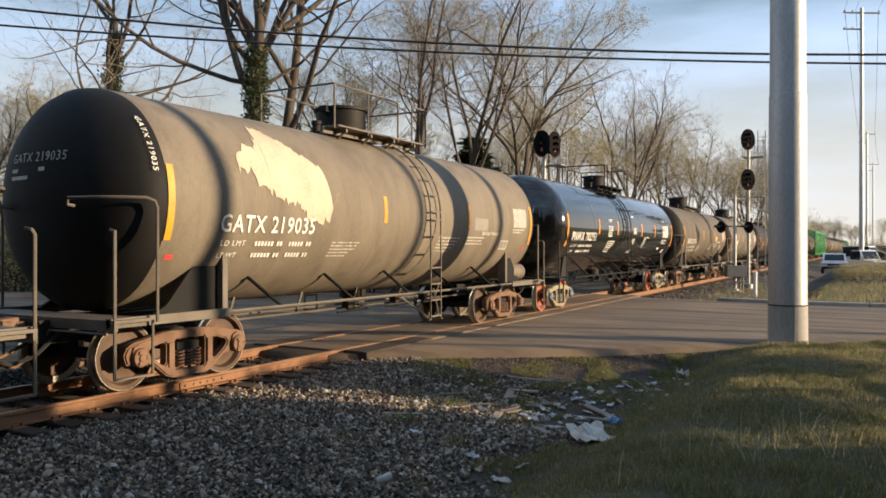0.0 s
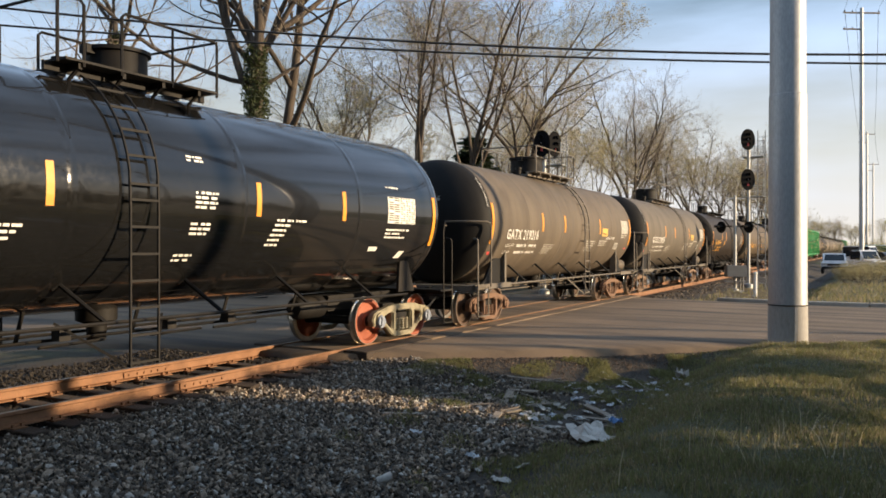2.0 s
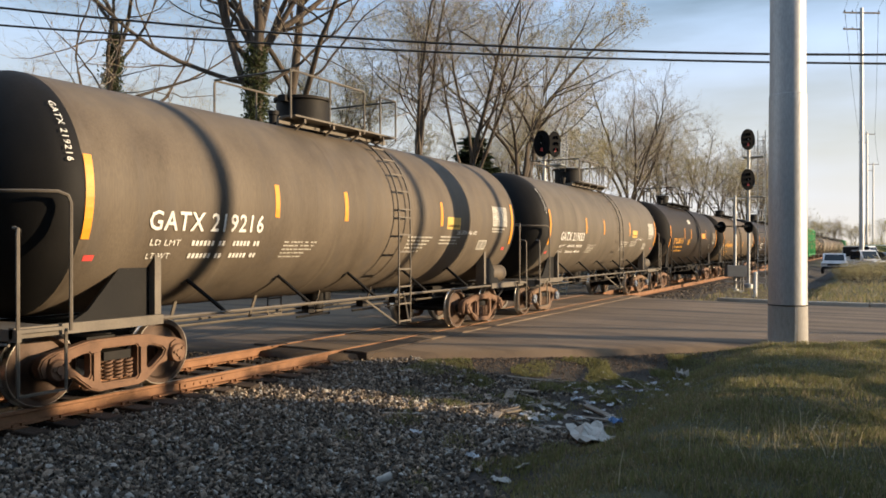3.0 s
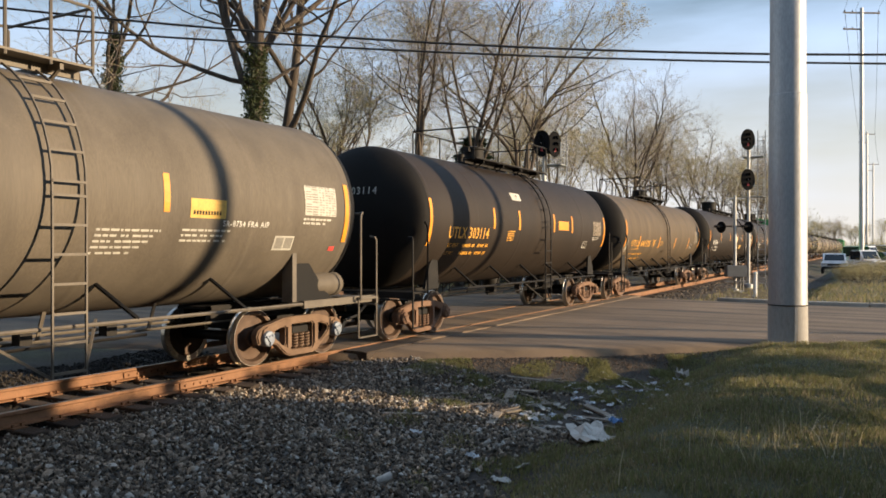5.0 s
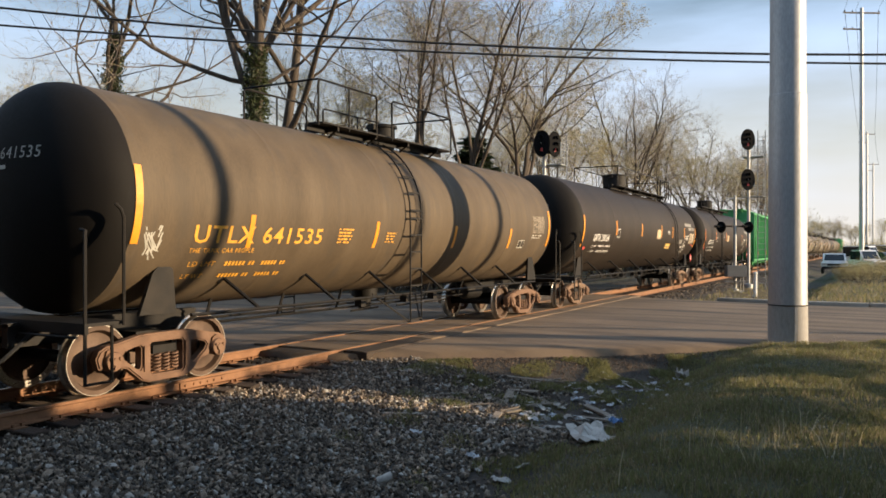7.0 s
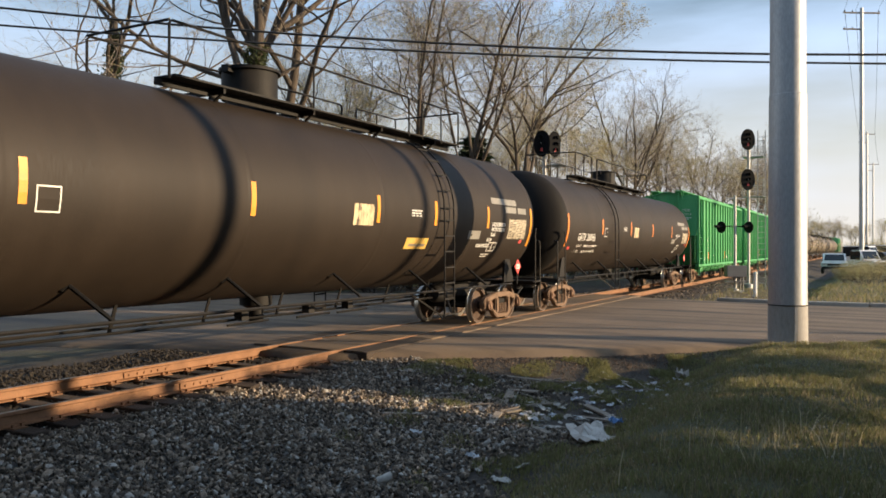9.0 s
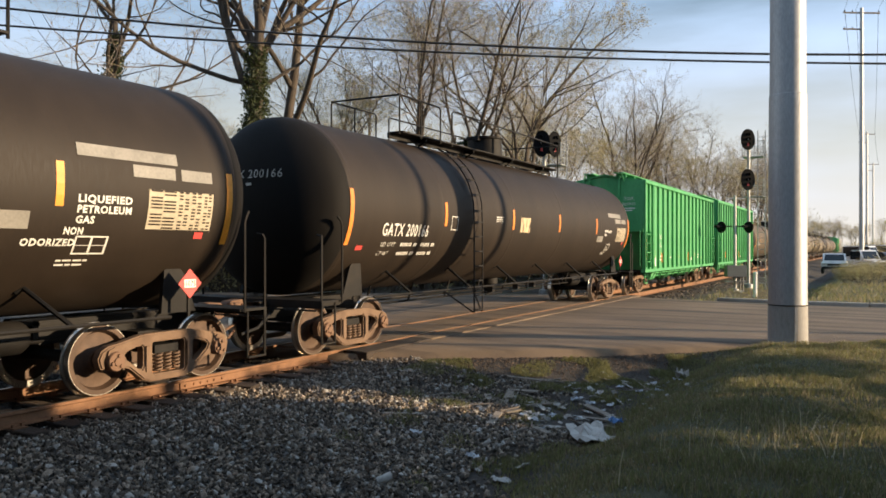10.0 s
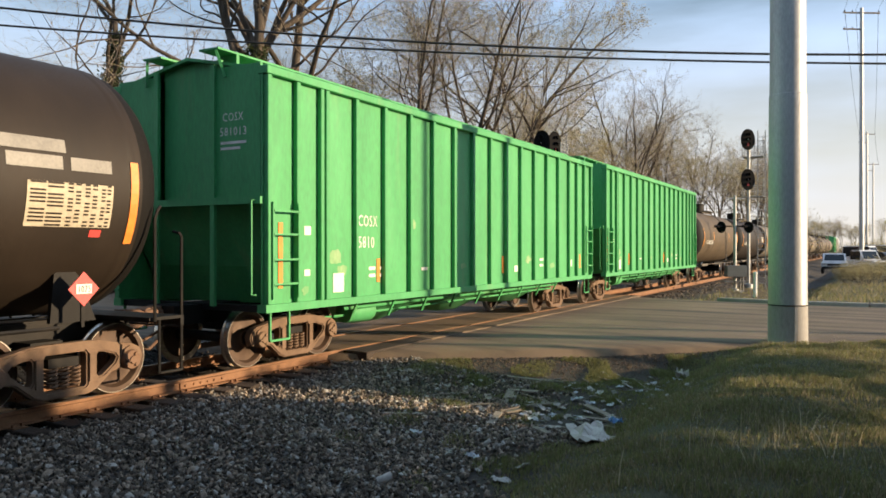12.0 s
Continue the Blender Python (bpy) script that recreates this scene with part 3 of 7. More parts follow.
AXLE, BOLSTER = axle_mesh(), bolster_mesh()


def add_bogie(car, x, frame_kind, wheel_kind, cap_kind, far=False):
    put("bolster", BOLSTER, car, pose(x, 0, 0))
    for s in (-1, 1):
        sf = put("side_frame", FRAMES[frame_kind], car, pose(x, s * 1.0, 0))
        if s < 0 and not far:
            for dx in (-0.15, 0.0, 0.15):
                put("spring", SPRINGS[frame_kind], sf, pose(dx, -0.02, 0.225))
            for dx in (-0.15, 0.0, 0.15):
                put("spring", SPRINGS[frame_kind], sf, pose(dx, 0.10, 0.225))
    for dx in (-0.89, 0.89):
        ws = put("wheelset", AXLE, car, pose(x + dx, 0, 0.457))
        put("wheel", WHEELS[wheel_kind], ws, pose(0, -0.815, 0))
        put("wheel", WHEELS[wheel_kind], ws, pose(0, 0.815, 0, 0, 0, 180))
        put("bearing_cap", CAPS[cap_kind], ws, pose(0, -1.06, 0))
        if not far:
            WHEELSETS.append((ws, x + dx))


def coupler_mesh():
    bm = bmesh.new()
    box(bm, 0.0, 0.75, -0.075, 0.075, 0.80, 0.96)
    prism(bm, [(0.70, 0.72), (0.70, 1.02), (0.98, 1.0), (1.08, 0.95), (1.08, 0.78), (0.98, 0.73)], -0.17, 0.05)
    box(bm, 0.86, 1.1, 0.06, 0.16, 0.76, 0.98)
    tube(bm, [(0.2, -0.28, 0.72), (0.7, -0.3, 0.5), (1.1, -0.22, 0.42), (1.35, -0.1, 0.5)], 0.028, 6)
    bmesh.ops.bevel(bm, geom=[e for e in bm.edges if e.calc_length() > 0.12], offset=0.015, segments=1, affect="EDGES")
    return mesh_of("coupler", bm, M["rust_cast"])


COUPLER = coupler_mesh()


# ---- lettering ----
TEXTS = {}


def letters(text, size, bold=0.0):
    """Flat outlines of a text, as (verts, faces): x to the right, y up, cap height = size."""
    key = (text, size, bold)
    if key not in TEXTS:
        cu = bpy.data.curves.new("text", "FONT")
        cu.body, cu.size, cu.offset, cu.resolution_u = text, size / 0.70, bold, 2
        cu.space_character = 1.12
        ob = new("text", cu)
        bpy.context.view_layer.update()
        me = bpy.data.meshes.new_from_object(ob)
        TEXTS[key] = ([v.co.copy() for v in me.vertices], [tuple(p.vertices) for p in me.polygons])
        bpy.data.objects.remove(ob)
        bpy.data.meshes.remove(me)
    return TEXTS[key]


class Wrap:
    """Places flat marks on the near side of a tank of radius r, with its axis at height zc."""

    def __init__(self, r, zc, lift=0.006):
        self.r, self.zc, self.lift = r, zc, lift

    def point(self, x, z0, up, extra=0.0):
        a = math.asin(max(-0.98, min(0.98, (z0 - self.zc) / self.r))) + up / self.r
        rr = self.r + self.lift + extra
        return (x, -rr * math.cos(a), self.zc + rr * math.sin(a))

    def text(self, bm, text, x, z, size, width=None, bold=0.0, slant=0.0, mi=0):
        vs, fs = letters(text, size, bold)
        if not vs:
            return
        k = 1.0 if width is None else width / max(v.x for v in vs)
        nv = [bm.verts.new(self.point(x + v.x * k + v.y * slant, z, v.y)) for v in vs]
        for f in fs:
            try:
                bm.faces.new([nv[i] for i in f]).material_index = mi
            except ValueError:
                pass

    def patch(self, bm, x0, x1, z0, h, extra=0.0, mi=0, slant=0.0, n=3):
        n = max(1, int(h / 0.12))
        rows = [[bm.verts.new(self.point(x + slant * h * k / n, z0, h * k / n, extra)) for x in (x0, x1)] for k in range(n + 1)]
        for a, b in zip(rows, rows[1:]):
            bm.faces.new((a[0], a[1], b[1], b[0])).material_index = mi

    def bars(self, bm, x, z, widths, h=0.035, gap=0.03, slant=0.0, mi=0):
        """Lines of writing too small to read, from the top down."""
        for k, w in enumerate(widths):
            zz = z - k * (h + gap)
            u = x
            rnd = random.Random(int(w * 1000) + k)
            while u < x + w:
                l = min(rnd.uniform(0.035, 0.13), x + w - u)
                if l > 0.02:
                    self.patch(bm, u - slant * k * (h + gap), u + l - slant * k * (h + gap), zz, h, mi=mi)
                u += l + (0.02 if rnd.random() < 0.75 else 0.06)

    def glyphs(self, bm, x, z, n, h, mi=0):
        """A number whose figures become plain upright bars."""
        for k in range(n):
            u = x + k * 0.95 * h
            self.patch(bm, u, u + 0.62 * h, z, h, mi=mi)

    def scribble(self, bm, x, z, w, h, n, seed):
        """Loose painted strokes."""
        rnd = random.Random(seed)
        for _ in range(n):
            xa, xb, ua, ub = rnd.uniform(x, x + w), rnd.uniform(x, x + w), rnd.uniform(0, h * 0.4), rnd.uniform(h * 0.5, h)
            q = [self.point(xa, z, ua), self.point(xa + 0.022, z, ua), self.point(xb + 0.022, z, ub), self.point(xb, z, ub)]
            bm.faces.new([bm.verts.new(p) for p in q])


BLOCKS = ("stencil_lines", "stencil_panel", "lettering", "red_tag", "load_line")


def flat_part(name, bm, mats, parent, label=""):
    """Flat marks as parts: marks a hand's width or more from one another become parts of their own."""
    mats = mats if isinstance(mats, (list, tuple)) else [mats]
    if name not in BLOCKS:
        me = bpy.data.meshes.new(name)
        bm.to_mesh(me)
        bm.free()
        for m in mats:
            me.materials.append(m)
        return put(name, me, parent, None, label)
    groups = []          # (x0, x1, z0, z1, faces)
    for f in bm.faces:
        x0, x1, z0, z1 = (min(v.co.x for v in f.verts), max(v.co.x for v in f.verts), min(v.co.z for v in f.verts), max(v.co.z for v in f.verts))
        fs, rest = [f], []
        for g in groups:
            if g[0] < x1 + 0.14 and g[1] > x0 - 0.14 and g[2] < z1 + 0.09 and g[3] > z0 - 0.09:
                x0, x1, z0, z1 = min(x0, g[0]), max(x1, g[1]), min(z0, g[2]), max(z1, g[3])
                fs += g[4]
            else:
                rest.append(g)
        groups = rest + [(x0, x1, z0, z1, fs)]
    for g in groups:
        index, verts, faces, kinds = {}, [], [], []
        for f in g[4]:
            for v in f.verts:
                if v not in index:
                    index[v] = len(verts)
                    verts.append(tuple(v.co))
            faces.append([index[v] for v in f.verts])
            kinds.append(f.material_index)
        me = np_mesh(name, verts, faces, mats)
        me.polygons.foreach_set("material_index", kinds)
        put(name, me, parent, None, label)
    bm.free()


# ---- tank cars ----
RUNGS = {}


def tank_car(label, sf, sr, bogies, r, zc, paint, head, letter, stripe, stripes, ladder, dome, platform, style, marks, far=False, frame_kind="rust_cast",
             wheel_kind="wheel", cap_kind="rust_cast", steel="black_steel", stripe_z=2.36):
    """sf, sr: the tank's end seams along the track at the start; the rest in car space, x from the middle."""
    mid = (sf + sr) / 2
    hl = (sr - sf) / 2
    car = tagged(new("tank_car"), label, "tank car", group="freight train")
    car.location = (mid, TRACK_Y, 0)
    MOVING.append((car, mid))
    S, B = M[steel], M["black_steel"]
    # barrel with 2:1 heads and raised weld seams
    bm = bmesh.new()
    prof, mids = [], []
    depth = r * 0.46
    for k in range(9):
        t = math.pi / 2 * k / 8
        prof.append((r * math.sin(t), -hl - 0.12 - depth * math.cos(t)))
        mids.append(1)
    seams = [-hl * 0.62, -hl * 0.2, hl * 0.2, hl * 0.62]
    for q in [-hl + 0.02] + seams + [hl - 0.02]:
        for dx, dr in ((-0.08, 0), (-0.05, 0), (-0.03, 0.004), (0.03, 0.004), (0.05, 0), (0.08, 0)):
            prof.append((r + dr, q + dx))
            mids.append(0)
    for k in range(9):
        t = math.pi / 2 * (1 - k / 8)
        prof.append((r * math.sin(t), hl + 0.12 + depth * math.cos(t)))
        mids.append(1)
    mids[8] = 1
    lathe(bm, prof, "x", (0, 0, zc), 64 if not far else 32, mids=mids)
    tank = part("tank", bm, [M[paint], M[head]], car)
    w = Wrap(r, zc)
    end = hl + (0.9 if style == "plate" else 0.8)            # the end of the running platform
    zs = 1.02                  # the sill's top
    # stub sills and end platforms
    for s in (-1, 1):
        bm = bmesh.new()
        x0, x1 = sorted((s * (hl - 2.0), s * (end + 0.15)))
        box(bm, x0, x1, -0.36, -0.24, 0.68, zs - 0.04)
        box(bm, x0, x1, 0.24, 0.36, 0.68, zs - 0.04)
        box(bm, x0, x1, -0.38, 0.38, 0.92, 0.96)
        part("stub_sill", bm, B, car)
        bm = bmesh.new()
        xe = s * end
        box(bm, min(xe, xe - s * 0.55), max(xe, xe - s * 0.55), -1.58, 1.58, zs - 0.04, zs)
        box(bm, min(xe, xe - s * 0.05), max(xe, xe - s * 0.05), -1.58, 1.58, zs - 0.13, zs - 0.04)
        if style == "plate":
            for y in (-1.5, 1.43):
                box(bm, min(xe, s * (hl - 1.1)), max(xe, s * (hl - 1.1)), y, y + 0.07, zs - 0.1, zs + 0.02)
        part("end_platform", bm, S, car)
        put("coupler", COUPLER, car, pose(s * (end - 0.5), 0, 0, 0, 0, 0 if s > 0 else 180))
        if far:
            continue
        # saddle plates under the tank's end
        for side in (-1, 1):
            bm = bmesh.new()
            yy = side * 1.12
            top = zc - math.sqrt(r * r - 1.12 ** 2)
            if style == "plate":
                pts = [(s * (hl + 0.02), zs), (s * (hl - 1.15), zs), (s * (hl - 1.15), top + 0.40), (s * (hl - 0.98), top + 0.46), (s * (hl - 0.74), top + 0.24), (s * (hl - 0.2), zs + 0.12)]
            else:
                pts = [(s * (hl - 0.25), zs), (s * (hl - 0.85), zs), (s * (hl - 0.80), top + 0.10), (s * (hl - 0.62), top + 0.22), (s * (hl - 0.46), top + 0.05)]
            prism(bm, pts, yy - 0.03 + side * 0.08, yy + 0.03 + side * 0.08)
            xa = s * (hl - 1.15) if style == "plate" else s * (hl - 0.66)
            part("saddle", bm, [M["black"] if style == "plate" else S], car)
            bm = bmesh.new()
            box(bm, xa - 0.05, xa + 0.05, min(yy, yy + side * 0.22), max(yy, yy + side * 0.22), zs, top + (0.40 if style == "plate" else 0.12))
            if style == "plate":
                part("saddle_post", bm, S, car)
            else:
                bm.free()
        # corner steps carried up as grab rails, and a handrail bent round the tank's end
        for side in (-1, 1):
            y = side * 1.56
            xo, xi = xe - s * 0.02, s * (hl + 0.3)
            xt = xo - s * (0.56 if style == "plate" else 0.36)
            bm = bmesh.new()
            tube(bm, [(xo, y, 0.30), (xo, y, zs + 1.02), (xo - s * 0.02, y - side * 0.02, zs + 1.07), (xo - s * 0.03, y - side * 0.12, zs + 1.09)], 0.021, 6)
            part("grab_rail", bm, S, car)
            bm = bmesh.new()
            if style == "plate":
                tube(bm, [(xi, side * 1.62, zs - 0.05), (xi, side * 1.62, zs + 1.38), (xi + s * 0.03, side * 1.61, zs + 1.46), (s * (hl + 0.42), side * 1.57, zs + 1.5), (s * (hl + 0.62), side * 1.42, zs + 1.5),
                          (s * (hl + 0.8), side * 1.12, zs + 1.5), (s * (hl + 0.9), side * 0.72, zs + 1.5), (s * (hl + 0.88), side * 0.68, zs + 1.42), (s * (hl + 0.74), side * 0.66, zs + 1.40)], 0.021, 6)
            else:
                tube(bm, [(xi, side * 1.62, zs - 0.05), (xi, side * 1.62, zs + 1.24), (xi + s * 0.04, side * 1.62, zs + 1.34), (xi + s * 0.10, side * 1.6, zs + 1.4)], 0.02, 6)
            part("handrail", bm, S, car)
            bm = bmesh.new()
            beam(bm, (xo, y, 0.31), (xt, y, 0.31), 0.06, 0.022)
            part("step_tread", bm, S, car)
            bm = bmesh.new()
            tube(bm, [(xt, y, 0.30), (xt, y, zs - 0.03)], 0.019, 6)
            part("step_hanger", bm, S, car)
        bm = bmesh.new()
        tube(bm, [(xe - s * 0.1, -0.55, zs - 0.06), (xe + s * 0.02, -0.5, 0.78), (xe + s * 0.25, -0.42, 0.55), (xe + s * 0.5, -0.3, 0.46)], 0.026, 6)
        part("brake_hose", bm, M["rubber"], car)
        bm = bmesh.new()
        tube(bm, [(xe + s * 0.04, -1.5, zs - 0.16), (xe + s * 0.04, -0.4, zs - 0.16), (xe + s * 0.04, -0.34, zs - 0.24)], 0.017, 6)
        part("uncoupling_lever", bm, S, car)
    for x in bogies:
        add_bogie(car, x, frame_kind, wheel_kind, cap_kind, far)
    # pipe rail along both sides, with braces up to the tank and hangers
    for side in (-1, 1):
        bm = bmesh.new()
        y = side * 1.46
        tube(bm, [(-hl + 0.9, y, zs - 0.03), (hl - 0.9, y, zs - 0.03)], 0.026, 6)
        part("side_pipe", bm, S, car)
        if far:
            continue
        k = -hl + 1.9
        while k < hl - 1.6:
            bm = bmesh.new()
            top = zc - math.sqrt(r * r - 1.04 ** 2)
            tube(bm, [(k + 0.32, y, zs - 0.02), (k, side * 1.06, top + 0.02), (k - 0.06, side * 1.0, top - 0.03)], 0.03, 6)
            part("brace", bm, M["black"], car)
            k += 1.9 if hl < 8 else 2.6
    # top platform, housing, rails
    px0, px1 = platform
    ztop = zc + r
    bm = bmesh.new()
    box(bm, px0, px1, -0.62, -0.57, ztop - 0.06, ztop + 0.05)
    part("edge_plate", bm, S, car)
    for ya in (-0.9, 0.52):
        bm = bmesh.new()
        box(bm, px0 + 0.1, px1, ya, ya + 0.38, ztop + 0.05, ztop + 0.08)
        part("walkway_board", bm, S, car)
    if not far:
        for k in range(4):
            x = px0 + (px1 - px0) * (k + 0.5) / 4
            bm = bmesh.new()
            box(bm, x - 0.025, x + 0.025, -0.86, 0.86, ztop - 0.03, ztop + 0.05)
            beam(bm, (x, -0.84, ztop), (x, -0.6, ztop - 0.16), 0.04, 0.03)
            part("platform_support", bm, S, car)
    dx, dr, dh = dome
    bm = bmesh.new()
    lathe(bm, [(dr * 0.96, -0.18), (dr * 0.96, 0.05), (dr * 0.86, 0.07), (dr * 0.86, 0.16), (dr, 0.17), (dr, dh - 0.06), (dr + 0.05, dh - 0.05), (dr + 0.05, dh), (dr * 0.4, dh + 0.05), (0, dh + 0.05)], "z", (dx, 0, ztop), 24)
    box(bm, dx - dr - 0.12, dx - dr + 0.02, -0.08, 0.08, dh + ztop - 0.12, dh + ztop)
    part("dome_housing", bm, M["black_steel"] if head == "black" else S, car)
    if not far:
        bm = bmesh.new()
        lathe(bm, [(0.11, -0.1), (0.11, 0.22), (0.15, 0.24), (0.15, 0.3), (0, 0.32)], "z", (dx + 1.1, 0.1, ztop), 12)
        part("valve", bm, M["black_steel"], car)
        bm = bmesh.new()
        lathe(bm, [(0.08, -0.1), (0.08, 0.16), (0.1, 0.17), (0.1, 0.24), (0, 0.25)], "z", (dx - 1.0, -0.15, ztop), 12)
        part("valve", bm, M["black_steel"], car)
    for side in (-1, 1):
        y = side * 0.88
        gap = ladder if px0 < ladder < px1 else None
        spans = [(px0, px1)] if gap is None else [(px0, gap - 0.28), (gap + 0.28, px1)]
        for a, b in spans:
            bm = bmesh.new()
            zr = ztop + 0.82
            tube(bm, [(a, y, ztop), (a, y, zr - 0.05), (a + 0.05, y, zr), (b - 0.05, y, zr), (b, y, zr - 0.05), (b, y, ztop)], 0.021, 6)
            if b - a > 1.2:
                m2 = (a + b) / 2
                tube(bm, [(m2, y, ztop), (m2, y, zr)], 0.018, 6)
            part("platform_rail", bm, S, car)
    for x in (px0, px1):
        bm = bmesh.new()
        tube(bm, [(x, -0.88, ztop + 0.82), (x, 0.88, ztop + 0.82)], 0.02, 6)
        part("platform_rail", bm, S, car)
    # ladders bent round the tank: two stiles, each rung on them
    rung_mat = B if steel == "black_steel" else M["sill_grey"]
    if rung_mat.name not in RUNGS:
        bm = bmesh.new()
        beam(bm, (-0.21, 0, 0), (0.21, 0, 0), 0.03, 0.03)
        RUNGS[rung_mat.name] = mesh_of("rung", bm, rung_mat)
    for side in (-1,) if far else (-1, 1):
        bm = bmesh.new()
        for ddx in (-0.21, 0.21):
            pts = [(ladder + ddx, side * (r + 0.09), 0.45), (ladder + ddx, side * (r + 0.09), zc - 0.2)]
            for k in range(1, 9):
                a = (math.pi / 2 - 0.45) * k / 8
                pts.append((ladder + ddx, side * (r + 0.09) * math.cos(a), zc + (r + 0.09) * math.sin(a)))
            tube(bm, pts, 0.018, 5)
        stiles = part("ladder", bm, rung_mat, car)
        rung_at = [(side * (r + 0.09), 0.5 + 0.33 * k) for k in range(int((zc - 0.5) / 0.33) + 1)]
        rung_at += [(side * (r + 0.09) * math.cos(a), zc + (r + 0.09) * math.sin(a)) for a in (0.05 + 0.215 * k for k in range(5))]
        for ry, rz in rung_at:
            put("rung", RUNGS[rung_mat.name], stiles, pose(ladder, ry, rz))
    if not far:
        # brake gear below, air tank, outlet valve
        bm = bmesh.new()
        for y in (-0.35, 0.3):
            tube(bm, [(-hl + 1.5, y, 0.72), (hl - 1.5, y, 0.72)], 0.022, 5)
        k = -hl + 2.2
        while k < hl - 2:
            beam(bm, (k, -0.35, 0.72), (k, -0.5, 1.12), 0.05, 0.02)
            k += 1.7
        part("brake_rod", bm, S if style == "plate" else B, car)
        bm = bmesh.new()
        lathe(bm, [(0, -0.42), (0.16, -0.40), (0.21, -0.32), (0.21, 0.32), (0.16, 0.40), (0, 0.42)], "x", (hl - 0.05 if style == "plate" else hl - 2.6, -1.05 if style == "plate" else -0.35, zs + 0.24 if style == "plate" else 0.80), 16)
        part("air_tank", bm, M[paint] if style == "plate" else S, car)
        bm = bmesh.new()
        lathe(bm, [(0.28, zc - r + 0.03 - 0.0), (0.28, zc - r - 0.14), (0.14, zc - r - 0.2), (0.13, zc - r - 0.42), (0, zc - r - 0.42)], "z", (0.1, 0, 0), 14)
        part("bottom_outlet", bm, B, car)
        for k in (-0.8, 0.9, 2.1):
            bm = bmesh.new()
            box(bm, k - 0.08, k + 0.08, -0.6, -0.44, 0.72, 0.86)
            tube(bm, [(k - 0.3, -0.5, 0.66), (k + 0.6, -0.55, 0.68)], 0.02, 5)
            part("brake_valve", bm, B, car)
        for k in (-0.7, 0.5):
            bm = bmesh.new()
            beam(bm, (ladder - 0.21 if k < 0 else ladder + 0.21, -r - 0.06, 0.46), (ladder + k * 1.3, -1.2, zs), 0.03, 0.03)
            part("ladder_brace", bm, S, car)
    # stripes
    for x in stripes:
        bm = bmesh.new()
        w.patch(bm, x - 0.05, x + 0.05, stripe_z, 0.5)
        flat_part("reflective_stripe", bm, M[stripe], car)
    for x in (-hl, hl):
        bm = bmesh.new()
        w.patch(bm, x - 0.055, x + 0.055, 2.0 if style == "plate" else 1.95, 1.0, 0.008)
        flat_part("reflective_stripe", bm, M[stripe], car)
    marks(car, w, hl, r, zc)
    return car


def head_text(car, text, hl, r, zc, mat, size=0.16, y=0.55, z=0.55):
    """The car's number on its leading head."""
    bm = bmesh.new()
    vs, fs = letters(text, size)
    nv = []
    for v in vs:
        yy, zz = y - (v.x - 0) + 0.0, z + v.y
        q = max(0.0, 1 - (yy * yy + zz * zz) / (r * r))
        nv.append(bm.verts.new((-hl - 0.12 - r * 0.46 * math.sqrt(q) - 0.012, yy, zc + zz)))
    for f in fs:
        try:
            bm.faces.new([nv[i] for i in f])
        except ValueError:
            pass
    for k, wd in enumerate((0.8, 0.45)):
        zz = z - 0.13 - 0.1 * k
        a = [(-hl - 0.12 - r * 0.46 * math.sqrt(max(0, 1 - ((y - d) ** 2 + (zz + e) ** 2) / (r * r))) - 0.012, y - d, zc + zz + e) for d, e in ((0.02, 0), (wd, 0), (wd, 0.05), (0.02, 0.05))]
        bm.faces.new([bm.verts.new(p) for p in a])
    flat_part("end_lettering", bm, mat, car)


def rim_text(car, text, hl, r, zc, mat):
    """The number running down the black end ring."""
    bm = bmesh.new()
    w = Wrap(r, zc, 0.006)
    vs, fs = letters(text, 0.085)
    k = 0.82 / max(v.x for v in vs)
    nv = [bm.verts.new(w.point(-hl - 0.26 + v.y, zc + r * 0.68, -v.x * k)) for v in vs]
    for f in fs:
        try:
            bm.faces.new([nv[i] for i in f])
        except ValueError:
            pass
    flat_part("rim_lettering", bm, mat, car)


def data_panel(car, w, x0, x1, z0, h, back, line):
    bm = bmesh.new()
    w.patch(bm, x0, x1, z0, h)
    n = 12
    for k in range(n):
        zz = z0 + h * (k + 0.25) / n
        for a, b in ((0.03, 0.2), (0.22, 0.4), (0.45, 0.51), (0.54, 0.6), (0.65, 0.71), (0.74, 0.8), (0.85, 0.90), (0.92, 0.97)):
            if (k * 7 + int(a * 10)) % 5:
                w.patch(bm, x0 + (x1 - x0) * a, x0 + (x1 - x0) * b, zz, h / n * 0.5, 0.004, 1)
    flat_part("data_panel", bm, [back, line], car, "tabulated test data panel")


def rear_marks(car, w, hl, mat, panel_back, panel_line):
    data_panel(car, w, hl - 1.12, hl - 0.3, 2.42, 0.48, panel_back, panel_line)
    bm = bmesh.new()
    w.bars(bm, hl - 1.15, 2.34, [0.75, 0.6])
    w.bars(bm, hl - 4.9, 2.1, [0.95, 0.85, 0.8, 0.75, 0.6], 0.03, 0.04, 0.12)
    w.bars(bm, hl - 3.6, 2.12, [0.9, 0.8, 0.85], 0.03, 0.04, 0.12)
    w.patch(bm, hl - 1.75, hl - 1.3, 1.86, 0.24)
    flat_part("stencil_lines", bm, mat, car)
    bm = bmesh.new()
    w.patch(bm, hl - 1.72, hl - 1.54, 1.89, 0.18, 0.004)
    w.patch(bm, hl - 1.51, hl - 1.33, 1.89, 0.18, 0.004)
    flat_part("stencil_panel", bm, M["patch_grey"], car)


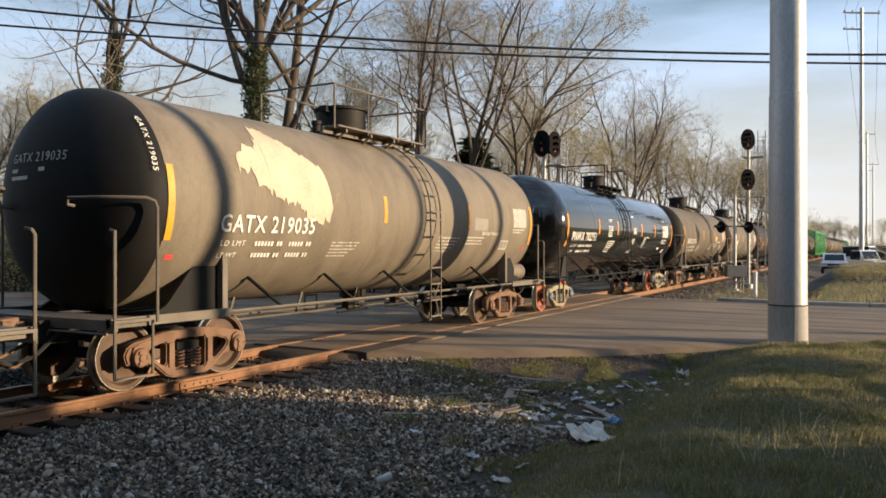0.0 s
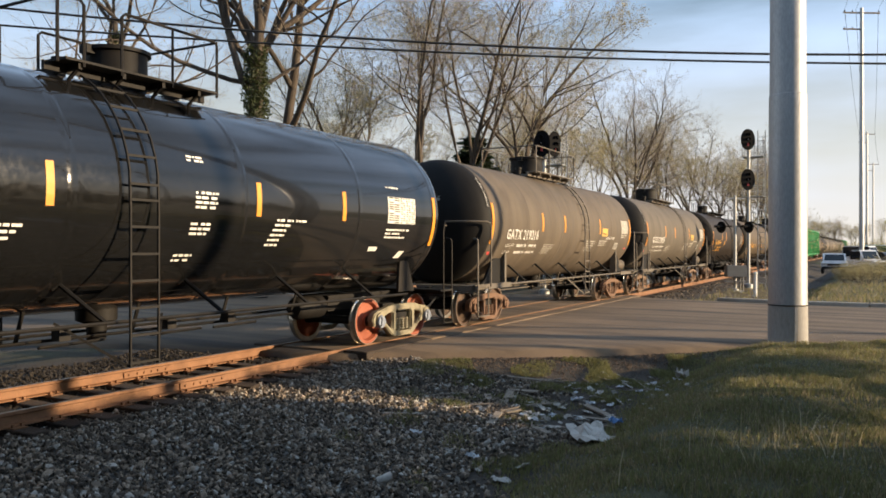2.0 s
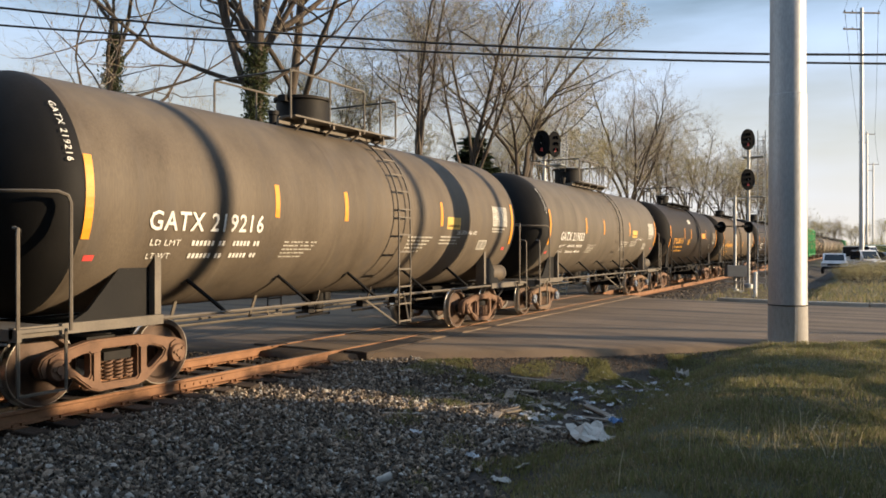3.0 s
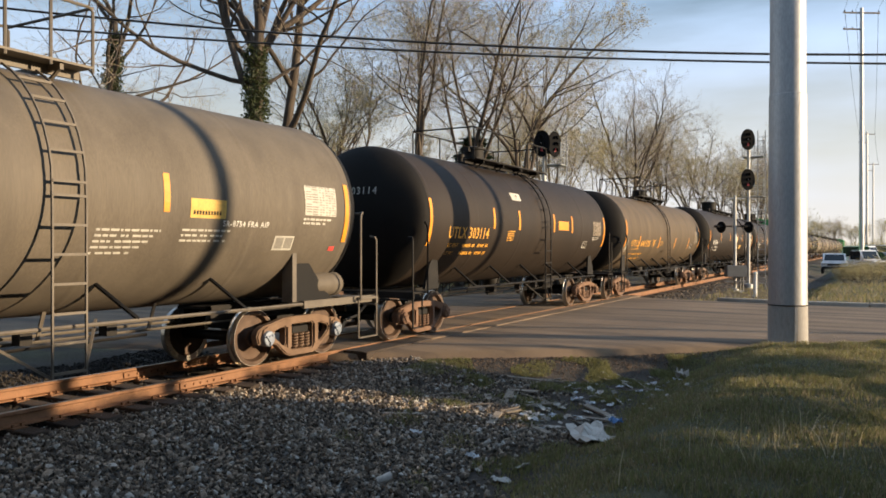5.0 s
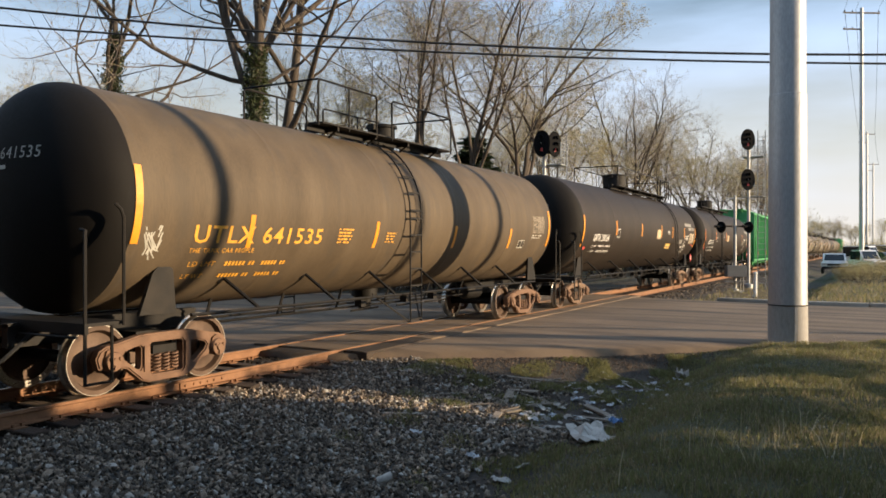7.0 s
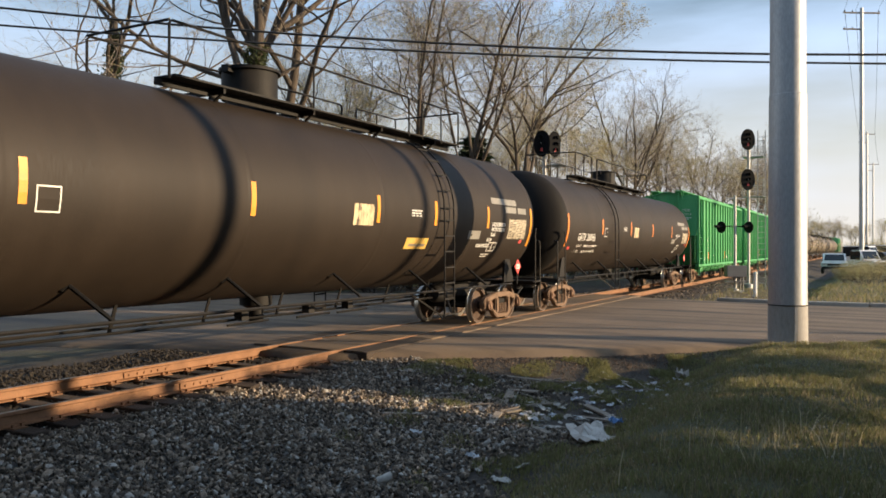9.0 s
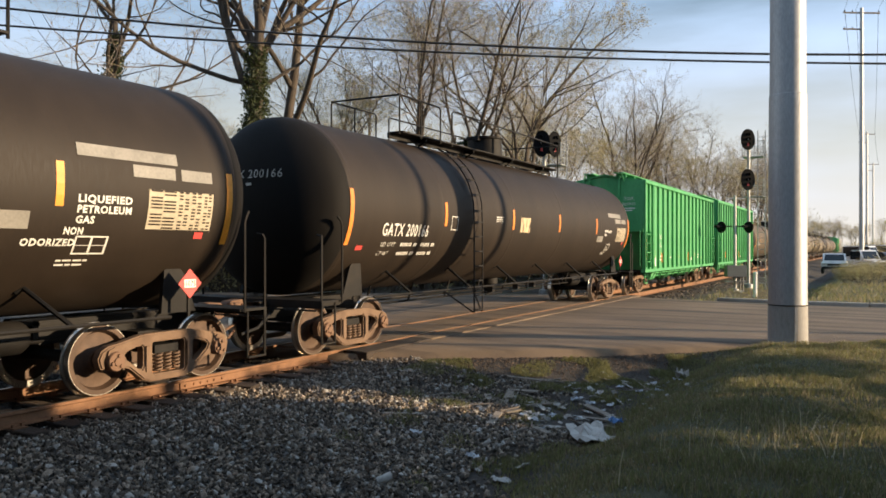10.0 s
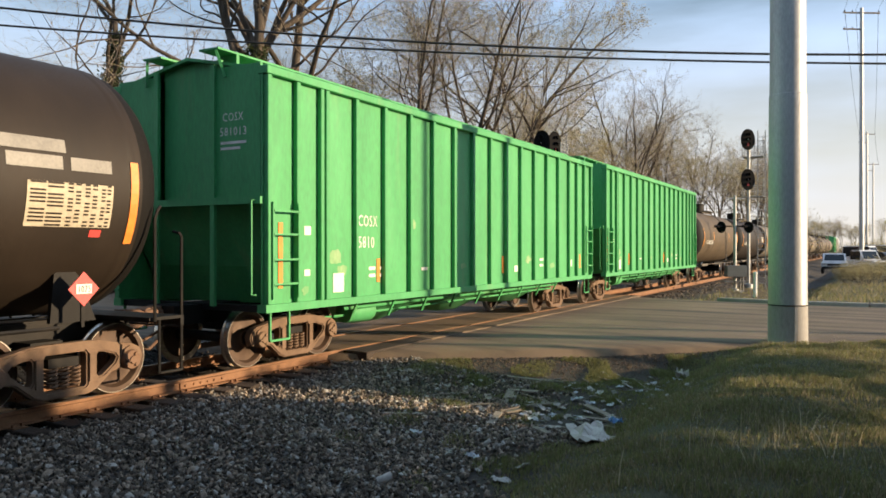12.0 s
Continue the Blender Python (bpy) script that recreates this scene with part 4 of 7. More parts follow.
def number_lines(car, w, text, x, width, z, size, mat, small=("LD LMT", "LT WT"), drop=0.2):
    bm = bmesh.new()
    w.text(bm, text, x, z, size, width, 0.005)
    flat_part("car_number", bm, mat, car)
    for k, t in enumerate(small):
        bm = bmesh.new()
        zz = z - drop - 0.17 * k
        w.text(bm, t, x + 0.08, zz, 0.085, 0.5 if k == 0 else 0.38)
        w.glyphs(bm, x + 0.78, zz, 6, 0.075)
        w.glyphs(bm, x + 1.27, zz, 2, 0.075)
        w.glyphs(bm, x + 1.55, zz, 5, 0.075)
        w.glyphs(bm, x + 1.97, zz, 2, 0.075)
        flat_part("load_line", bm, mat, car)


def cream_patch(car, w, x0, x1, z0, z1):
    """An irregular scuffed area: columns between two uneven edges."""
    bm = bmesh.new()
    n = 110
    cols = []
    for k in range(n + 1):
        t = k / n
        x = x0 + (x1 - x0) * t
        rag = 0.10 * noise.noise((x * 7, 2, 0)) + 0.06 * noise.noise((x * 19, 8, 0))
        lo = z0 + 0.42 * step(0.45, 0.0, t) - 0.30 * step(0.45, 0.8, t) + 0.5 * step(0.86, 1.0, t) + 2.2 * rag
        low_crest = z0 + 0.85 - 1.5 * abs(t - 0.16)
        hi = low_crest + (z1 - low_crest - 1.35 * max(0.0, t - 0.36)) * step(0.2, 0.3, t + 0.5 * rag) - 1.1 * step(0.86, 1.0, t) + 1.2 * rag
        top = max(hi, lo + 0.005)
        cols.append([w.point(x, lo, (top - lo) * j / 8 * 1.12) for j in range(9)])
    vs = [[bm.verts.new(p) for p in c] for c in cols]
    for a, b in zip(vs, vs[1:]):
        for j in range(8):
            bm.faces.new((a[j], b[j], b[j + 1], a[j + 1]))
    flat_part("scuffed_patch", bm, M["cream"], car, "ragged cream patch of scuffed paint")


def marks_grey(number, cream=False, badge=None, letter="white_letter"):
    def go(car, w, hl, r, zc):
        if cream:
            cream_patch(car, Wrap(r, zc, 0.009), -4.75, -2.45, 2.6, 3.8)
        bm = bmesh.new()
        w2 = Wrap(r, zc, 0.014)
        number_lines(car, w2, number, -5.17, 2.1, 2.13, 0.25, M[letter])
        w.bars(bm, -2.5, 1.98, [0.8, 0.75, 0.72, 0.6, 0.55], 0.022, 0.035, 0.15)
        flat_part("stencil_lines", bm, M["grey_letter"], car)
        rim_text(car, number, hl, r, zc, M["white_letter"])
        rear_marks(car, w, hl, M["grey_letter"], M["grey_letter"], M["patch_grey"])
        bm = bmesh.new()
        w2.text(bm, "SR-8754 FRA AIP", hl - 2.9, 2.2, 0.085, 0.95)
        flat_part("lettering", bm, M["white_letter"], car)
        bm = bmesh.new()
        if badge:
            w.patch(bm, badge[0], badge[1], 2.3, 0.26)
            panel = flat_part("warning_panel", bm, M["warning"], car)
            bm = bmesh.new()
            w.glyphs(bm, badge[0] + 0.05, 2.345, 10, 0.055)
            flat_part("warning_line", bm, M["black_steel"], panel)
        else:
            w.patch(bm, 2.75, 3.45, 2.3, 0.28)
            flat_part("cover_patch", bm, M["patch_grey"], car)
        bm = bmesh.new()
        w.patch(bm, -hl + 0.06, -hl + 0.2, 1.74, 0.08)
        w.patch(bm, hl - 0.33, hl - 0.18, 1.85, 0.08)
        flat_part("red_tag", bm, M["red"], car)
        head_text(car, number, hl, r, zc, M["grey_letter"], 0.125, 0.68, 0.47)
    return go


def marks_gloss(car, w, hl, r, zc):
    bm = bmesh.new()
    number_lines(car, w, "PNWX 702751", -6.43, 2.35, 2.14, 0.27, M["white_letter"])
    x = -2.75
    w.bars(bm, x, 2.86, [0.45, 0.3], 0.03, 0.025)
    w.bars(bm, x, 2.62, [0.5, 0.45, 0.5, 0.42, 0.4, 0.45], 0.035, 0.03)
    w.bars(bm, x + 0.1, 2.12, [0.75, 0.7, 0.65, 0.55, 0.5, 0.5], 0.035, 0.035, 0.45)
    w.bars(bm, 0.35, 3.1, [0.3, 0.3], 0.03, 0.02)
    w.bars(bm, 0.45, 2.62, [0.42, 0.4, 0.4, 0.42], 0.035, 0.03)
    w.bars(bm, 0.4, 2.2, [0.35, 0.35, 0.3], 0.035, 0.03)
    w.bars(bm, 0.25, 1.78, [0.32, 0.28], 0.035, 0.03)
    w.bars(bm, 2.1, 2.3, [0.7, 0.35, 0.3, 0.32, 0.3, 0.28], 0.035, 0.04, 0.45)
    w.bars(bm, hl - 1.75, 2.22, [0.85, 0.5, 0.75], 0.035, 0.035)
    w.bars(bm, hl - 1.72, 3.02, [0.42], 0.03, 0.03)
    w.patch(bm, hl - 2.15, hl - 1.87, 1.84, 0.09)
    w.patch(bm, hl - 1.15, hl - 0.95, 1.7, 0.16, slant=0.6)
    flat_part("lettering", bm, M["white_letter"], car)
    data_panel(car, w, hl - 1.72, hl - 0.74, 2.36, 0.5, M["white_letter"], M["black"])
    head_text(car, "PNWX 702751", hl, r, zc, M["white_letter"], 0.15, 0.7, 0.35)


def marks_brown(number, x, width, slogan=None, badge=None, extra=None):
    def go(car, w, hl, r, zc):
        bm = bmesh.new()
        number_lines(car, w, number, x, width, 2.12 if not slogan else 1.97, 0.25, M["yellow_letter"], drop=0.33 if slogan else 0.2)
        if slogan:
            w.text(bm, slogan, x, 1.83, 0.07, width * 0.45)
        w.bars(bm, -2.8 if slogan else -2.0, 2.2 if slogan else 2.3, [0.42, 0.35, 0.4, 0.38, 0.35], 0.03, 0.025)
        if slogan:
            tag = bmesh.new()
            w.scribble(tag, -hl + 0.12, 1.74, 0.3, 0.5, 16, 3)
            flat_part("painted_scribble", tag, M["grey_letter"], car)
            w.bars(bm, -1.3, 2.16, [0.32, 0.3, 0.28, 0.3], 0.028, 0.025)
        flat_part("lettering", bm, M["yellow_letter"], car)
        if badge:
            bm = bmesh.new()
            w.patch(bm, badge[0], badge[1], 2.42, 0.26)
            flat_part("warning_panel", bm, M["yellow"], car)
        data_panel(car, w, hl - 1.15, hl - 0.35, 2.3, 0.46, M["dull_panel"], M["brown_paint"])
        bm = bmesh.new()
        w.bars(bm, hl - 1.2, 2.22, [0.7, 0.55], 0.03, 0.03)
        w.patch(bm, hl - 2.0, hl - 1.6, 1.9, 0.22)
        flat_part("stencil_lines", bm, M["grey_letter"], car)
        bm = bmesh.new()
        w.patch(bm, hl - 1.97, hl - 1.82, 1.92, 0.18, 0.004)
        w.patch(bm, hl - 1.78, hl - 1.63, 1.92, 0.18, 0.004)
        flat_part("stencil_panel", bm, M["brown_paint"], car)
        if not slogan:
            bm = bmesh.new()
            w.patch(bm, -1.55, -0.95, 3.12, 0.22)
            flat_part("data_sticker", bm, M["grey_letter"], car)
        head_text(car, number, hl, r, zc, M["grey_letter"], 0.15, 0.7, 0.45)
    return go


def marks_gas(number, text_lines, panel_x, seed, badge=None):
    def go(car, w, hl, r, zc):
        bm = bmesh.new()
        number_lines(car, w, number, -7.68, 1.7, 2.13, 0.24, M["white_letter"])
        tx = hl - 2.35 if len(text_lines) > 2 else hl - 2.8
        for k, t in enumerate(text_lines):
            w.text(bm, t, tx + (0, 0, 0, -0.12, -0.60)[k], (2.42, 2.30, 2.18, 2.05, 1.92)[k], 0.085, 0.082 * len(t), 0.004)
        flat_part("lettering", bm, M["white_letter"], car)
        bm = bmesh.new()
        w.patch(bm, -5.05, -4.75, 2.28, 0.30)
        w.bars(bm, panel_x + (1.93 if badge else -1.5), 2.62, [0.4, 0.36, 0.38], 0.025, 0.025)
        w.bars(bm, hl - 2.45, 1.74, [0.4, 0.35], 0.025, 0.025)
        w.patch(bm, hl - 2.3, hl - 1.86, 1.82, 0.24)
        flat_part("stencil_panel", bm, M["white_letter"], car)
        bm = bmesh.new()
        w.patch(bm, -5.03, -4.77, 2.30, 0.26, 0.003)
        w.patch(bm, hl - 2.28, hl - 2.10, 1.84, 0.20, 0.003)
        w.patch(bm, hl - 2.07, hl - 1.89, 1.84, 0.20, 0.003)
        flat_part("stencil_panel", bm, M["brown_paint"], car)
        bm = bmesh.new()
        w.text(bm, "C", -4.95, 2.36, 0.11)
        flat_part("plate_letter", bm, M["white_letter"], car)
        data_panel(car, w, hl - 1.37, hl - 0.3, 2.13, 0.5, M["cream"], M["brown_paint"])
        for xa, xb, za, ha in ((2.35, 0.9, 2.95, 0.15), (1.6, 0.95, 2.76, 0.15), (0.85, 0.32, 2.76, 0.15), (3.5, 2.9, 2.1, 0.2)):
            bm = bmesh.new()
            w.patch(bm, hl - xa, hl - xb, za, ha)
            flat_part("cover_patch", bm, M["patch_grey"], car)
        bm = bmesh.new()
        w.patch(bm, panel_x, panel_x + 0.62, 2.3, 0.38)
        flat_part("paper_notice", bm, M["notice"], car)
        if badge:
            bm = bmesh.new()
            w.patch(bm, badge[0], badge[1], 1.88, 0.24)
            flat_part("warning_panel", bm, M["warning"], car)
            bm = bmesh.new()
            w.patch(bm, badge[0] + 0.12, badge[1] - 0.08, 1.93, 0.06, 0.004)
            flat_part("warning_line", bm, M["dull_panel"], car)
        bm = bmesh.new()
        w.patch(bm, -hl + 0.35, -hl + 0.55, 1.86, 0.09)
        w.patch(bm, hl - 0.55, hl - 0.4, 2.02, 0.09)
        flat_part("red_tag", bm, M["red"], car)
        # hazard placard on a holder by the saddle
        pl = bmesh.new()
        px, pz, d = hl - 0.62, 1.42, 0.20
        prism(pl, [(px - d, pz), (px, pz + d), (px + d, pz), (px, pz - d)], -1.515, -1.50)
        placard = part("hazard_placard", pl, M["red"], car, "red diamond hazard placard")
        bm = bmesh.new()
        box(bm, px - 0.02, px + 0.02, -1.497, -1.47, 0.98, pz)
        part("placard_post", bm, M["black_steel"], placard)
        bm = bmesh.new()
        box(bm, px - 0.10, px + 0.10, -1.519, -1.516, pz - 0.055, pz + 0.055)
        part("number_field", bm, M["white_letter"], placard)
        bm = bmesh.new()
        vs, fs = letters("1075", 0.075)
        nv = [bm.verts.new((px - 0.085 + v.x * 0.17 / max(q.x for q in vs), -1.521, pz - 0.036 + v.y)) for v in vs]
        for f in fs:
            bm.faces.new([nv[i] for i in f])
        flat_part("number", bm, M["black"], placard)
        head_text(car, number, hl, r, zc, M["grey_letter"], 0.15, 0.7, 0.45)
    return go


def no_marks(number):
    def go(car, w, hl, r, zc):
        bm = bmesh.new()
        w.bars(bm, -hl + 0.9, 2.13, [2.0], 0.22)
        data = hl - 1.2
        w.patch(bm, data, data + 0.8, 2.4, 0.45)
        flat_part("stencil_lines", bm, M["grey_letter"], car)
    return go


GATX_TOP = dict(ladder=0.75, dome=(-0.3, 0.5, 0.62), platform=(-1.7, 1.6))


def build_tank_cars():
    tank_car("weathered tan tank car leading the passing ones", -8.2, 4.3, (-5.5, 5.5), 1.535, 2.555, "tan_paint", "black", "white_letter", "yellow", (-2.9, -0.98, 2.45),
             style="plate", marks=no_marks(""), steel="sill_grey", frame_kind="rust_cast", **GATX_TOP)
    tank_car("sunlit tan tank car with a scuffed cream patch", 7.07, 19.18, (-5.30, 5.42), 1.535, 2.555, "tan_paint", "black", "white_letter", "yellow", (-2.9, -0.98, 2.45),
             style="plate", marks=marks_grey("GATX 219035", True), steel="sill_grey", frame_kind="rust_cast", **GATX_TOP)
    tank_car("glossy black tank car with white lettering", 22.06, 35.85, (-6.28, 6.49), 1.555, 2.59, "gloss_black", "gloss_black", "white_letter", "yellow", (-3.81, -1.65, 1.68, 3.8),
             -0.46, (0.43, 0.42, 0.55), (-1.1, 1.5), "open", marks_gloss, frame_kind="pale_cast", wheel_kind="red_wheel", cap_kind="cap")
    tank_car("dusty grey tank car with white lettering and streaks", 38.78, 50.85, (-5.25, 5.36), 1.535, 2.555, "grey_paint", "black", "white_letter", "yellow", (-2.78, -1.0, 2.4),
             style="plate", marks=marks_grey("GATX 219216", badge=(2.65, 3.25)), steel="sill_grey", frame_kind="rust_cast", **GATX_TOP)
    tank_car("sunlit pale tan tank car with yellow panel", 53.55, 65.75, (-5.36, 5.48), 1.535, 2.555, "dun_paint", "black", "white_letter", "yellow", (-2.9, -1.0, 2.2),
             style="plate", marks=marks_grey("GATX 219053", badge=(2.6, 3.25)), steel="sill_grey", frame_kind="dust_cast", cap_kind="cap", **GATX_TOP)
    tank_car("dull dark brown tank car with yellow lettering", 68.70, 80.55, (-5.40, 5.48), 1.53, 2.55, "brown_paint", "head_brown_shaded", "yellow_letter", "yellow", (-2.84, -1.3, 1.2, 2.72),
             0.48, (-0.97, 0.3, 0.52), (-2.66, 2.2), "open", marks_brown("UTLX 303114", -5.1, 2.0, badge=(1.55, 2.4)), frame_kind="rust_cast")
    tank_car("dusty olive brown tank car with yellow lettering", 83.36, 97.33, (-6.14, 6.3), 1.53, 2.55, "olive_paint", "head_brown_shaded", "yellow_letter", "yellow", (-4.94, -1.64, 1.44, 4.4),
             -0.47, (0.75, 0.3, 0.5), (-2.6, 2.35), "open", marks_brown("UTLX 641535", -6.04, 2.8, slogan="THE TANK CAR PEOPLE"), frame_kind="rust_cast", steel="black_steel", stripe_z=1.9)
    gas = ("LIQUEFIED", "PETROLEUM", "GAS", "NON", "ODORIZED")
    tank_car("long dark brown gas tank car with peeling notices", 100.17, 117.72, (-7.9, 8.2), 1.615, 2.655, "brown_paint", "head_brown_shaded", "white_letter", "yellow", (-5.2, -1.7, 1.57, 3.7, 6.2),
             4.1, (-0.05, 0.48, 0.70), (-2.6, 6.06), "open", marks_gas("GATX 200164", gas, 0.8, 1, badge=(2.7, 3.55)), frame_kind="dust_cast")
    tank_car("long dark brown gas tank car with orange stripes", 120.65, 138.07, (-7.85, 8.18), 1.615, 2.655, "brown_paint", "head_brown_shaded", "white_letter", "orange", (-5.3, -1.76, 1.55, 5.0),
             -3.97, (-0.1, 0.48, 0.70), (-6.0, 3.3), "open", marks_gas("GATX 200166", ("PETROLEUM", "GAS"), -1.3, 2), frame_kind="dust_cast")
    s = 175.6
    kinds = [("olive_paint", 12.0), ("brown_paint", 12.0), ("tan_paint", 12.1), ("grey_paint", 12.0), ("tan_paint", 13.8), ("olive_paint", 12.0), ("tan_paint", 12.0), ("brown_paint", 12.0), ("tan_paint", 13.8),
             ("grey_paint", 12.0), ("tan_paint", 12.0)]
    for k, (paint, ln) in enumerate(kinds):
        tank_car("distant dusty tank car in a long train", s, s + ln, (-ln / 2 + 0.75, ln / 2 - 0.75), 1.53, 2.55, paint, "black", "white_letter", "yellow", (-2.9, 2.4),
                 0.7, (-0.3, 0.48, 0.55), (-1.7, 1.6), "plate", no_marks(""), far=True, steel="sill_grey", frame_kind="dust_cast")
        s += ln + 2.9
    return s


# ---- hopper cars ----
def hopper_car(label, x0, x1, zt, bogies, number, far=False, paint="green"):
    mid, hl = (x0 + x1) / 2, (x1 - x0) / 2
    car = tagged(new("hopper_car"), label, "hopper car", group="freight train")
    car.location = (mid, TRACK_Y, 0)
    MOVING.append((car, mid))
    P, hw, zb = M[paint], 1.60, 1.03
    for side in (-1, 1):
        bm = bmesh.new()
        y0, y1 = sorted((side * (hw - 0.04), side * hw))
        box(bm, -hl, hl, y0, y1, zb, zt - 0.12)
        part("side_sheet", bm, P, car)
        bm = bmesh.new()
        y0, y1 = sorted((side * (hw - 0.10), side * (hw + 0.10)))
        box(bm, -hl - 0.01, hl + 0.01, y0, y1, zt - 0.13, zt)
        bmesh.ops.bevel(bm, geom=bm.edges[:], offset=0.012, segments=1, affect="EDGES")
        part("top_chord", bm, P, car)
        bm = bmesh.new()
        y0, y1 = sorted((side * (hw - 0.10), side * (hw + 0.075)))
        box(bm, -hl - 0.01, hl + 0.01, y0, y1, zb - 0.10, zb + 0.02)
        part("side_sill", bm, P, car)
        xs = [-hl + 0.06, -hl + 0.72, -hl + 1.32, -hl + 1.46] + [-hl + 2.3 + k * (2 * hl - 4.4) / 12 for k in range(13)] + [hl - 1.4, hl - 0.72, hl - 0.06]
        bm = bmesh.new()
        box(bm, -0.045, 0.045, -0.09, 0.0, zb + 0.02, zt - 0.13)
        bmesh.ops.bevel(bm, geom=bm.edges[:], offset=0.01, segments=1, affect="EDGES")
        rib = mesh_of("side_post", bm, P)
        for x in xs:
            put("side_post", rib, car, pose(x, side * hw, 0, 0, 0, 0 if side < 0 else 180))
    # ends: upper wall, recessed slope below, posts
    for s in (-1, 1):
        bm = bmesh.new()
        a, b = sorted((s * hl, s * (hl - 0.05)))
        box(bm, a, b, -hw + 0.05, -hw + 0.98, 2.62, zt + 0.05)
        part("end_panel", bm, P, car)
        bm = bmesh.new()
        box(bm, a, b, hw - 0.98, hw - 0.05, 2.62, zt + 0.05)
        part("end_panel", bm, P, car)
        bm = bmesh.new()
        a, b = sorted((s * (hl - 0.14), s * (hl - 0.19)))
        box(bm, a, b, -hw + 0.98, hw - 0.98, 2.62, zt + 0.22)
        part("end_wall", bm, P, car)
        bm = bmesh.new()
        for y in (-0.62, 0.62):
            box(bm, min(s * hl, s * (hl + 0.05)), max(s * hl, s * (hl + 0.05)), y - 0.045, y + 0.045, 1.0, zt + 0.1)
            part("end_post", bm, P, car)
            bm = bmesh.new()
        box(bm, min(s * hl, s * (hl + 0.06)), max(s * hl, s * (hl + 0.06)), -hw, hw, 2.55, 2.66)
        part("end_beam", bm, P, car)
        bm = bmesh.new()
        prism(bm, [(s * (hl - 0.06), 2.62), (s * (hl - 0.9), 1.1), (s * (hl - 0.9), 1.0), (s * (hl - 0.2), 2.52)], -hw + 0.06, hw - 0.06)
        part("slope_sheet", bm, P, car)
        bm = bmesh.new()
        box(bm, min(s * (hl - 2.2), s * (hl + 0.5)), max(s * (hl - 2.2), s * (hl + 0.5)), -0.3, 0.3, 0.72, 1.02)
        box(bm, min(s * (hl - 0.05), s * (hl - 0.25)), max(s * (hl - 0.05), s * (hl - 0.25)), -hw, hw, 0.93, 1.03)
        part("end_sill", bm, M["black"], car)
        put("coupler", COUPLER, car, pose(s * (hl - 0.2), 0, 0, 0, 0, 0 if s > 0 else 180))
        for side in (-1, 1):
            bm = bmesh.new()
            y = side * (hw + 0.11)
            xa, xb = s * (hl - 0.1), s * (hl - 0.68)
            for x in (xa, xb):
                beam(bm, (x, y, zb + 0.1), (x, y, zb + 1.55), 0.03, 0.03)
            for z in (1.35, 1.72, 2.1, 2.45):
                beam(bm, (xa, y, z), (xb, y, z), 0.03, 0.03)
            part("ladder", bm, P, car)
            bm = bmesh.new()
            for x in (xa - s * 0.05, xb + s * 0.1):
                beam(bm, (x, side * hw, zb), (x, side * hw, 0.5), 0.04, 0.03)
            beam(bm, (xa - s * 0.05, side * hw, 0.5), (xb + s * 0.1, side * hw, 0.5), 0.05, 0.03)
            part("corner_step", bm, P, car)
            bm = bmesh.new()
            x = s * (hl + 0.14)
            tube(bm, [(x - s * 0.1, side * 1.5, 1.2), (x, side * 1.5, 1.2), (x, side * 1.5, 2.6), (x - s * 0.1, side * 1.5, 2.6)], 0.018, 5)
            part("grab_rail", bm, P, car)
    # pitched roof, running board, hatches
    bm = bmesh.new()
    prism_pts = [(-hw + 0.06, zt - 0.01), (0, zt + 0.30), (hw - 0.06, zt - 0.01), (hw - 0.06, zt - 0.05), (0, zt + 0.25), (-hw + 0.06, zt - 0.05)]
    a = [bm.verts.new((-hl + 0.03, y, z)) for y, z in prism_pts]
    b = [bm.verts.new((hl - 0.03, y, z)) for y, z in prism_pts]
    bm.faces.new(a)
    bm.faces.new(b[::-1])
    for k in range(6):
        bm.faces.new((a[k], b[k], b[(k + 1) % 6], a[(k + 1) % 6]))
    part("roof", bm, P, car)
    for y in (-0.62, 0.62):
        bm = bmesh.new()
        box(bm, -hl - 0.12, hl + 0.12, y - 0.2, y + 0.2, zt + 0.31, zt + 0.34)
        for k in range(12):
            x = -hl + 0.3 + k * (2 * hl - 0.6) / 11
            box(bm, x - 0.03, x + 0.03, y - 0.2, y + 0.2, zt + 0.05, zt + 0.31)
        part("running_board", bm, P, car)
    for s in (-1, 1):
        for y in (-0.75, 0.75):
            bm = bmesh.new()
            beam(bm, (s * (hl + 0.1), y, zt + 0.31), (s * (hl + 0.02), y * 1.15, zt - 0.1), 0.04, 0.04)
            part("board_bracket", bm, P, car)
    # chutes and pipes below
    for k in (-1, 0, 1):
        bm = bmesh.new()
        x = k * hl * 0.45
        v = [(x - 1.7, -1.45, 1.03), (x + 1.7, -1.45, 1.03), (x + 1.7, 1.45, 1.03), (x - 1.7, 1.45, 1.03)]
        u = [(x - 0.45, -0.55, 0.42), (x + 0.45, -0.55, 0.42), (x + 0.45, 0.55, 0.42), (x - 0.45, 0.55, 0.42)]
        vv, uu = [bm.verts.new(p) for p in v], [bm.verts.new(p) for p in u]
        for i in range(4):
            bm.faces.new((vv[i], vv[(i + 1) % 4], uu[(i + 1) % 4], uu[i]))
        bm.faces.new(uu)
        bm.faces.new(vv[::-1])
        part("hopper_chute", bm, P, car)
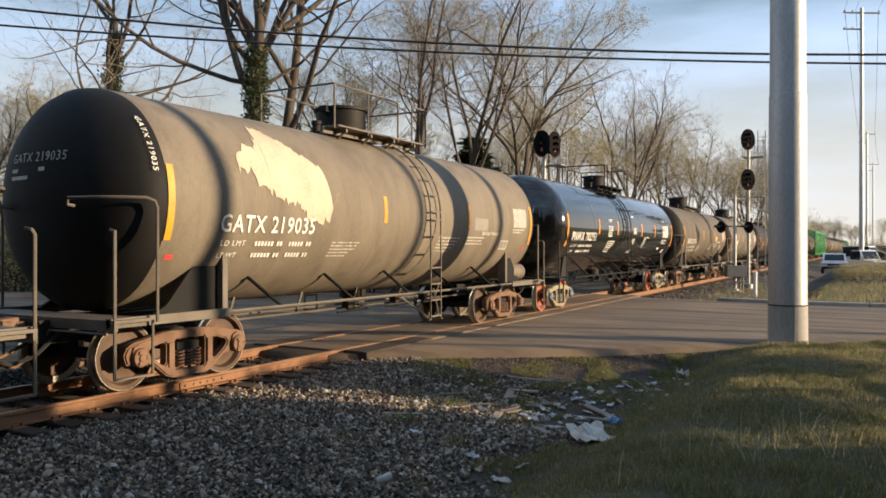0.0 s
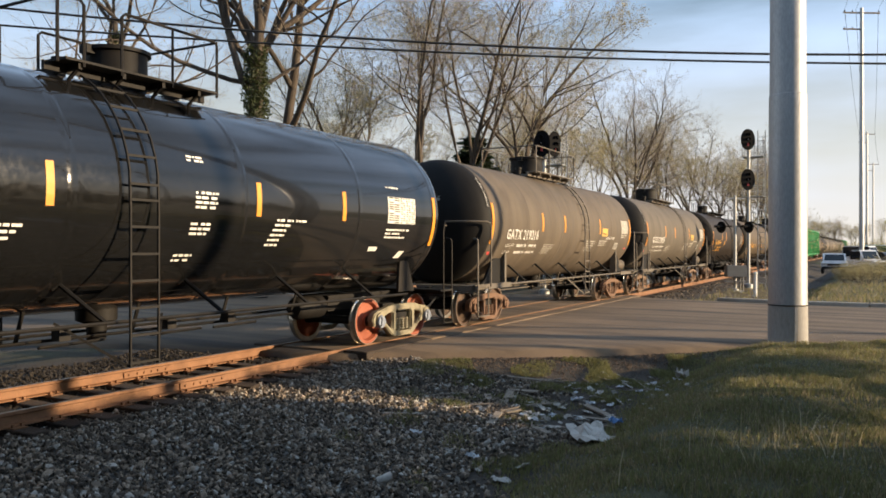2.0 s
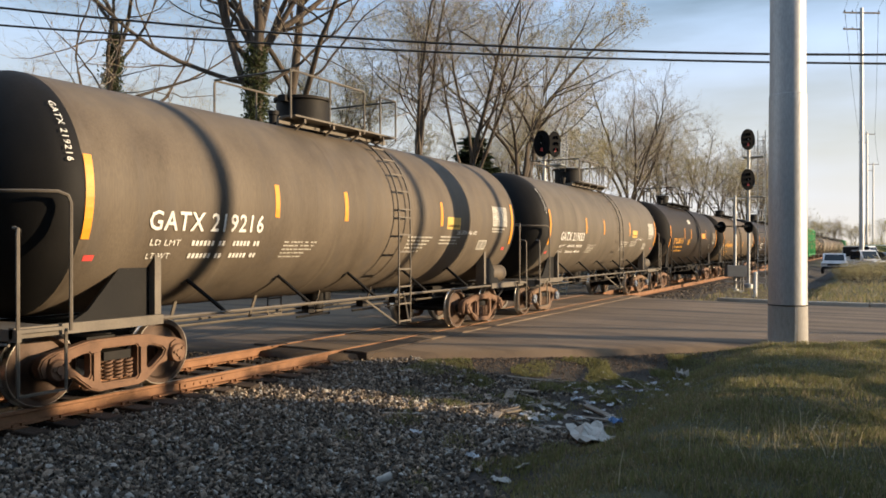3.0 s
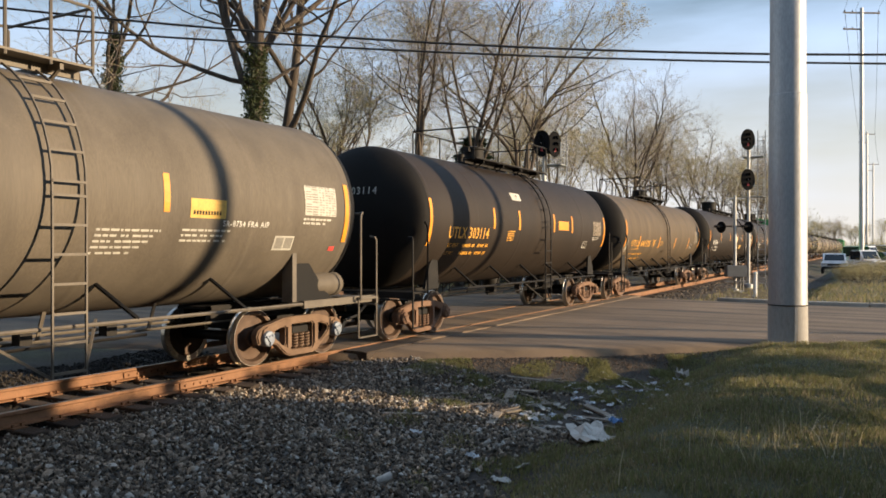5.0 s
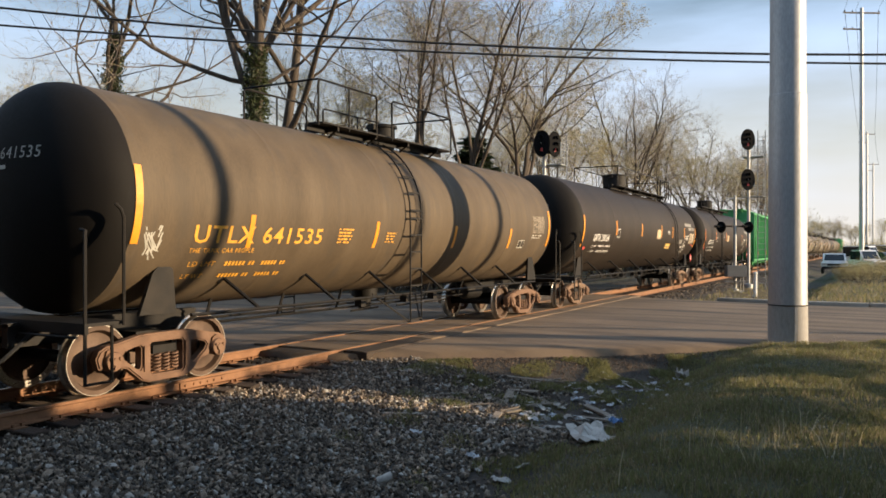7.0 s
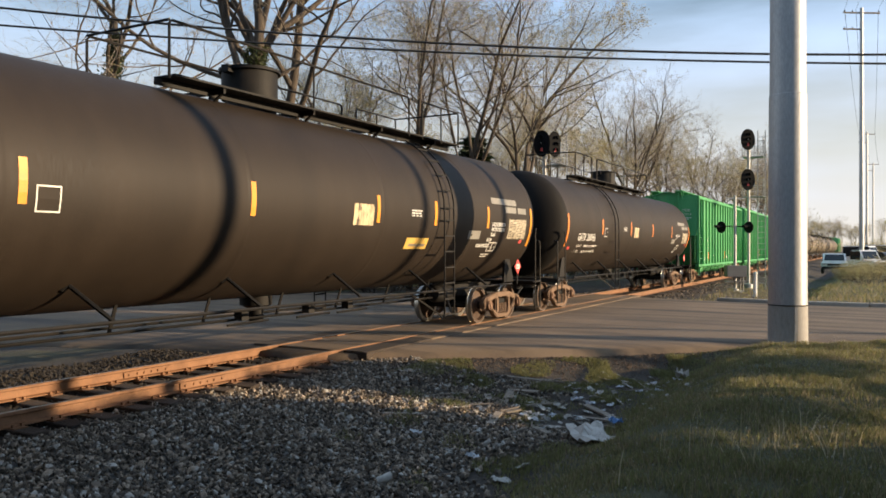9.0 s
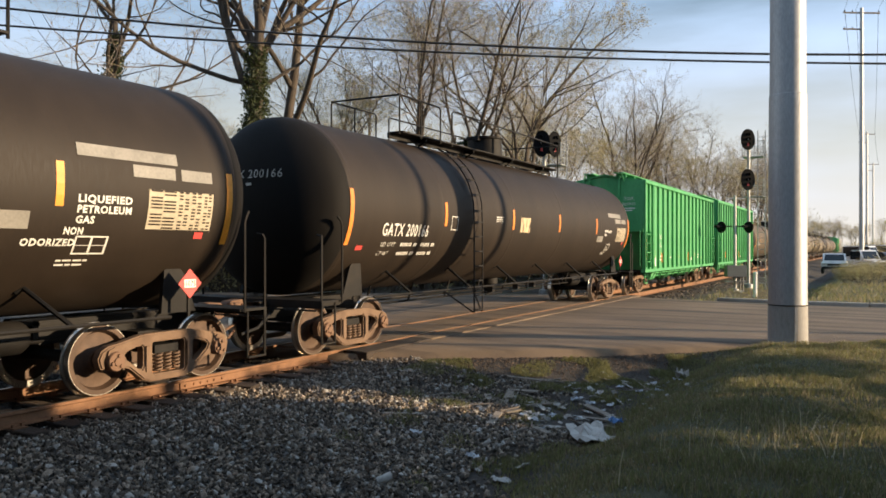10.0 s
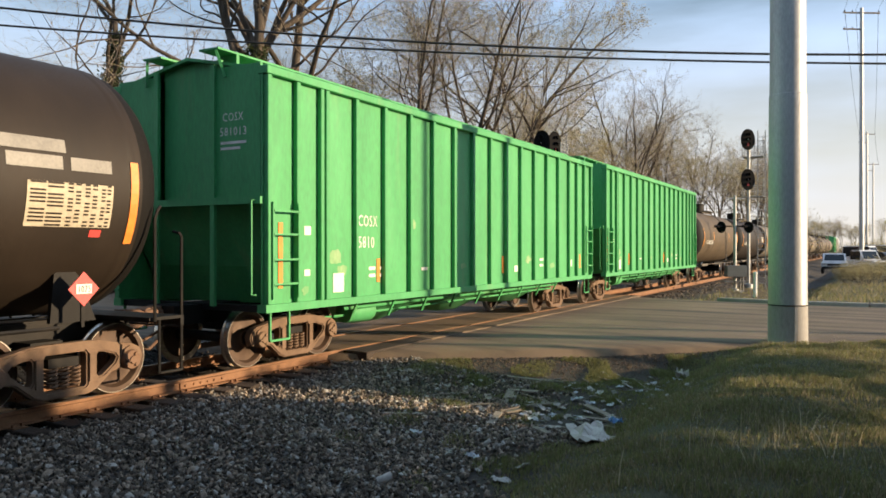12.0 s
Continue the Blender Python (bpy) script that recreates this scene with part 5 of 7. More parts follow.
    if not far:
        bm = bmesh.new()
        tube(bm, [(-hl + 2.4, -1.3, 0.82), (hl - 2.4, -1.3, 0.82)], 0.03, 6)
        tube(bm, [(-hl + 2.2, -1.0, 0.66), (hl - 2.2, -1.1, 0.7)], 0.025, 6)
        for k in range(9):
            x = -hl + 2.6 + k * (2 * hl - 5.2) / 8
            beam(bm, (x, -1.3, 0.6), (x, -1.5, 1.0), 0.06, 0.03)
        part("outlet_pipe", bm, P, car)
        bm = bmesh.new()
        lathe(bm, [(0, -0.4), (0.2, -0.36), (0.22, 0.36), (0, 0.4)], "x", (-hl + 3.2, -1.0, 0.72), 14)
        part("air_tank", bm, P, car)
        for x in (-hl + 0.38, -hl + 3.05, 0.9, hl - 1.0):
            bm = bmesh.new()
            box(bm, x - 0.05, x + 0.05, -hw - 0.012, -hw - 0.001, 1.28, 1.28 + (1.0 if x < -hl + 1 else 0.42))
            part("reflective_stripe", bm, M["orange"], car)
        def flat(name, text, x, z, size, width, end=False):
            bm = bmesh.new()
            vs, fs = letters(text, size)
            kx = width / max(v.x for v in vs)
            nv = [bm.verts.new((-hl - 0.008, x - v.x * kx, z + v.y) if end else (x + v.x * kx, -hw - 0.008, z + v.y)) for v in vs]
            for f in fs:
                bm.faces.new([nv[i] for i in f])
            flat_part(name, bm, M["white_letter"], car)

        def flat_bar(name, xa, xb, za, zb2, mat="white_letter", lift=0.008):
            bm = bmesh.new()
            bm.faces.new([bm.verts.new((x, -hw - lift, z)) for x, z in ((xa, za), (xb, za), (xb, zb2), (xa, zb2))])
            flat_part(name, bm, M[mat], car)

        def blotch(x, z, w, h, seed):
            """A ragged patch where the green has weathered to pale primer."""
            bm = bmesh.new()
            n = 18
            ring = [(x + w * math.cos(t) * (0.75 + 0.5 * noise.noise((math.cos(t) * 1.7, math.sin(t) * 1.7, seed))), z + h * math.sin(t) * (0.75 + 0.5 * noise.noise((math.cos(t) * 2.3, math.sin(t) * 2.3, seed + 9)))) for t in (2 * math.pi * j / n for j in range(n))]
            bm.faces.new([bm.verts.new((px, -hw - 0.005, pz)) for px, pz in ring])
            flat_part("worn_patch", bm, M["faded_green"], car)

        if number:
            flat("lettering", "COSX", -hl + 2.42, 2.28, 0.2, 0.6)
            flat("lettering", number[:4], -hl + 2.42, 1.9, 0.2, 0.5)
            flat("lettering", number[5:], -hl + 3.15, 1.9, 0.2, 0.12)
            for k in range(2):
                flat_bar("stencil_line", -hl + 2.75, -hl + 2.95, 1.5 - 0.13 * k, 1.56 - 0.13 * k)
                flat_bar("stencil_line", -hl + 3.1, -hl + 3.3, 1.5 - 0.13 * k, 1.56 - 0.13 * k)
            flat("end_lettering", "COSX", -hw + 0.80, 3.82, 0.125, 0.42, True)
            flat("end_lettering", number, -hw + 0.86, 3.60, 0.125, 0.54, True)
            for k in range(2):
                bm = bmesh.new()
                bm.faces.new([bm.verts.new((-hl - 0.008, y, z - 0.085 * k)) for y, z in ((-0.76, 3.47), (-1.28 + 0.12 * k, 3.47), (-1.28 + 0.12 * k, 3.51), (-0.76, 3.51))])
                flat_part("end_stencil_line", bm, M["white_letter"], car)
        for x, z, a, c in ((-hl + 0.95, 1.45, 0.14, 0.1), (-hl + 1.7, 1.15, 0.3, 0.32), (-hl + 4.6, 1.45, 0.25, 0.06), (3.3, 1.4, 0.25, 0.06), (3.3, 1.55, 0.25, 0.06), (1.6, 1.3, 0.2, 0.15), (5.6, 1.35, 0.3, 0.2), (-hl + 0.95, 2.1, 0.16, 0.14)):
            flat_bar("stencil_panel", x, x + a, z, z + c)
        for k, (x, z, w, h) in enumerate(((-hl + 1.78, 1.75, 0.26, 0.16), (-hl + 1.95, 1.52, 0.2, 0.12), (-hl + 0.98, 1.22, 0.12, 0.1), (-hl + 4.3, 2.35, 0.1, 0.12), (hl - 1.1, 1.5, 0.2, 0.25), (2.5, 1.6, 0.25, 0.12), (-1.2, 1.5, 0.2, 0.08), (hl - 3.4, 1.4, 0.25, 0.1))):
            blotch(x, z, w, h, k * 3.1 + (0 if number else 50))
    for x in bogies:
        add_bogie(car, x, "dust_cast", "wheel", "dust_cast", far)
    return car


build_tank_cars()
hopper_car("bright green ribbed covered hopper car, sunlit side", 140.36, 155.6, 4.60, (-6.2, 6.0), "581013")
hopper_car("bright green ribbed covered hopper car, slightly taller", 157.1, 172.45, 4.71, (-6.4, 6.2), "")
hopper_car("distant green ribbed hopper car in the train", 345.5, 360.5, 4.7, (-6.3, 6.3), "", True)
hopper_car("distant pale weathered hopper car in the train", 363, 378, 4.6, (-6.3, 6.3), "", True, "box_pale")


# ---- tall steel pole ----
def lit_pole(x, y):
    thing = tagged(new("steel_pole"), "thick galvanised steel power pole by the road", "utility pole")
    thing.location = (x, y, -0.14)
    bm = bmesh.new()
    lathe(bm, [(0.392, 0.0), (0.384, 0.83), (0.375, 0.84), (0.0, 0.84)], "z", n=40)
    part("base_section", bm, M["pole_foot"], thing, "dirt-stained foot section")
    bm = bmesh.new()
    lathe(bm, [(0.380, 0.82), (0.370, 5.22), (0.358, 5.235), (0.0, 5.235)], "z", n=40)
    part("lower_section", bm, M["galv"], thing)
    bm = bmesh.new()
    lathe(bm, [(0.356, 5.2), (0.30, 22.0), (0.0, 22.0)], "z", n=40)
    part("upper_section", bm, M["galv"], thing)
    bm = bmesh.new()
    lathe(bm, [(0.388, 0.835), (0.396, 0.845), (0.388, 0.858), (0.0, 0.858)], "z", n=40)
    part("weld_collar", bm, M["black_steel"], thing)
    bm = bmesh.new()
    box(bm, -0.405, -0.385, -0.03, 0.03, 0.05, 0.8)
    part("seam_strip", bm, M["galv"], thing, m=pose(0, 0, 0, 0, 0, 28))


lit_pole(17.68, 1.505)


def place(u, v, d):
    """The point at depth d seen in the direction (u, v) of the view, in thousandths of the focal length off the axis."""
    th = radians(28.89)
    c, s = math.cos(th), math.sin(th)
    return Vector((d * c + u * d * s, d * s - u * d * c, 1.888 - v * d))


def wood_pole(label, x, y, h, r=0.15, arm=1.2, turn=0.0):
    thing = tagged(new("utility_pole"), label, "utility pole")
    thing.location = (x, y, height(x, y) - 0.02)
    thing.rotation_euler = (0, 0, radians(turn))
    bm = bmesh.new()
    lathe(bm, [(r, 0), (r * 0.66, h), (0, h)], "z", n=14)
    part("post", bm, M["galv"] if h > 20 else M["wood_pole"], thing)
    for k, z in enumerate((h - 0.5, h - 2.2)):
        bm = bmesh.new()
        box(bm, -arm, arm if k == 0 else 0.1, -0.06, 0.06, z - 0.07, z + 0.07)
        part("crossarm", bm, M["wood_pole"], thing)
        for q in (-arm + 0.1, -arm * 0.5, arm - 0.1)[: 3 if k == 0 else 2]:
            bm = bmesh.new()
            lathe(bm, [(0.03, 0), (0.06, 0.05), (0.04, 0.1), (0.06, 0.15), (0, 0.2)], "z", (q, 0, z + 0.07), 8)
            part("insulator", bm, M["cable"], thing)


# poles whose shadows fall across the passing tanks, out of view by the road
for px, py, pr in ((15.2, -10.8, 0.17), (22.1, -14.6, 0.14), (25.2, -12.7, 0.16)):
    wood_pole("weathered timber utility pole by the road", px, py, 12.5, pr)
for u, d, h, arm in ((0.541, 80, 27.0, 1.95), (0.548, 155, 25.5, 1.7), (0.556, 215, 26.0, 1.7)):
    p = place(u, 0, d)
    wood_pole("tall grey transmission pole in the distance", p.x, p.y, h, 0.25, arm, -58)


def cable(name, a, b, sag, r, label):
    bm = bmesh.new()
    a, b = Vector(a), Vector(b)
    pts = []
    for k in range(41):
        t = k / 40
        p = a.lerp(b, t)
        p.z -= sag * 4 * t * (1 - t)
        pts.append(p)
    tube(bm, pts, r, 6)
    tagged(part(name, bm, M["cable"]), label, "cable")


F = 1370.0
cable("overhead_cable", place((-300 - 784) / F, (-21.5 - 440) / F, 22), place((1900 - 784) / F, (92.5 - 440) / F, 22), 0.68, 0.034, "thick black overhead cable across the street")
cable("overhead_cable", place((-300 - 784) / F, (19 - 440) / F, 22), place((1900 - 784) / F, (113 - 440) / F, 22), 0.443, 0.031, "thick black overhead cable across the street")
for k, q in enumerate((-1.8, -0.6, 1.8)):
    a, b, c2 = place(0.541, 0, 80), place(0.548, 0, 155), place(0.556, 0, 215)
    side = Vector((math.cos(radians(-58)), math.sin(radians(-58)), 0)) * q
    up = Vector((0, 0, 1))
    a0 = Vector((10, -6 - q, 0))
    cable("power_line", a + side + up * 24.7, a0 + up * 26, 1.2, 0.014, "thin power line between tall poles")
    cable("power_line", a + side + up * 24.7, b + side * 0.9 + up * 23.2, 1.5, 0.02, "thin power line between tall poles")
    cable("power_line", b + side * 0.9 + up * 23.2, c2 + side * 0.9 + up * 23.6, 1.5, 0.025, "thin power line between tall poles")


# ---- signals ----
def signal_head(thing, x, y, z, face, small=False):
    """A round black target with hooded lamps; face: heading in degrees."""
    bm = bmesh.new()
    k = 0.55 if small else 1.0
    pts = [(0.43 * k * math.cos(t), 0.60 * k * math.sin(t)) for t in (2 * math.pi * j / 24 for j in range(24))]
    prism(bm, pts, -0.015, 0.015)
    head = part("signal_target", bm, M["signal_black"], thing, m=pose(x, y, z, 0, 0, face))
    bm = bmesh.new()
    box(bm, -0.16 * k, 0.16 * k, 0.02, 0.30, -0.42 * k, 0.42 * k)
    part("lamp_housing", bm, M["signal_black"], head)
    for j in (-1, 0, 1):
        bm = bmesh.new()
        n = 14
        inner, outer = [], []
        for q in range(n + 1):
            t = math.pi * (-0.15 + 1.3 * q / n)
            cx, cz = 0.105 * k * math.cos(t), 0.105 * k * math.sin(t) + j * 0.27 * k
            inner.append(bm.verts.new((cx, -0.015, cz)))
            outer.append(bm.verts.new((cx, -0.11 * k, cz)))
        for q in range(n):
            bm.faces.new((inner[q], inner[q + 1], outer[q + 1], outer[q]))
        part("lamp_hood", bm, M["signal_black"], head)
        bm = bmesh.new()
        lathe(bm, [(0.0, -0.03), (0.085 * k, -0.02), (0.085 * k, 0.0), (0, 0.0)], "y", (0, 0, j * 0.27 * k), 14)
        part("lens", bm, M["red"] if j < 0 else M["signal_black"], head)
    return head


def block_signal(label, x, y, heads, top, face, twin=None):
    thing = tagged(new("railway_signal"), label, "railway signal")
    g = height(x, y)
    thing.location = (x, y, g)
    bm = bmesh.new()
    lathe(bm, [(0.24, 0.0), (0.24, 0.25), (0.085, 0.3), (0.08, top - g), (0, top - g + 0.05)], "z", n=14)
    part("mast", bm, M["silver"], thing)
    for z in heads:
        signal_head(thing, -0.28, 0.0, z - g, face)
        if twin is not None:
            signal_head(thing, 0.02, -0.5, z - g - 0.03, twin)
        bm = bmesh.new()
        box(bm, -0.3, 0.05, -0.05, 0.05, z - g - 0.05, z - g + 0.05)
        part("bracket", bm, M["silver"], thing)
        bm = bmesh.new()
        fl = z - g - 0.95
        box(bm, 0.1, 1.0, -0.75, 0.35, fl, fl + 0.04)
        part("cage_floor", bm, M["silver"], thing)
        bm = bmesh.new()
        tube(bm, [(0.1, -0.75, fl), (0.1, -0.75, fl + 1.0), (1.0, -0.75, fl + 1.0), (1.0, 0.35, fl + 1.0), (0.1, 0.35, fl + 1.0), (0.1, 0.35, fl)], 0.022, 5)
        cage = part("maintenance_cage", bm, M["silver"], thing)
        for px, py in ((1.0, -0.75), (1.0, 0.35), (0.55, -0.75), (1.0, -0.2)):
            bm = bmesh.new()
            tube(bm, [(px, py, fl), (px, py, fl + 1.0)], 0.022, 5)
            part("cage_post", bm, M["silver"], cage)
        for q in (0.35, 0.68):
            bm = bmesh.new()
            tube(bm, [(0.1, -0.75, fl + q), (1.0, -0.75, fl + q), (1.0, 0.35, fl + q), (0.1, 0.35, fl + q)], 0.02, 5)
            part("cage_rail", bm, M["silver"], cage)
    bm = bmesh.new()
    for q in (-0.2, 0.2):
        tube(bm, [(0.75, q - 0.6, 0.0), (0.75, q - 0.6, top - g + 0.2)], 0.028, 5)
    z = 0.3
    while z < top - g:
        tube(bm, [(0.75, -0.8, z), (0.75, -0.4, z)], 0.015, 4)
        z += 0.32
    part("ladder", bm, M["silver"], thing)


block_signal("silver railway signal mast with two black targets", 46.6, 6.0, (8.0, 5.75), 8.4, -52)
block_signal("silver railway signal mast behind the train", 33.04, 12.97, (6.62,), 6.9, -100, twin=-20)


def crossing_flasher(label, x, y):
    thing = tagged(new("crossing_signal"), label, "crossing signal")
    g = height(x, y)
    thing.location = (x, y, g)
    thing.rotation_euler = (0, 0, radians(-61))
    bm = bmesh.new()
    lathe(bm, [(0.20, 0), (0.20, 0.12), (0.085, 0.16), (0.075, 5.0), (0, 5.05)], "z", n=14)
    box(bm, -0.3, 0.3, -0.3, 0.3, -0.1, 0.05)
    part("mast", bm, M["silver"], thing)
    bm = bmesh.new()
    box(bm, -0.45, 0.45, -0.05, 0.05, 4.82, 4.9)
    part("top_bracket", bm, M["silver"], thing)
    for s in (-1, 1):
        bm = bmesh.new()
        lathe(bm, [(0.0, -0.02), (0.30, -0.02), (0.30, 0.02), (0.12, 0.03), (0.11, 0.16), (0, 0.18)], "y", n=22)
        t = part("flasher_target", bm, M["signal_black"], thing, m=pose(s * 0.72, 0, 3.35, 0, 0, -62))
        bm = bmesh.new()
        n = 12
        a = [bm.verts.new((0.14 * math.cos(q), -0.02, 0.14 * math.sin(q))) for q in (math.pi * j / n for j in range(n + 1))]
        b = [bm.verts.new((0.14 * math.cos(q), -0.42, -0.02 + 0.13 * math.sin(q))) for q in (math.pi * j / n for j in range(n + 1))]
        for j in range(n):
            bm.faces.new((a[j], a[j + 1], b[j + 1], b[j]))
        part("hood", bm, M["signal_black"], t)
    bm = bmesh.new()
    tube(bm, [(-0.72, 0.05, 3.4), (0.72, 0.05, 3.4)], 0.035, 6)
    part("lamp_arm", bm, M["signal_black"], thing)
    bm = bmesh.new()
    box(bm, -0.5, 0.55, -0.25, 0.2, 0.75, 1.35)
    bmesh.ops.bevel(bm, geom=bm.edges[:], offset=0.03, segments=2, affect="EDGES")
    part("gate_motor", bm, M["signal_grey"], thing)
    bm = bmesh.new()
    box(bm, -0.6, 0.6, -0.3, 0.25, 0.48, 0.54)
    part("bracket_shelf", bm, M["signal_grey"], thing)
    bm = bmesh.new()
    for q in (0.3, 0.45):
        tube(bm, [(q, 0.1, 0), (q, 0.1, 1.2)], 0.05, 8)
    part("conduit", bm, M["signal_grey"], thing)


p = place((1301 - 784) / F, 0, 40.5)
crossing_flasher("silver crossing signal with black flasher lamps", p.x, p.y)
p = place((1337 - 784) / F, 0, 38.5)
bm = bmesh.new()
tube(bm, [(0, 0, -0.1), (0, 0, 1.25)], 0.09, 12)
lathe(bm, [(0.11, 1.2), (0.11, 1.28), (0, 1.31)], "z", n=12)
tagged(part("marker_post", bm, M["white_letter"], m=pose(p.x, p.y, height(p.x, p.y))), "short white marker post by the crossing", "post")


# ---- trees ----
class Wood:
    """Collects tapered limbs as polygon rings."""

    def __init__(self):
        self.v, self.f, self.m, self.tips = [], [], [], []
        self.vase, self.spine, self.sway, self.lift = None, [], 0.05, 0.045

    def limb(self, pts, radii, n, mi):
        base = len(self.v)
        last = None
        for k, p in enumerate(pts):
            d = pts[min(k + 1, len(pts) - 1)] - pts[max(k - 1, 0)]
            a, c = frame_axes(d)
            for j in range(n):
                t = 2 * math.pi * j / n
                self.v.append(p + (a * math.cos(t) + c * math.sin(t)) * radii[k])
        for k in range(len(pts) - 1):
            for j in range(n):
                q = base + k * n
                self.f.append((q + j, q + (j + 1) % n, q + n + (j + 1) % n, q + n + j))
                self.m.append(mi)

    def grow(self, rnd, p, d, length, r, level, top, spread, n_sub):
        steps = (8, 10, 7, 5, 3)[level]
        pts, radii = [p], [r]
        dd = d.normalized()
        bend = Vector((rnd.gauss(0, 1), rnd.gauss(0, 1), 0)) * (self.sway * 0.3, 0.03, 0.05, 0.05, 0.03)[level]
        for k in range(steps):
            wob = Vector((rnd.gauss(0, 1), rnd.gauss(0, 1), rnd.gauss(0, 0.6))) * (self.sway, 0.125, 0.22, 0.28, 0.3)[level]
            dd = (dd + wob + bend + Vector((0, 0, (0.05, self.lift, 0.05, 0.035, 0.01)[level]))).normalized()
            pts.append(pts[-1] + dd * (length / steps))
            radii.append(max(0.004, r * (1 - (k + 1) / steps * (0.42, 0.7, 0.75, 0.7, 0.5)[level])))
        if level == 0 and not self.spine:
            self.spine = list(zip(pts, radii))
        self.limb(pts, radii, (9, 7, 5, 3, 3)[level], 0 if level < 3 else 1)
        if level >= top:
            self.tips += [(pts[k].lerp(pts[k + 1], rnd.random()), dd) for k in range(steps)]
            return
        spin = rnd.uniform(0, 6.28)
        for k in range(n_sub[level]):
            lo = (0.74 if self.vase else 0.42, 0.22, 0.12, 0.1)[level]
            t = 1.0 if k == 0 else lo + (1 - lo) * (k - rnd.random() * 0.8) / max(1, n_sub[level] - 1)
            i = min(int(t * steps), steps - 1)
            q = pts[i].lerp(pts[i + 1], t * steps - i)
            a, c = frame_axes(pts[i + 1] - pts[i])
            ang = spin + k * 2.4 + rnd.uniform(-0.5, 0.5)
            lean = math.tan(radians(rnd.uniform(*spread[level]))) * (0.4 if k == 0 else 1.0)
            nd = ((pts[i + 1] - pts[i]).normalized() + (a * math.cos(ang) + c * math.sin(ang)) * lean).normalized()
            rr = radii[i] * (rnd.uniform(0.5, 0.72) if level == 0 else rnd.uniform(0.36, 0.56))
            if k == 0:
                rr = max(rr, radii[-1] * 0.85)
            ln = length * (rnd.uniform(*(self.vase or (0.5, 0.8))) if level == 0 else rnd.uniform(0.34, 0.52) * (1.3 - 0.6 * t))
            self.grow(rnd, q, nd, ln, max(rr, (0.02, 0.012, 0.007, 0.005)[level]), level + 1, top, spread, n_sub)


def leaf_cloud(rnd, tips, per, size, spread):
    v, f = [], []
    for p, d in tips:
        for _ in range(max(1, int(per))):
            if per < 1 and rnd.random() > per:
                continue
            c = p + Vector((rnd.gauss(0, spread), rnd.gauss(0, spread), rnd.gauss(0, spread)))
            a = Vector((rnd.gauss(0, 1), rnd.gauss(0, 1), rnd.gauss(0, 1))).normalized()
            b = a.cross(Vector((rnd.gauss(0, 1), rnd.gauss(0, 1), rnd.gauss(0, 1)))).normalized()
            s = size * rnd.uniform(0.5, 1.3)
            i = len(v)
            v += [c - a * s, c + b * s * 0.5, c + a * s, c - b * s * 0.5]
            f.append((i, i + 1, i + 2, i + 3))
    return v, f


def make_tree(seed, tall, trunk_r, n_sub, spread, leaf, lean=(0, 0), forks=1, label="bare spring tree with sparse buds", ivy=0.0, category="tree", vase=None, boughs=(), top=4, sway=0.05):
    """boughs: (height, lean in degrees to the right along the track, lean away from it, length, radius)."""
    rnd = random.Random(seed)
    w = Wood()
    w.vase, w.sway = vase and vase[1:], sway
    thing = tagged(new("tree"), label, category, group="trees behind the track")
    for k in range(forks):
        d = Vector((lean[0] + (rnd.uniform(-0.18, 0.18) if forks > 1 else 0), lean[1] + (rnd.uniform(-0.18, 0.18) if forks > 1 else 0), 1))
        w.grow(rnd, Vector((rnd.uniform(-0.2, 0.2) * (forks > 1), 0, -0.3)), d, tall * (vase[0] if vase else 0.62 if forks == 1 else 0.66), trunk_r * (1 if forks == 1 else 0.8), 0, top, spread, n_sub)
    right = Vector((math.cos(radians(-61.1)), math.sin(radians(-61.1)), 0))
    away = Vector((math.cos(radians(28.9)), math.sin(radians(28.9)), 0))
    for z, out, back, length, r in boughs:
        t = radians(abs(out))
        side = right * (math.sin(t) * (1 if out > 0 else -1)) + away * back + Vector((0, 0, math.cos(t)))
        w.grow(rnd, Vector((lean[0] * z, lean[1] * z, z)), side, length, r, 1, top, spread, n_sub)
    me = np_mesh("trunk", [tuple(q) for q in w.v], w.f, [M["bark"], M["twig"]], True)
    me.polygons.foreach_set("material_index", w.m)
    put("trunk", me, thing)
    if leaf:
        v, f = leaf_cloud(rnd, w.tips, leaf[1], leaf[2], leaf[3])
        put("crown", np_mesh("crown", [tuple(q) for q in v], f, M[leaf[0]]), thing)
    if ivy:
        tips = []
        for _ in range(2600):
            z, t = rnd.uniform(1.5, ivy), rnd.uniform(0, 6.28)
            c, rad = min(w.spine, key=lambda q: abs(q[0].z - z))
            rr = rad + 0.03 + 0.5 * abs(noise.noise((z * 1.1, t, seed))) * step(ivy + 0.5, ivy - 3, z)
            tips.append((Vector((c.x + math.cos(t) * rr, c.y + math.sin(t) * rr, z)), None))
        v, f = leaf_cloud(rnd, tips, 4, 0.075, 0.10)
        put("ivy", np_mesh("ivy", [tuple(q) for q in v], f, M["ivy"]), thing, None, "dark ivy climbing the trunk")
    return thing


VASE = ((32, 58), (28, 60), (28, 65), (25, 65))
WIDE = ((42, 70), (30, 65), (28, 65), (25, 70))


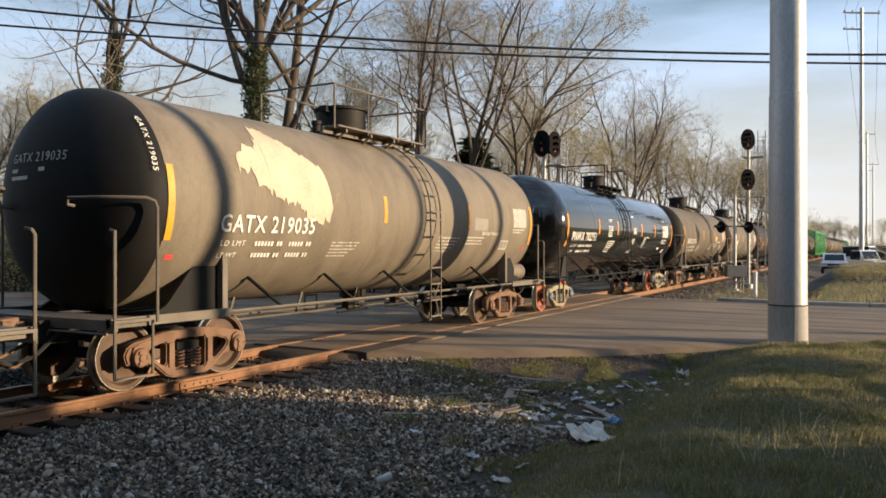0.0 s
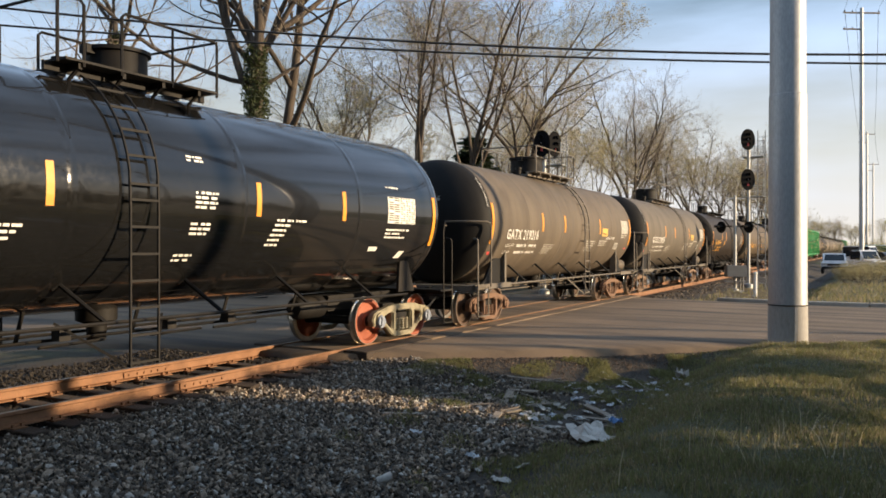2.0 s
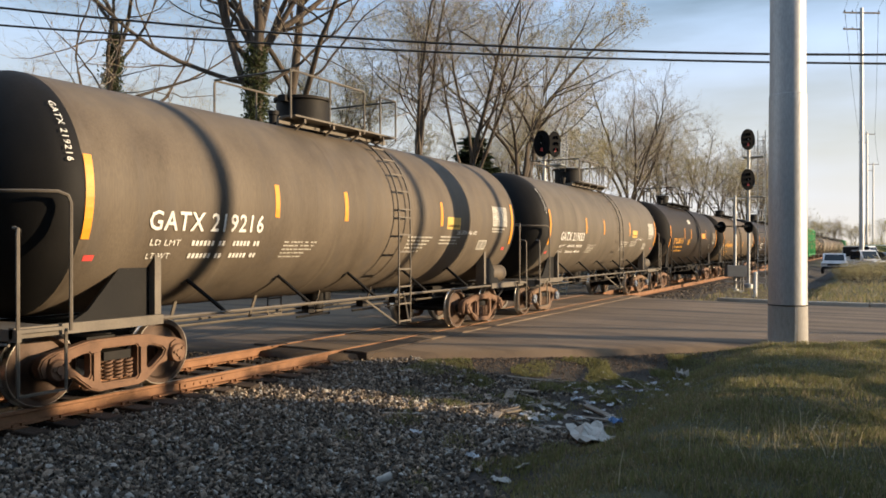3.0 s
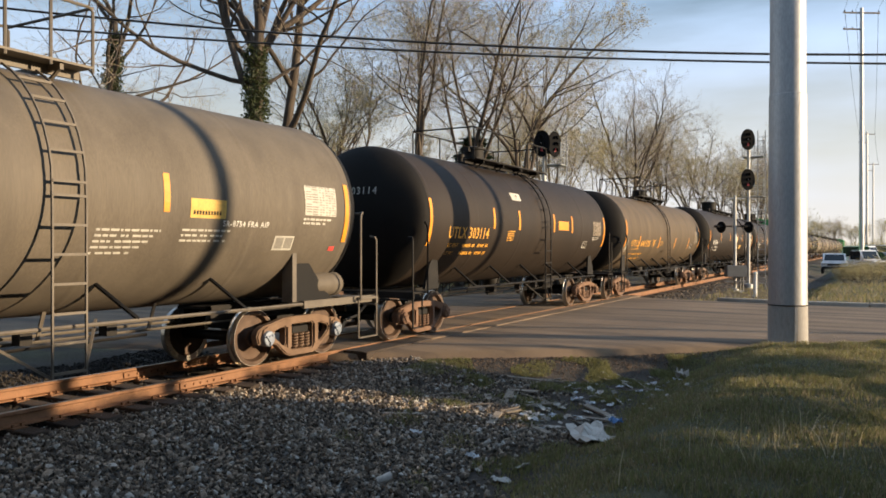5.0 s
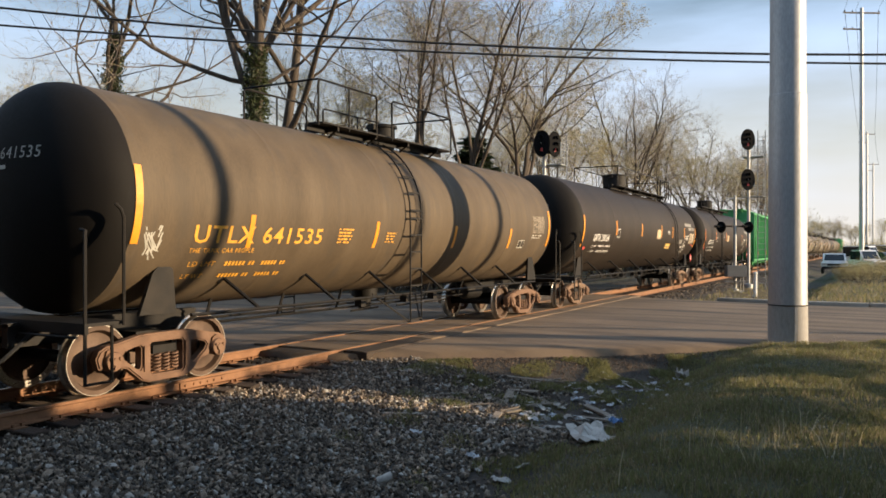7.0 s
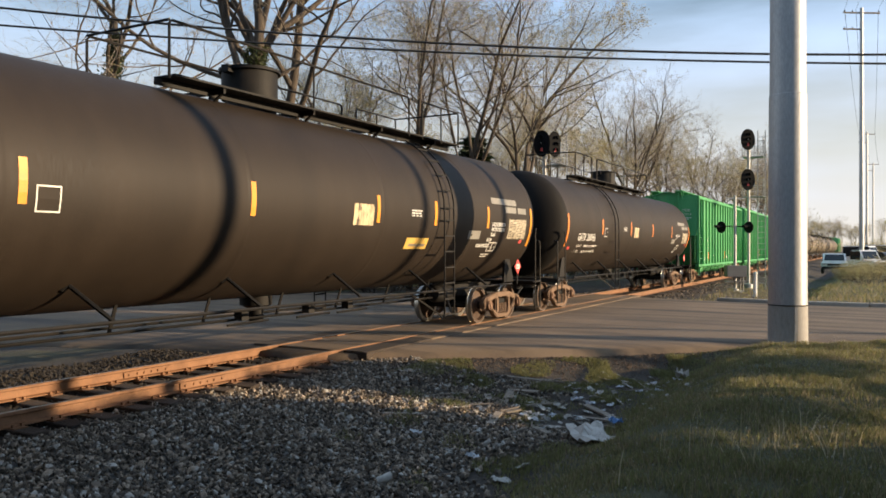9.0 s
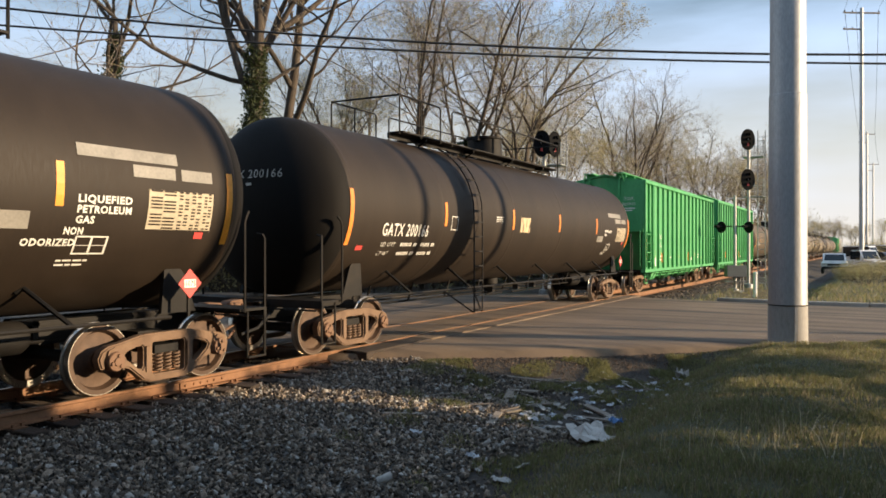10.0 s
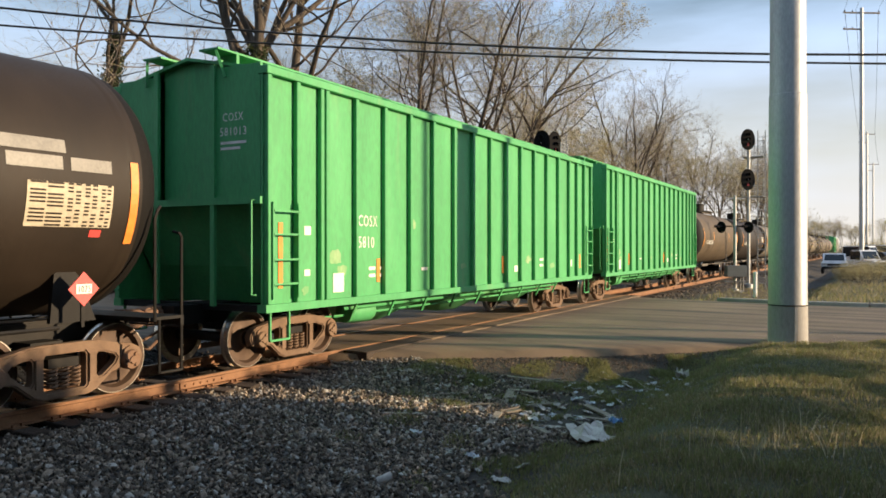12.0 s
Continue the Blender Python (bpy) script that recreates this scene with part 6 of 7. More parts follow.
def ground_place(thing, u, d, turn=0.0, scale=1.0, copy=True):
    p = place((u - 784) / F, 0, d)
    z = height(p.x, p.y) if d < 60 else -0.2
    m = Matrix.LocRotScale((p.x, p.y, z), Euler((0, 0, radians(turn))), (scale,) * 3)
    if copy:
        ob = copy_thing(thing, Matrix.LocRotScale((p.x, p.y, z), Euler((0, 0, radians(turn))), None))
        ob.scale = (scale,) * 3
        return ob
    thing.matrix_basis = m
    return thing


def build_trees():
    cup = ((14, 42), (26, 55), (30, 62), (25, 60))
    tall_cup = ((9, 29), (30, 52), (34, 62), (30, 65))
    big = make_tree(11, 19, 0.44, (3, 9, 6, 5), cup, ("bud", 0.7, 0.03, 0.06), ivy=10.0, label="large bare tree with ivy on its trunk", vase=(0.50, 0.75, 1.05), sway=0.02,
                    boughs=((8.6, -80, 0.1, 10.5, 0.11), (9.2, -50, -0.2, 11.0, 0.13), (9.6, -34, 0.2, 11.0, 0.13), (9.8, -12, -0.1, 11, 0.14), (9.7, 4, 0.15, 11, 0.14), (9.5, 17, -0.1, 11, 0.13), (9.3, 30, 0.2, 10, 0.12), (8.4, 58, 0.2, 7.0, 0.08)))
    ground_place(big, 455, 31, 0, 1.0, False)
    leaning = make_tree(12, 22, 0.27, (4, 7, 6, 5), VASE, ("bud", 0.7, 0.03, 0.06), lean=(0.075, -0.135), sway=0.03, label="tall bare tree with a leaning trunk")
    ground_place(leaning, 462, 34, 0, 1.0, False)
    slim = make_tree(13, 20, 0.20, (9, 6, 6, 5), VASE, ("bud", 0.7, 0.035, 0.06), ivy=11.5, sway=0.012, label="slender bare tree wrapped in ivy")
    ground_place(slim, 190, 34, 0, 1.0, False)
    fork = make_tree(14, 18, 0.30, (5, 12, 9, 7), tall_cup, ("bud", 1, 0.038, 0.08), label="forked spring tree with thin buds", vase=(0.36, 1.5, 1.9))
    ground_place(fork, 812, 44, 0, 1.0, False)
    round_top = make_tree(15, 17, 0.28, (5, 12, 9, 7), tall_cup, ("bud", 2, 0.04, 0.10), label="spring tree budding yellow green", vase=(0.34, 1.5, 1.9), lean=(0.10, -0.16))
    ground_place(round_top, 905, 48, 0, 1.22, False)
    small = make_tree(16, 11, 0.11, (4, 7, 7, 6), VASE, ("bud", 1, 0.042, 0.10), forks=2, label="small budding tree in the undergrowth")
    ground_place(small, 600, 44, 0, 1.15, False)
    dark = make_tree(17, 16, 0.28, (7, 12, 10, 7), tall_cup, ("bud", 0.3, 0.035, 0.07), label="dark bare tree behind the track", vase=(0.34, 1.5, 1.9))
    ground_place(dark, 1110, 70, 0, 1.12, False)
    rows = [(fork, 752, 41, 140, 1.05), (fork, 622, 46, 250, 0.85), (round_top, 1000, 60, 90, 0.95), (round_top, 850, 66, 300, 0.9), (fork, 340, 66, 220, 0.8),
            (small, 340, 52, 20, 0.95), (small, 120, 56, 210, 1.2), (small, 30, 60, 300, 1.25), (small, 560, 60, 10, 1.1), (fork, 90, 58, 70, 0.85),
            (round_top, 1190, 80, 60, 1.0), (fork, 1232, 88, 200, 0.9), (round_top, 1275, 96, 15, 0.95), (dark, 1322, 106, 70, 0.98),
            (fork, 1348, 114, 100, 0.98), (small, 1000, 56, 0, 1.0), (small, 1060, 62, 50, 1.0), (small, 1150, 72, 140, 1.05), (small, 1240, 80, 200, 1.05), (small, 900, 54, 250, 0.9),
            (small, 720, 58, 280, 1.0), (small, 1300, 86, 30, 1.1), (round_top, 1372, 125, 50, 1.0), (small, 220, 48, 0, 1.0), (dark, -40, 50, 40, 0.8), (dark, 60, 68, 100, 0.9), (dark, 140, 72, 220, 0.85), (dark, 290, 70, 310, 0.9),
            (round_top, 1450, 262, 0, 0.75), (dark, 1478, 255, 90, 0.75), (round_top, 1505, 300, 200, 0.7), (small, 1560, 150, 0, 0.7), (round_top, 1430, 280, 120, 0.7), (small, 1530, 320, 0, 1.1), (small, 1580, 250, 0, 1.1),
            (small, 1440, 250, 40, 1.0), (small, 1465, 240, 100, 0.95), (small, 1490, 262, 160, 1.0), (small, 1515, 270, 220, 0.9)]
    for t, u, d, turn, s in rows:
        ob = ground_place(t, u, d, turn, s)
        if u > 1400:
            tagged(ob, "distant budding tree beyond the rails")
    # trees on the near side, out of view: they shade the verge and are mirrored in the paint
    for k in range(13):
        x = -22 + k * 5.6
        ob = copy_thing(small, pose(x, -36 + 2 * math.sin(k * 1.7), -0.1, 0, 0, k * 67))
        ob.scale = (0.42,) * 3
        tagged(ob, "young budding tree on the near side", group="trees on the near side")
    # more trees added out of view, to keep sky light off the car ends
    for t, x, y, turn, s in ((round_top, -20, 26, 20, 1.0), (small, -10, 22, 60, 1.3), (round_top, -4, 30, 200, 0.9), (small, -28, 20, 20, 1.4), (round_top, -34, 14, 90, 1.0), (small, -26, 0, 70, 1.3), (round_top, -30, -6, 10, 0.9),
                             (small, -24, -12, 130, 1.1), (small, -17, -20, 40, 0.9), (round_top, -40, 4, 300, 1.1)):
        ob = copy_thing(t, pose(x, y, -0.1, 0, 0, turn))
        ob.scale = (s,) * 3
        tagged(ob, "unseen budding tree added beside the line to block sky light", group="trees along the line")
    # conifer
    rnd = random.Random(5)
    con = tagged(new("conifer"), "dark green conifer among bare trees", "conifer")
    p = place((838 - 784) / F, 0, 52)
    con.location, con.scale = (p.x, p.y, -0.2), (2.9, 2.9, 0.8)
    bm = bmesh.new()
    lathe(bm, [(0.2, 0), (0.03, 11.5), (0, 11.6)], "z", n=8)
    part("trunk", bm, M["bark"], con)
    tips = []
    for _ in range(2600):
        z = rnd.uniform(1.2, 11.8)
        rr = (12.0 - z) * 0.20 * math.sqrt(rnd.random()) * (0.8 + 0.3 * math.sin(z * 5))
        t = rnd.uniform(0, 6.28)
        tips.append((Vector((rr * math.cos(t), rr * math.sin(t), z - 0.2 * rr)), None))
    v, f = leaf_cloud(rnd, tips, 3, 0.16, 0.08)
    put("crown", np_mesh("crown", [tuple(q) for q in v], f, M["needle"]), con)
    # tall copies added out of view, blocking sky light from the leading car ends
    for k, (x, y) in enumerate(((-13, 17), (-17, 14.5), (-21, 17), (-15, 3.5), (-18, -1), (-16, -6), (-14, -11), (-22, 4), (-23, -8))):
        ob = copy_thing(con, pose(x, y, -0.2, 0, 0, k * 50))
        ob.scale = (2.2, 2.2, 1.5)
    # second unseen set, added to deepen the shade on the car ends
    for k, (x, y) in enumerate(((-9, 15.5), (-10, 19), (-6, 21), (-26, 14.5), (-29, 1), (-27, -5), (-20, -15), (-12, 0.5), (-12, -4), (-11, -15), (-27, 18), (-33, 4.5), (-33, 13.5))):
        ob = copy_thing(con, pose(x, y, -0.2, 0, 0, k * 35))
        ob.scale = (2.0, 2.0, 1.4 + 0.2 * math.sin(k * 2.0))
    # copies added behind the camera to cut sky fill on the shaded ballast
    for k, (x, y) in enumerate(((-9, -12), (-4.5, -12.5), (0, -12), (3, -13), (-7, -19), (-2, -19.5), (3, -19), (7, -20))):
        ob = copy_thing(con, pose(x, y, -0.2, 0, 0, k * 41))
        ob.scale = (2.0, 2.0, 1.35 + 0.15 * math.sin(k * 2.7))
    # far unseen row, added to block low sky and darken the gloss reflection
    for k in range(30):
        ob = copy_thing(con, pose(-50 + k * 4.6, -60 - 3 * math.sin(k * 2.3), -0.2, 0, 0, k * 50))
        ob.scale = (1.5, 1.5, 0.70 + 0.07 * math.sin(k * 1.9))


def build_bushes():
    """Low undergrowth behind the track, added unseen shade hedge on the near side, far scrub."""
    rnd = random.Random(21)
    w = Wood()
    bush = tagged(new("bush"), "tangled budding bush in the undergrowth", "bush", group="undergrowth")
    for k in range(26):
        a = rnd.uniform(0, 6.28)
        w.grow(rnd, Vector((0.4 * math.cos(a), 0.4 * math.sin(a), -0.1)), Vector((math.cos(a) * 0.6, math.sin(a) * 0.6, 1)), rnd.uniform(1.6, 2.8), 0.025, 2, 4, VASE, (0, 0, 4, 4))
    me = np_mesh("stems", [tuple(q) for q in w.v], w.f, [M["bark"], M["twig"]])
    put("stem", me, bush)
    v, f = leaf_cloud(rnd, w.tips, 3, 0.042, 0.16)
    put("crown", np_mesh("crown", [tuple(q) for q in v], f, M["bud"]), bush)
    ground_place(bush, 20, 38, 0, 1.2, False)
    for k in range(100):
        u = rnd.uniform(-60, 1370)
        near = 36 if u < 700 else 36 + (u - 700) * 0.075
        ground_place(bush, u, near + rnd.uniform(0, 22), rnd.uniform(0, 360), rnd.uniform(1.1, 2.2))
    # far scrub beside the line and on the bank beyond the road
    for k in range(26):
        u = rnd.uniform(1490, 1640)
        ob = ground_place(bush, u, rnd.uniform(44, 56) if k % 2 else rnd.uniform(95, 190), rnd.uniform(0, 360), rnd.uniform(0.35, 0.6) if k % 2 else rnd.uniform(0.8, 1.6))
        tagged(ob, "low green scrub on the bank beyond the road", group="scrub beyond the road")
    # hedge, added out of view to cast shade on verge and ballast
    tips = []
    for _ in range(5200):
        a, b, c = rnd.gauss(0, 0.32), rnd.gauss(0, 0.32), rnd.gauss(0.5, 0.26)
        tips.append((Vector((a, b, max(0.02, min(1.0, c)))), None))
    v, f = leaf_cloud(rnd, tips, 2, 0.05, 0.05)
    hedge = tagged(new("hedge_bush"), "dense green bush added out of view to shade the verge", "bush", group="near hedge")
    put("crown", np_mesh("crown", [tuple(q) for q in v], f, M["ivy"]), hedge)
    bm = bmesh.new()
    for k in range(7):
        a = k * 0.9
        tube(bm, [(0, 0, -0.1), (0.1 * math.cos(a), 0.1 * math.sin(a), 0.4), (0.3 * math.cos(a), 0.3 * math.sin(a), 0.85)], 0.02, 5)
    part("stem", bm, M["bark"], hedge)
    # taller shrubs with clear stems, added unseen: shade above, sun passing below
    tips = []
    for _ in range(5200):
        a, b, c = rnd.gauss(0, 0.32), rnd.gauss(0, 0.32), rnd.gauss(0.75, 0.14)
        tips.append((Vector((a, b, max(0.42, min(1.0, c)))), None))
    v, f = leaf_cloud(rnd, tips, 2, 0.05, 0.05)
    shrub = tagged(new("shrub"), "leafy shrub on bare stems added out of view to cast shade", "shrub", group="near hedge")
    put("crown", np_mesh("crown", [tuple(q) for q in v], f, M["ivy"]), shrub)
    bm = bmesh.new()
    for k in range(5):
        a = k * 1.26
        tube(bm, [(0, 0, -0.1), (0.08 * math.cos(a), 0.08 * math.sin(a), 0.4), (0.3 * math.cos(a), 0.3 * math.sin(a), 0.85)], 0.025, 5)
    part("stem", bm, M["bark"], shrub)
    # heights along the added hedge set where the ground is sunlit or shaded
    spots = [(x, -3.2 + 0.15 * math.sin(x * 3), 2.65 + 0.15 * math.sin(x * 2.1)) for x in np.arange(2.5, 10.2, 0.4)]
    spots += [(x, -3.2 + 0.1 * math.sin(x * 7), 2.12 + 0.06 * math.sin(x * 5)) for x in np.arange(10.45, 11.7, 0.3)]
    spots += [(x, -3.2 + 0.1 * math.sin(x * 7), 0.62 + 0.08 * math.sin(x * 6)) for x in np.arange(12.0, 13.4, 0.3)]
    spots += [(x, -3.2 + 0.1 * math.sin(x * 7), 2.05 + 0.12 * math.sin(x * 5)) for x in np.arange(13.75, 15.7, 0.3)]
    for k, (x, y, h) in enumerate(spots):
        z = height(x, y)
        s = (0.5, 0.6, h - z)
        tall = 9.2 < x < 11.9 or x > 13.5
        kind, first = (shrub, 17) if tall else (hedge, 0)
        ob = kind if k == first else copy_thing(kind, pose(x, y, z, 0, 0, k * 77))
        if k == first:
            ob.matrix_basis = pose(x, y, z)
        ob.scale = s


build_trees()
build_bushes()


# ---- ballast, grass, litter ----
ICO_V = [(0, 0, 1), (0.894, 0, 0.447), (0.276, 0.851, 0.447), (-0.724, 0.526, 0.447), (-0.724, -0.526, 0.447), (0.276, -0.851, 0.447),
         (0.724, 0.526, -0.447), (-0.276, 0.851, -0.447), (-0.894, 0, -0.447), (-0.276, -0.851, -0.447), (0.724, -0.526, -0.447), (0, 0, -1)]
ICO_F = [(0, 1, 2), (0, 2, 3), (0, 3, 4), (0, 4, 5), (0, 5, 1), (1, 6, 2), (2, 7, 3), (3, 8, 4), (4, 9, 5), (5, 10, 1), (6, 7, 2), (7, 8, 3), (8, 9, 4), (9, 10, 5), (10, 6, 1),
         (11, 7, 6), (11, 8, 7), (11, 9, 8), (11, 10, 9), (11, 6, 10)]


def stones(name, spots, sizes, mat, seed, label):
    rng = np.random.default_rng(seed)
    base = np.array(ICO_V)
    n = len(spots)
    v = np.repeat(base[None], n, 0) * (1 + rng.uniform(-0.5, 0.35, (n, 12, 1)))
    v *= rng.uniform(0.6, 1.25, (n, 1, 3)) * np.array([1.0, 1.0, 0.75])
    ax = rng.normal(size=(n, 4))
    ax /= np.linalg.norm(ax, axis=1, keepdims=True)
    a, b, c, d = ax.T
    rot = np.stack([np.stack([1 - 2 * (c * c + d * d), 2 * (b * c - a * d), 2 * (b * d + a * c)], -1), np.stack([2 * (b * c + a * d), 1 - 2 * (b * b + d * d), 2 * (c * d - a * b)], -1),
                    np.stack([2 * (b * d - a * c), 2 * (c * d + a * b), 1 - 2 * (b * b + c * c)], -1)], -2)
    v = np.einsum("nij,nkj->nki", rot, v) * np.array(sizes)[:, None, None] + np.array(spots)[:, None, :]
    f = (np.array(ICO_F)[None] + 12 * np.arange(n)[:, None, None]).reshape(-1, 3)
    me = np_mesh(name, v.reshape(-1, 3).tolist(), f.tolist(), mat)
    return tagged(put(name, me), label, "ballast", kind="stuff")


def on_track(x, y):
    return abs(abs(y - TRACK_Y) - GAUGE / 2) < 0.10


def build_ballast():
    rnd = random.Random(31)
    spots, sizes, pale, psz, oily, osz = [], [], [], [], [], []
    for _ in range(88000):
        x = rnd.uniform(1.5, 12.4)
        y = rnd.uniform(2.9, 12.4)
        if y > 8.4 and rnd.random() < 0.35:
            continue
        if x * 0.483 - y * 0.8755 < -0.62 * (x * 0.8755 + y * 0.483):
            continue
        edge = 3.3 + 0.9 * noise.noise((x * 0.6, 2, 0)) + (0.9 if x > 9.5 else 0)
        if rnd.random() > step(edge - 0.5, edge + 0.8, y) * (0.4 if x > 9.6 and y < 6.6 else 1):
            continue
        if on_track(x, y) or x > edge_x(NEAR, y) - 0.15:
            continue
        s = rnd.uniform(0.012, 0.030) * (1.5 if rnd.random() < 0.12 else 1)
        z = height(x, y) + s * 0.35 + rnd.uniform(0, 0.03)
        if 8.1 < y < 10.8:
            z = min(z, -0.175 + rnd.uniform(-0.02, 0.01)) if abs(y - TRACK_Y) < 1.3 else z
        # stones from the near rail onward get the oily colour with painted shade
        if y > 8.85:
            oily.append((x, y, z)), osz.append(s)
        elif rnd.random() < 0.075:
            pale.append((x, y, z + 0.006)), psz.append(s * 1.1)
        else:
            spots.append((x, y, z)), sizes.append(s)
    clods, csz = [], []
    for _ in range(4500):
        y = rnd.uniform(1.9, 8.2)
        x = edge_x(NEAR, y) - 0.05 - abs(rnd.gauss(0, 0.9))
        if x > 8.5:
            clods.append((x, y, height(x, y) + 0.005)), csz.append(rnd.uniform(0.006, 0.022))
    stones("soil_clods", clods, csz, M["dirt"], 5, "dark soil clods and chips by the road")
    stones("ballast_stones", spots, sizes, M["stone"], 1, "dark crushed stone ballast beside the rails")
    stones("oily_ballast_stones", oily, osz, M["oily_shaded_stone"], 6, "oil-stained ballast between the rails, darkened for the train's shade")
    stones("pale_ballast_stones", pale, psz, M["pale_stone"], 2, "pale stones strewn in the ballast")
    spots = [(rnd.uniform(31.5, 75), TRACK_Y + rnd.choice((-1, 1)) * rnd.uniform(0.9, 2.6), -0.24) for _ in range(2500)]
    stones("far_ballast_stones", spots, [rnd.uniform(0.03, 0.06) for _ in spots], M["stone"], 3, "crushed stone ballast beyond the crossing")


def blades(name, spots, mat, seed, lo, hi, width, label, category="grass"):
    rnd = random.Random(seed)
    v, f = [], []
    for x, y, z in spots:
        h = rnd.uniform(lo, hi) * (0.55 + 1.6 * max(0.0, 0.3 + noise.noise((x * 1.9, y * 1.9, 3.3))))
        t = rnd.uniform(0, 6.28)
        dx, dy = math.cos(t) * width, math.sin(t) * width
        lx, ly = rnd.gauss(0, 0.35) * h, rnd.gauss(0, 0.35) * h
        i = len(v)
        v += [(x - dx, y - dy, z - 0.01), (x + dx, y + dy, z - 0.01), (x + lx * 0.4 + dx * 0.7, y + ly * 0.4 + dy * 0.7, z + h * 0.6), (x + lx * 0.4 - dx * 0.7, y + ly * 0.4 - dy * 0.7, z + h * 0.6), (x + lx, y + ly, z + h)]
        f += [(i, i + 1, i + 2, i + 3), (i + 3, i + 2, i + 4)]
    return tagged(put(name, np_mesh(name, v, f, mat)), label, category, kind="stuff")


STALKS = ((7.82, 1.04, 2), (8.09, 1.08, 1), (7.91, 0.75, 12), (8.09, 0.85, 7), (8.31, 0.68, 6), (6.23, 0.87, 1), (7.0, 1.59, 1), (8.79, 1.63, 3), (7.67, 0.96, 5), (7.37, 1.12, 4), (8.68, 0.5, 5), (8.34, 0.19, 6), (7.58, 0.35, 5), (7.02, 1.37, 3), (5.99, 1.66, 2), (7.13, 0.81, 6), (7.36, 0.04, 5), (17.06, 0.58, 6), (14.22, 0.99, 4))


def build_grass():
    rnd = random.Random(41)
    spots, dry = [], []
    n = 0
    while n < 230000:
        x, y = rnd.uniform(3.0, 18.5), rnd.uniform(-1.4, 4.2)
        n += 1
        if y < -0.06 * x or x > edge_x(NEAR, y) - 0.1:
            continue
        d = noise.noise((x * 0.8, y * 0.8, 9)) + 0.5 * noise.noise((x * 3, y * 3, 2))
        dens = step(3.4, 2.4, y + 0.5 * noise.noise((x * 0.7, 4, 1))) * (0.62 + 0.9 * d)
        if rnd.random() < dens:
            (dry if rnd.random() < 0.4 + 0.5 * max(0, noise.noise((x * 1.3, y * 1.3, 17))) else spots).append((x, y, height(x, y)))
    for _ in range(34000):          # tufts by the road's edge and in the ditch
        y = rnd.uniform(2.6, 7.2)
        x = edge_x(NEAR, y) - 0.25 - abs(rnd.gauss(0, 1.9))
        if noise.noise((x * 1.1, y * 1.1, 5)) > 0.04:
            spots.append((x, y, height(x, y)))
    for _ in range(26000):          # clumps on the ditch floor
        x, y = rnd.uniform(6.5, 14.0), rnd.uniform(2.8, 5.6)
        if x < edge_x(NEAR, y) - 0.3 and noise.noise((x * 1.4, y * 1.4, 21)) > 0.16:
            spots.append((x, y, height(x, y)))
    blades("grass_blades", spots, M["grass"], 1, 0.02, 0.075, 0.0055, "short green spring grass on the bank")
    blades("dry_blades", dry, M["dry_grass"], 2, 0.02, 0.065, 0.0045, "dry straw among the grass")
    chips = []
    for _ in range(1300):
        x, y = rnd.uniform(4, 16), rnd.uniform(-0.3, 2.6)
        chips.append((x, y, height(x, y) + 0.03))
    stones("pale_chips", chips, [rnd.uniform(0.004, 0.010) for _ in chips], M["pale_stone"], 9, "pale chips and seed heads in the grass")
    far = []
    for _ in range(9000):
        x, y = rnd.uniform(30.5, 52), rnd.uniform(-3, 6.5)
        if x > edge_x(FAR, y) + 0.3:
            far.append((x, y, height(x, y)))
    blades("far_grass_blades", far[::2], M["grass"], 3, 0.04, 0.18, 0.014, "rough grass beyond the road")
    blades("far_dry_blades", far[1::2], M["dry_grass"], 6, 0.04, 0.17, 0.012, "dry straw in the grass beyond the road")
    rnd = random.Random(8)
    stalks = []
    for x0, y0, n in STALKS:
        stalks += [(x0 + rnd.gauss(0, 0.11), y0 + rnd.gauss(0, 0.11), height(x0, y0)) for _ in range(n)]
    blades("dry_stalks", stalks, M["straw"], 4, 0.12, 0.34, 0.0045, "dry upright weed stalks on the bank", "weeds")


def crumple(seed, w, h, amp, mat):
    rnd = random.Random(seed)
    n = 7
    v, f = [], []
    for j in range(n):
        for i in range(n):
            x, y = (i / (n - 1) - 0.5) * w, (j / (n - 1) - 0.5) * h
            x += rnd.uniform(-0.06, 0.06) * w
            y += rnd.uniform(-0.06, 0.06) * h
            v.append((x, y, 0.012 + amp * abs(noise.noise((x * 9 / w, y * 9 / h, seed))) + amp * 0.3 * rnd.random()))
    for j in range(n - 1):
        for i in range(n - 1):
            q = j * n + i
            f.append((q, q + 1, q + n + 1, q + n))
    base = len(v)
    v += [(x, y, z - 0.006) for x, y, z in v]
    f += [tuple(base + k for k in q[::-1]) for q in f]
    return np_mesh("scrap", v, f, M[mat])


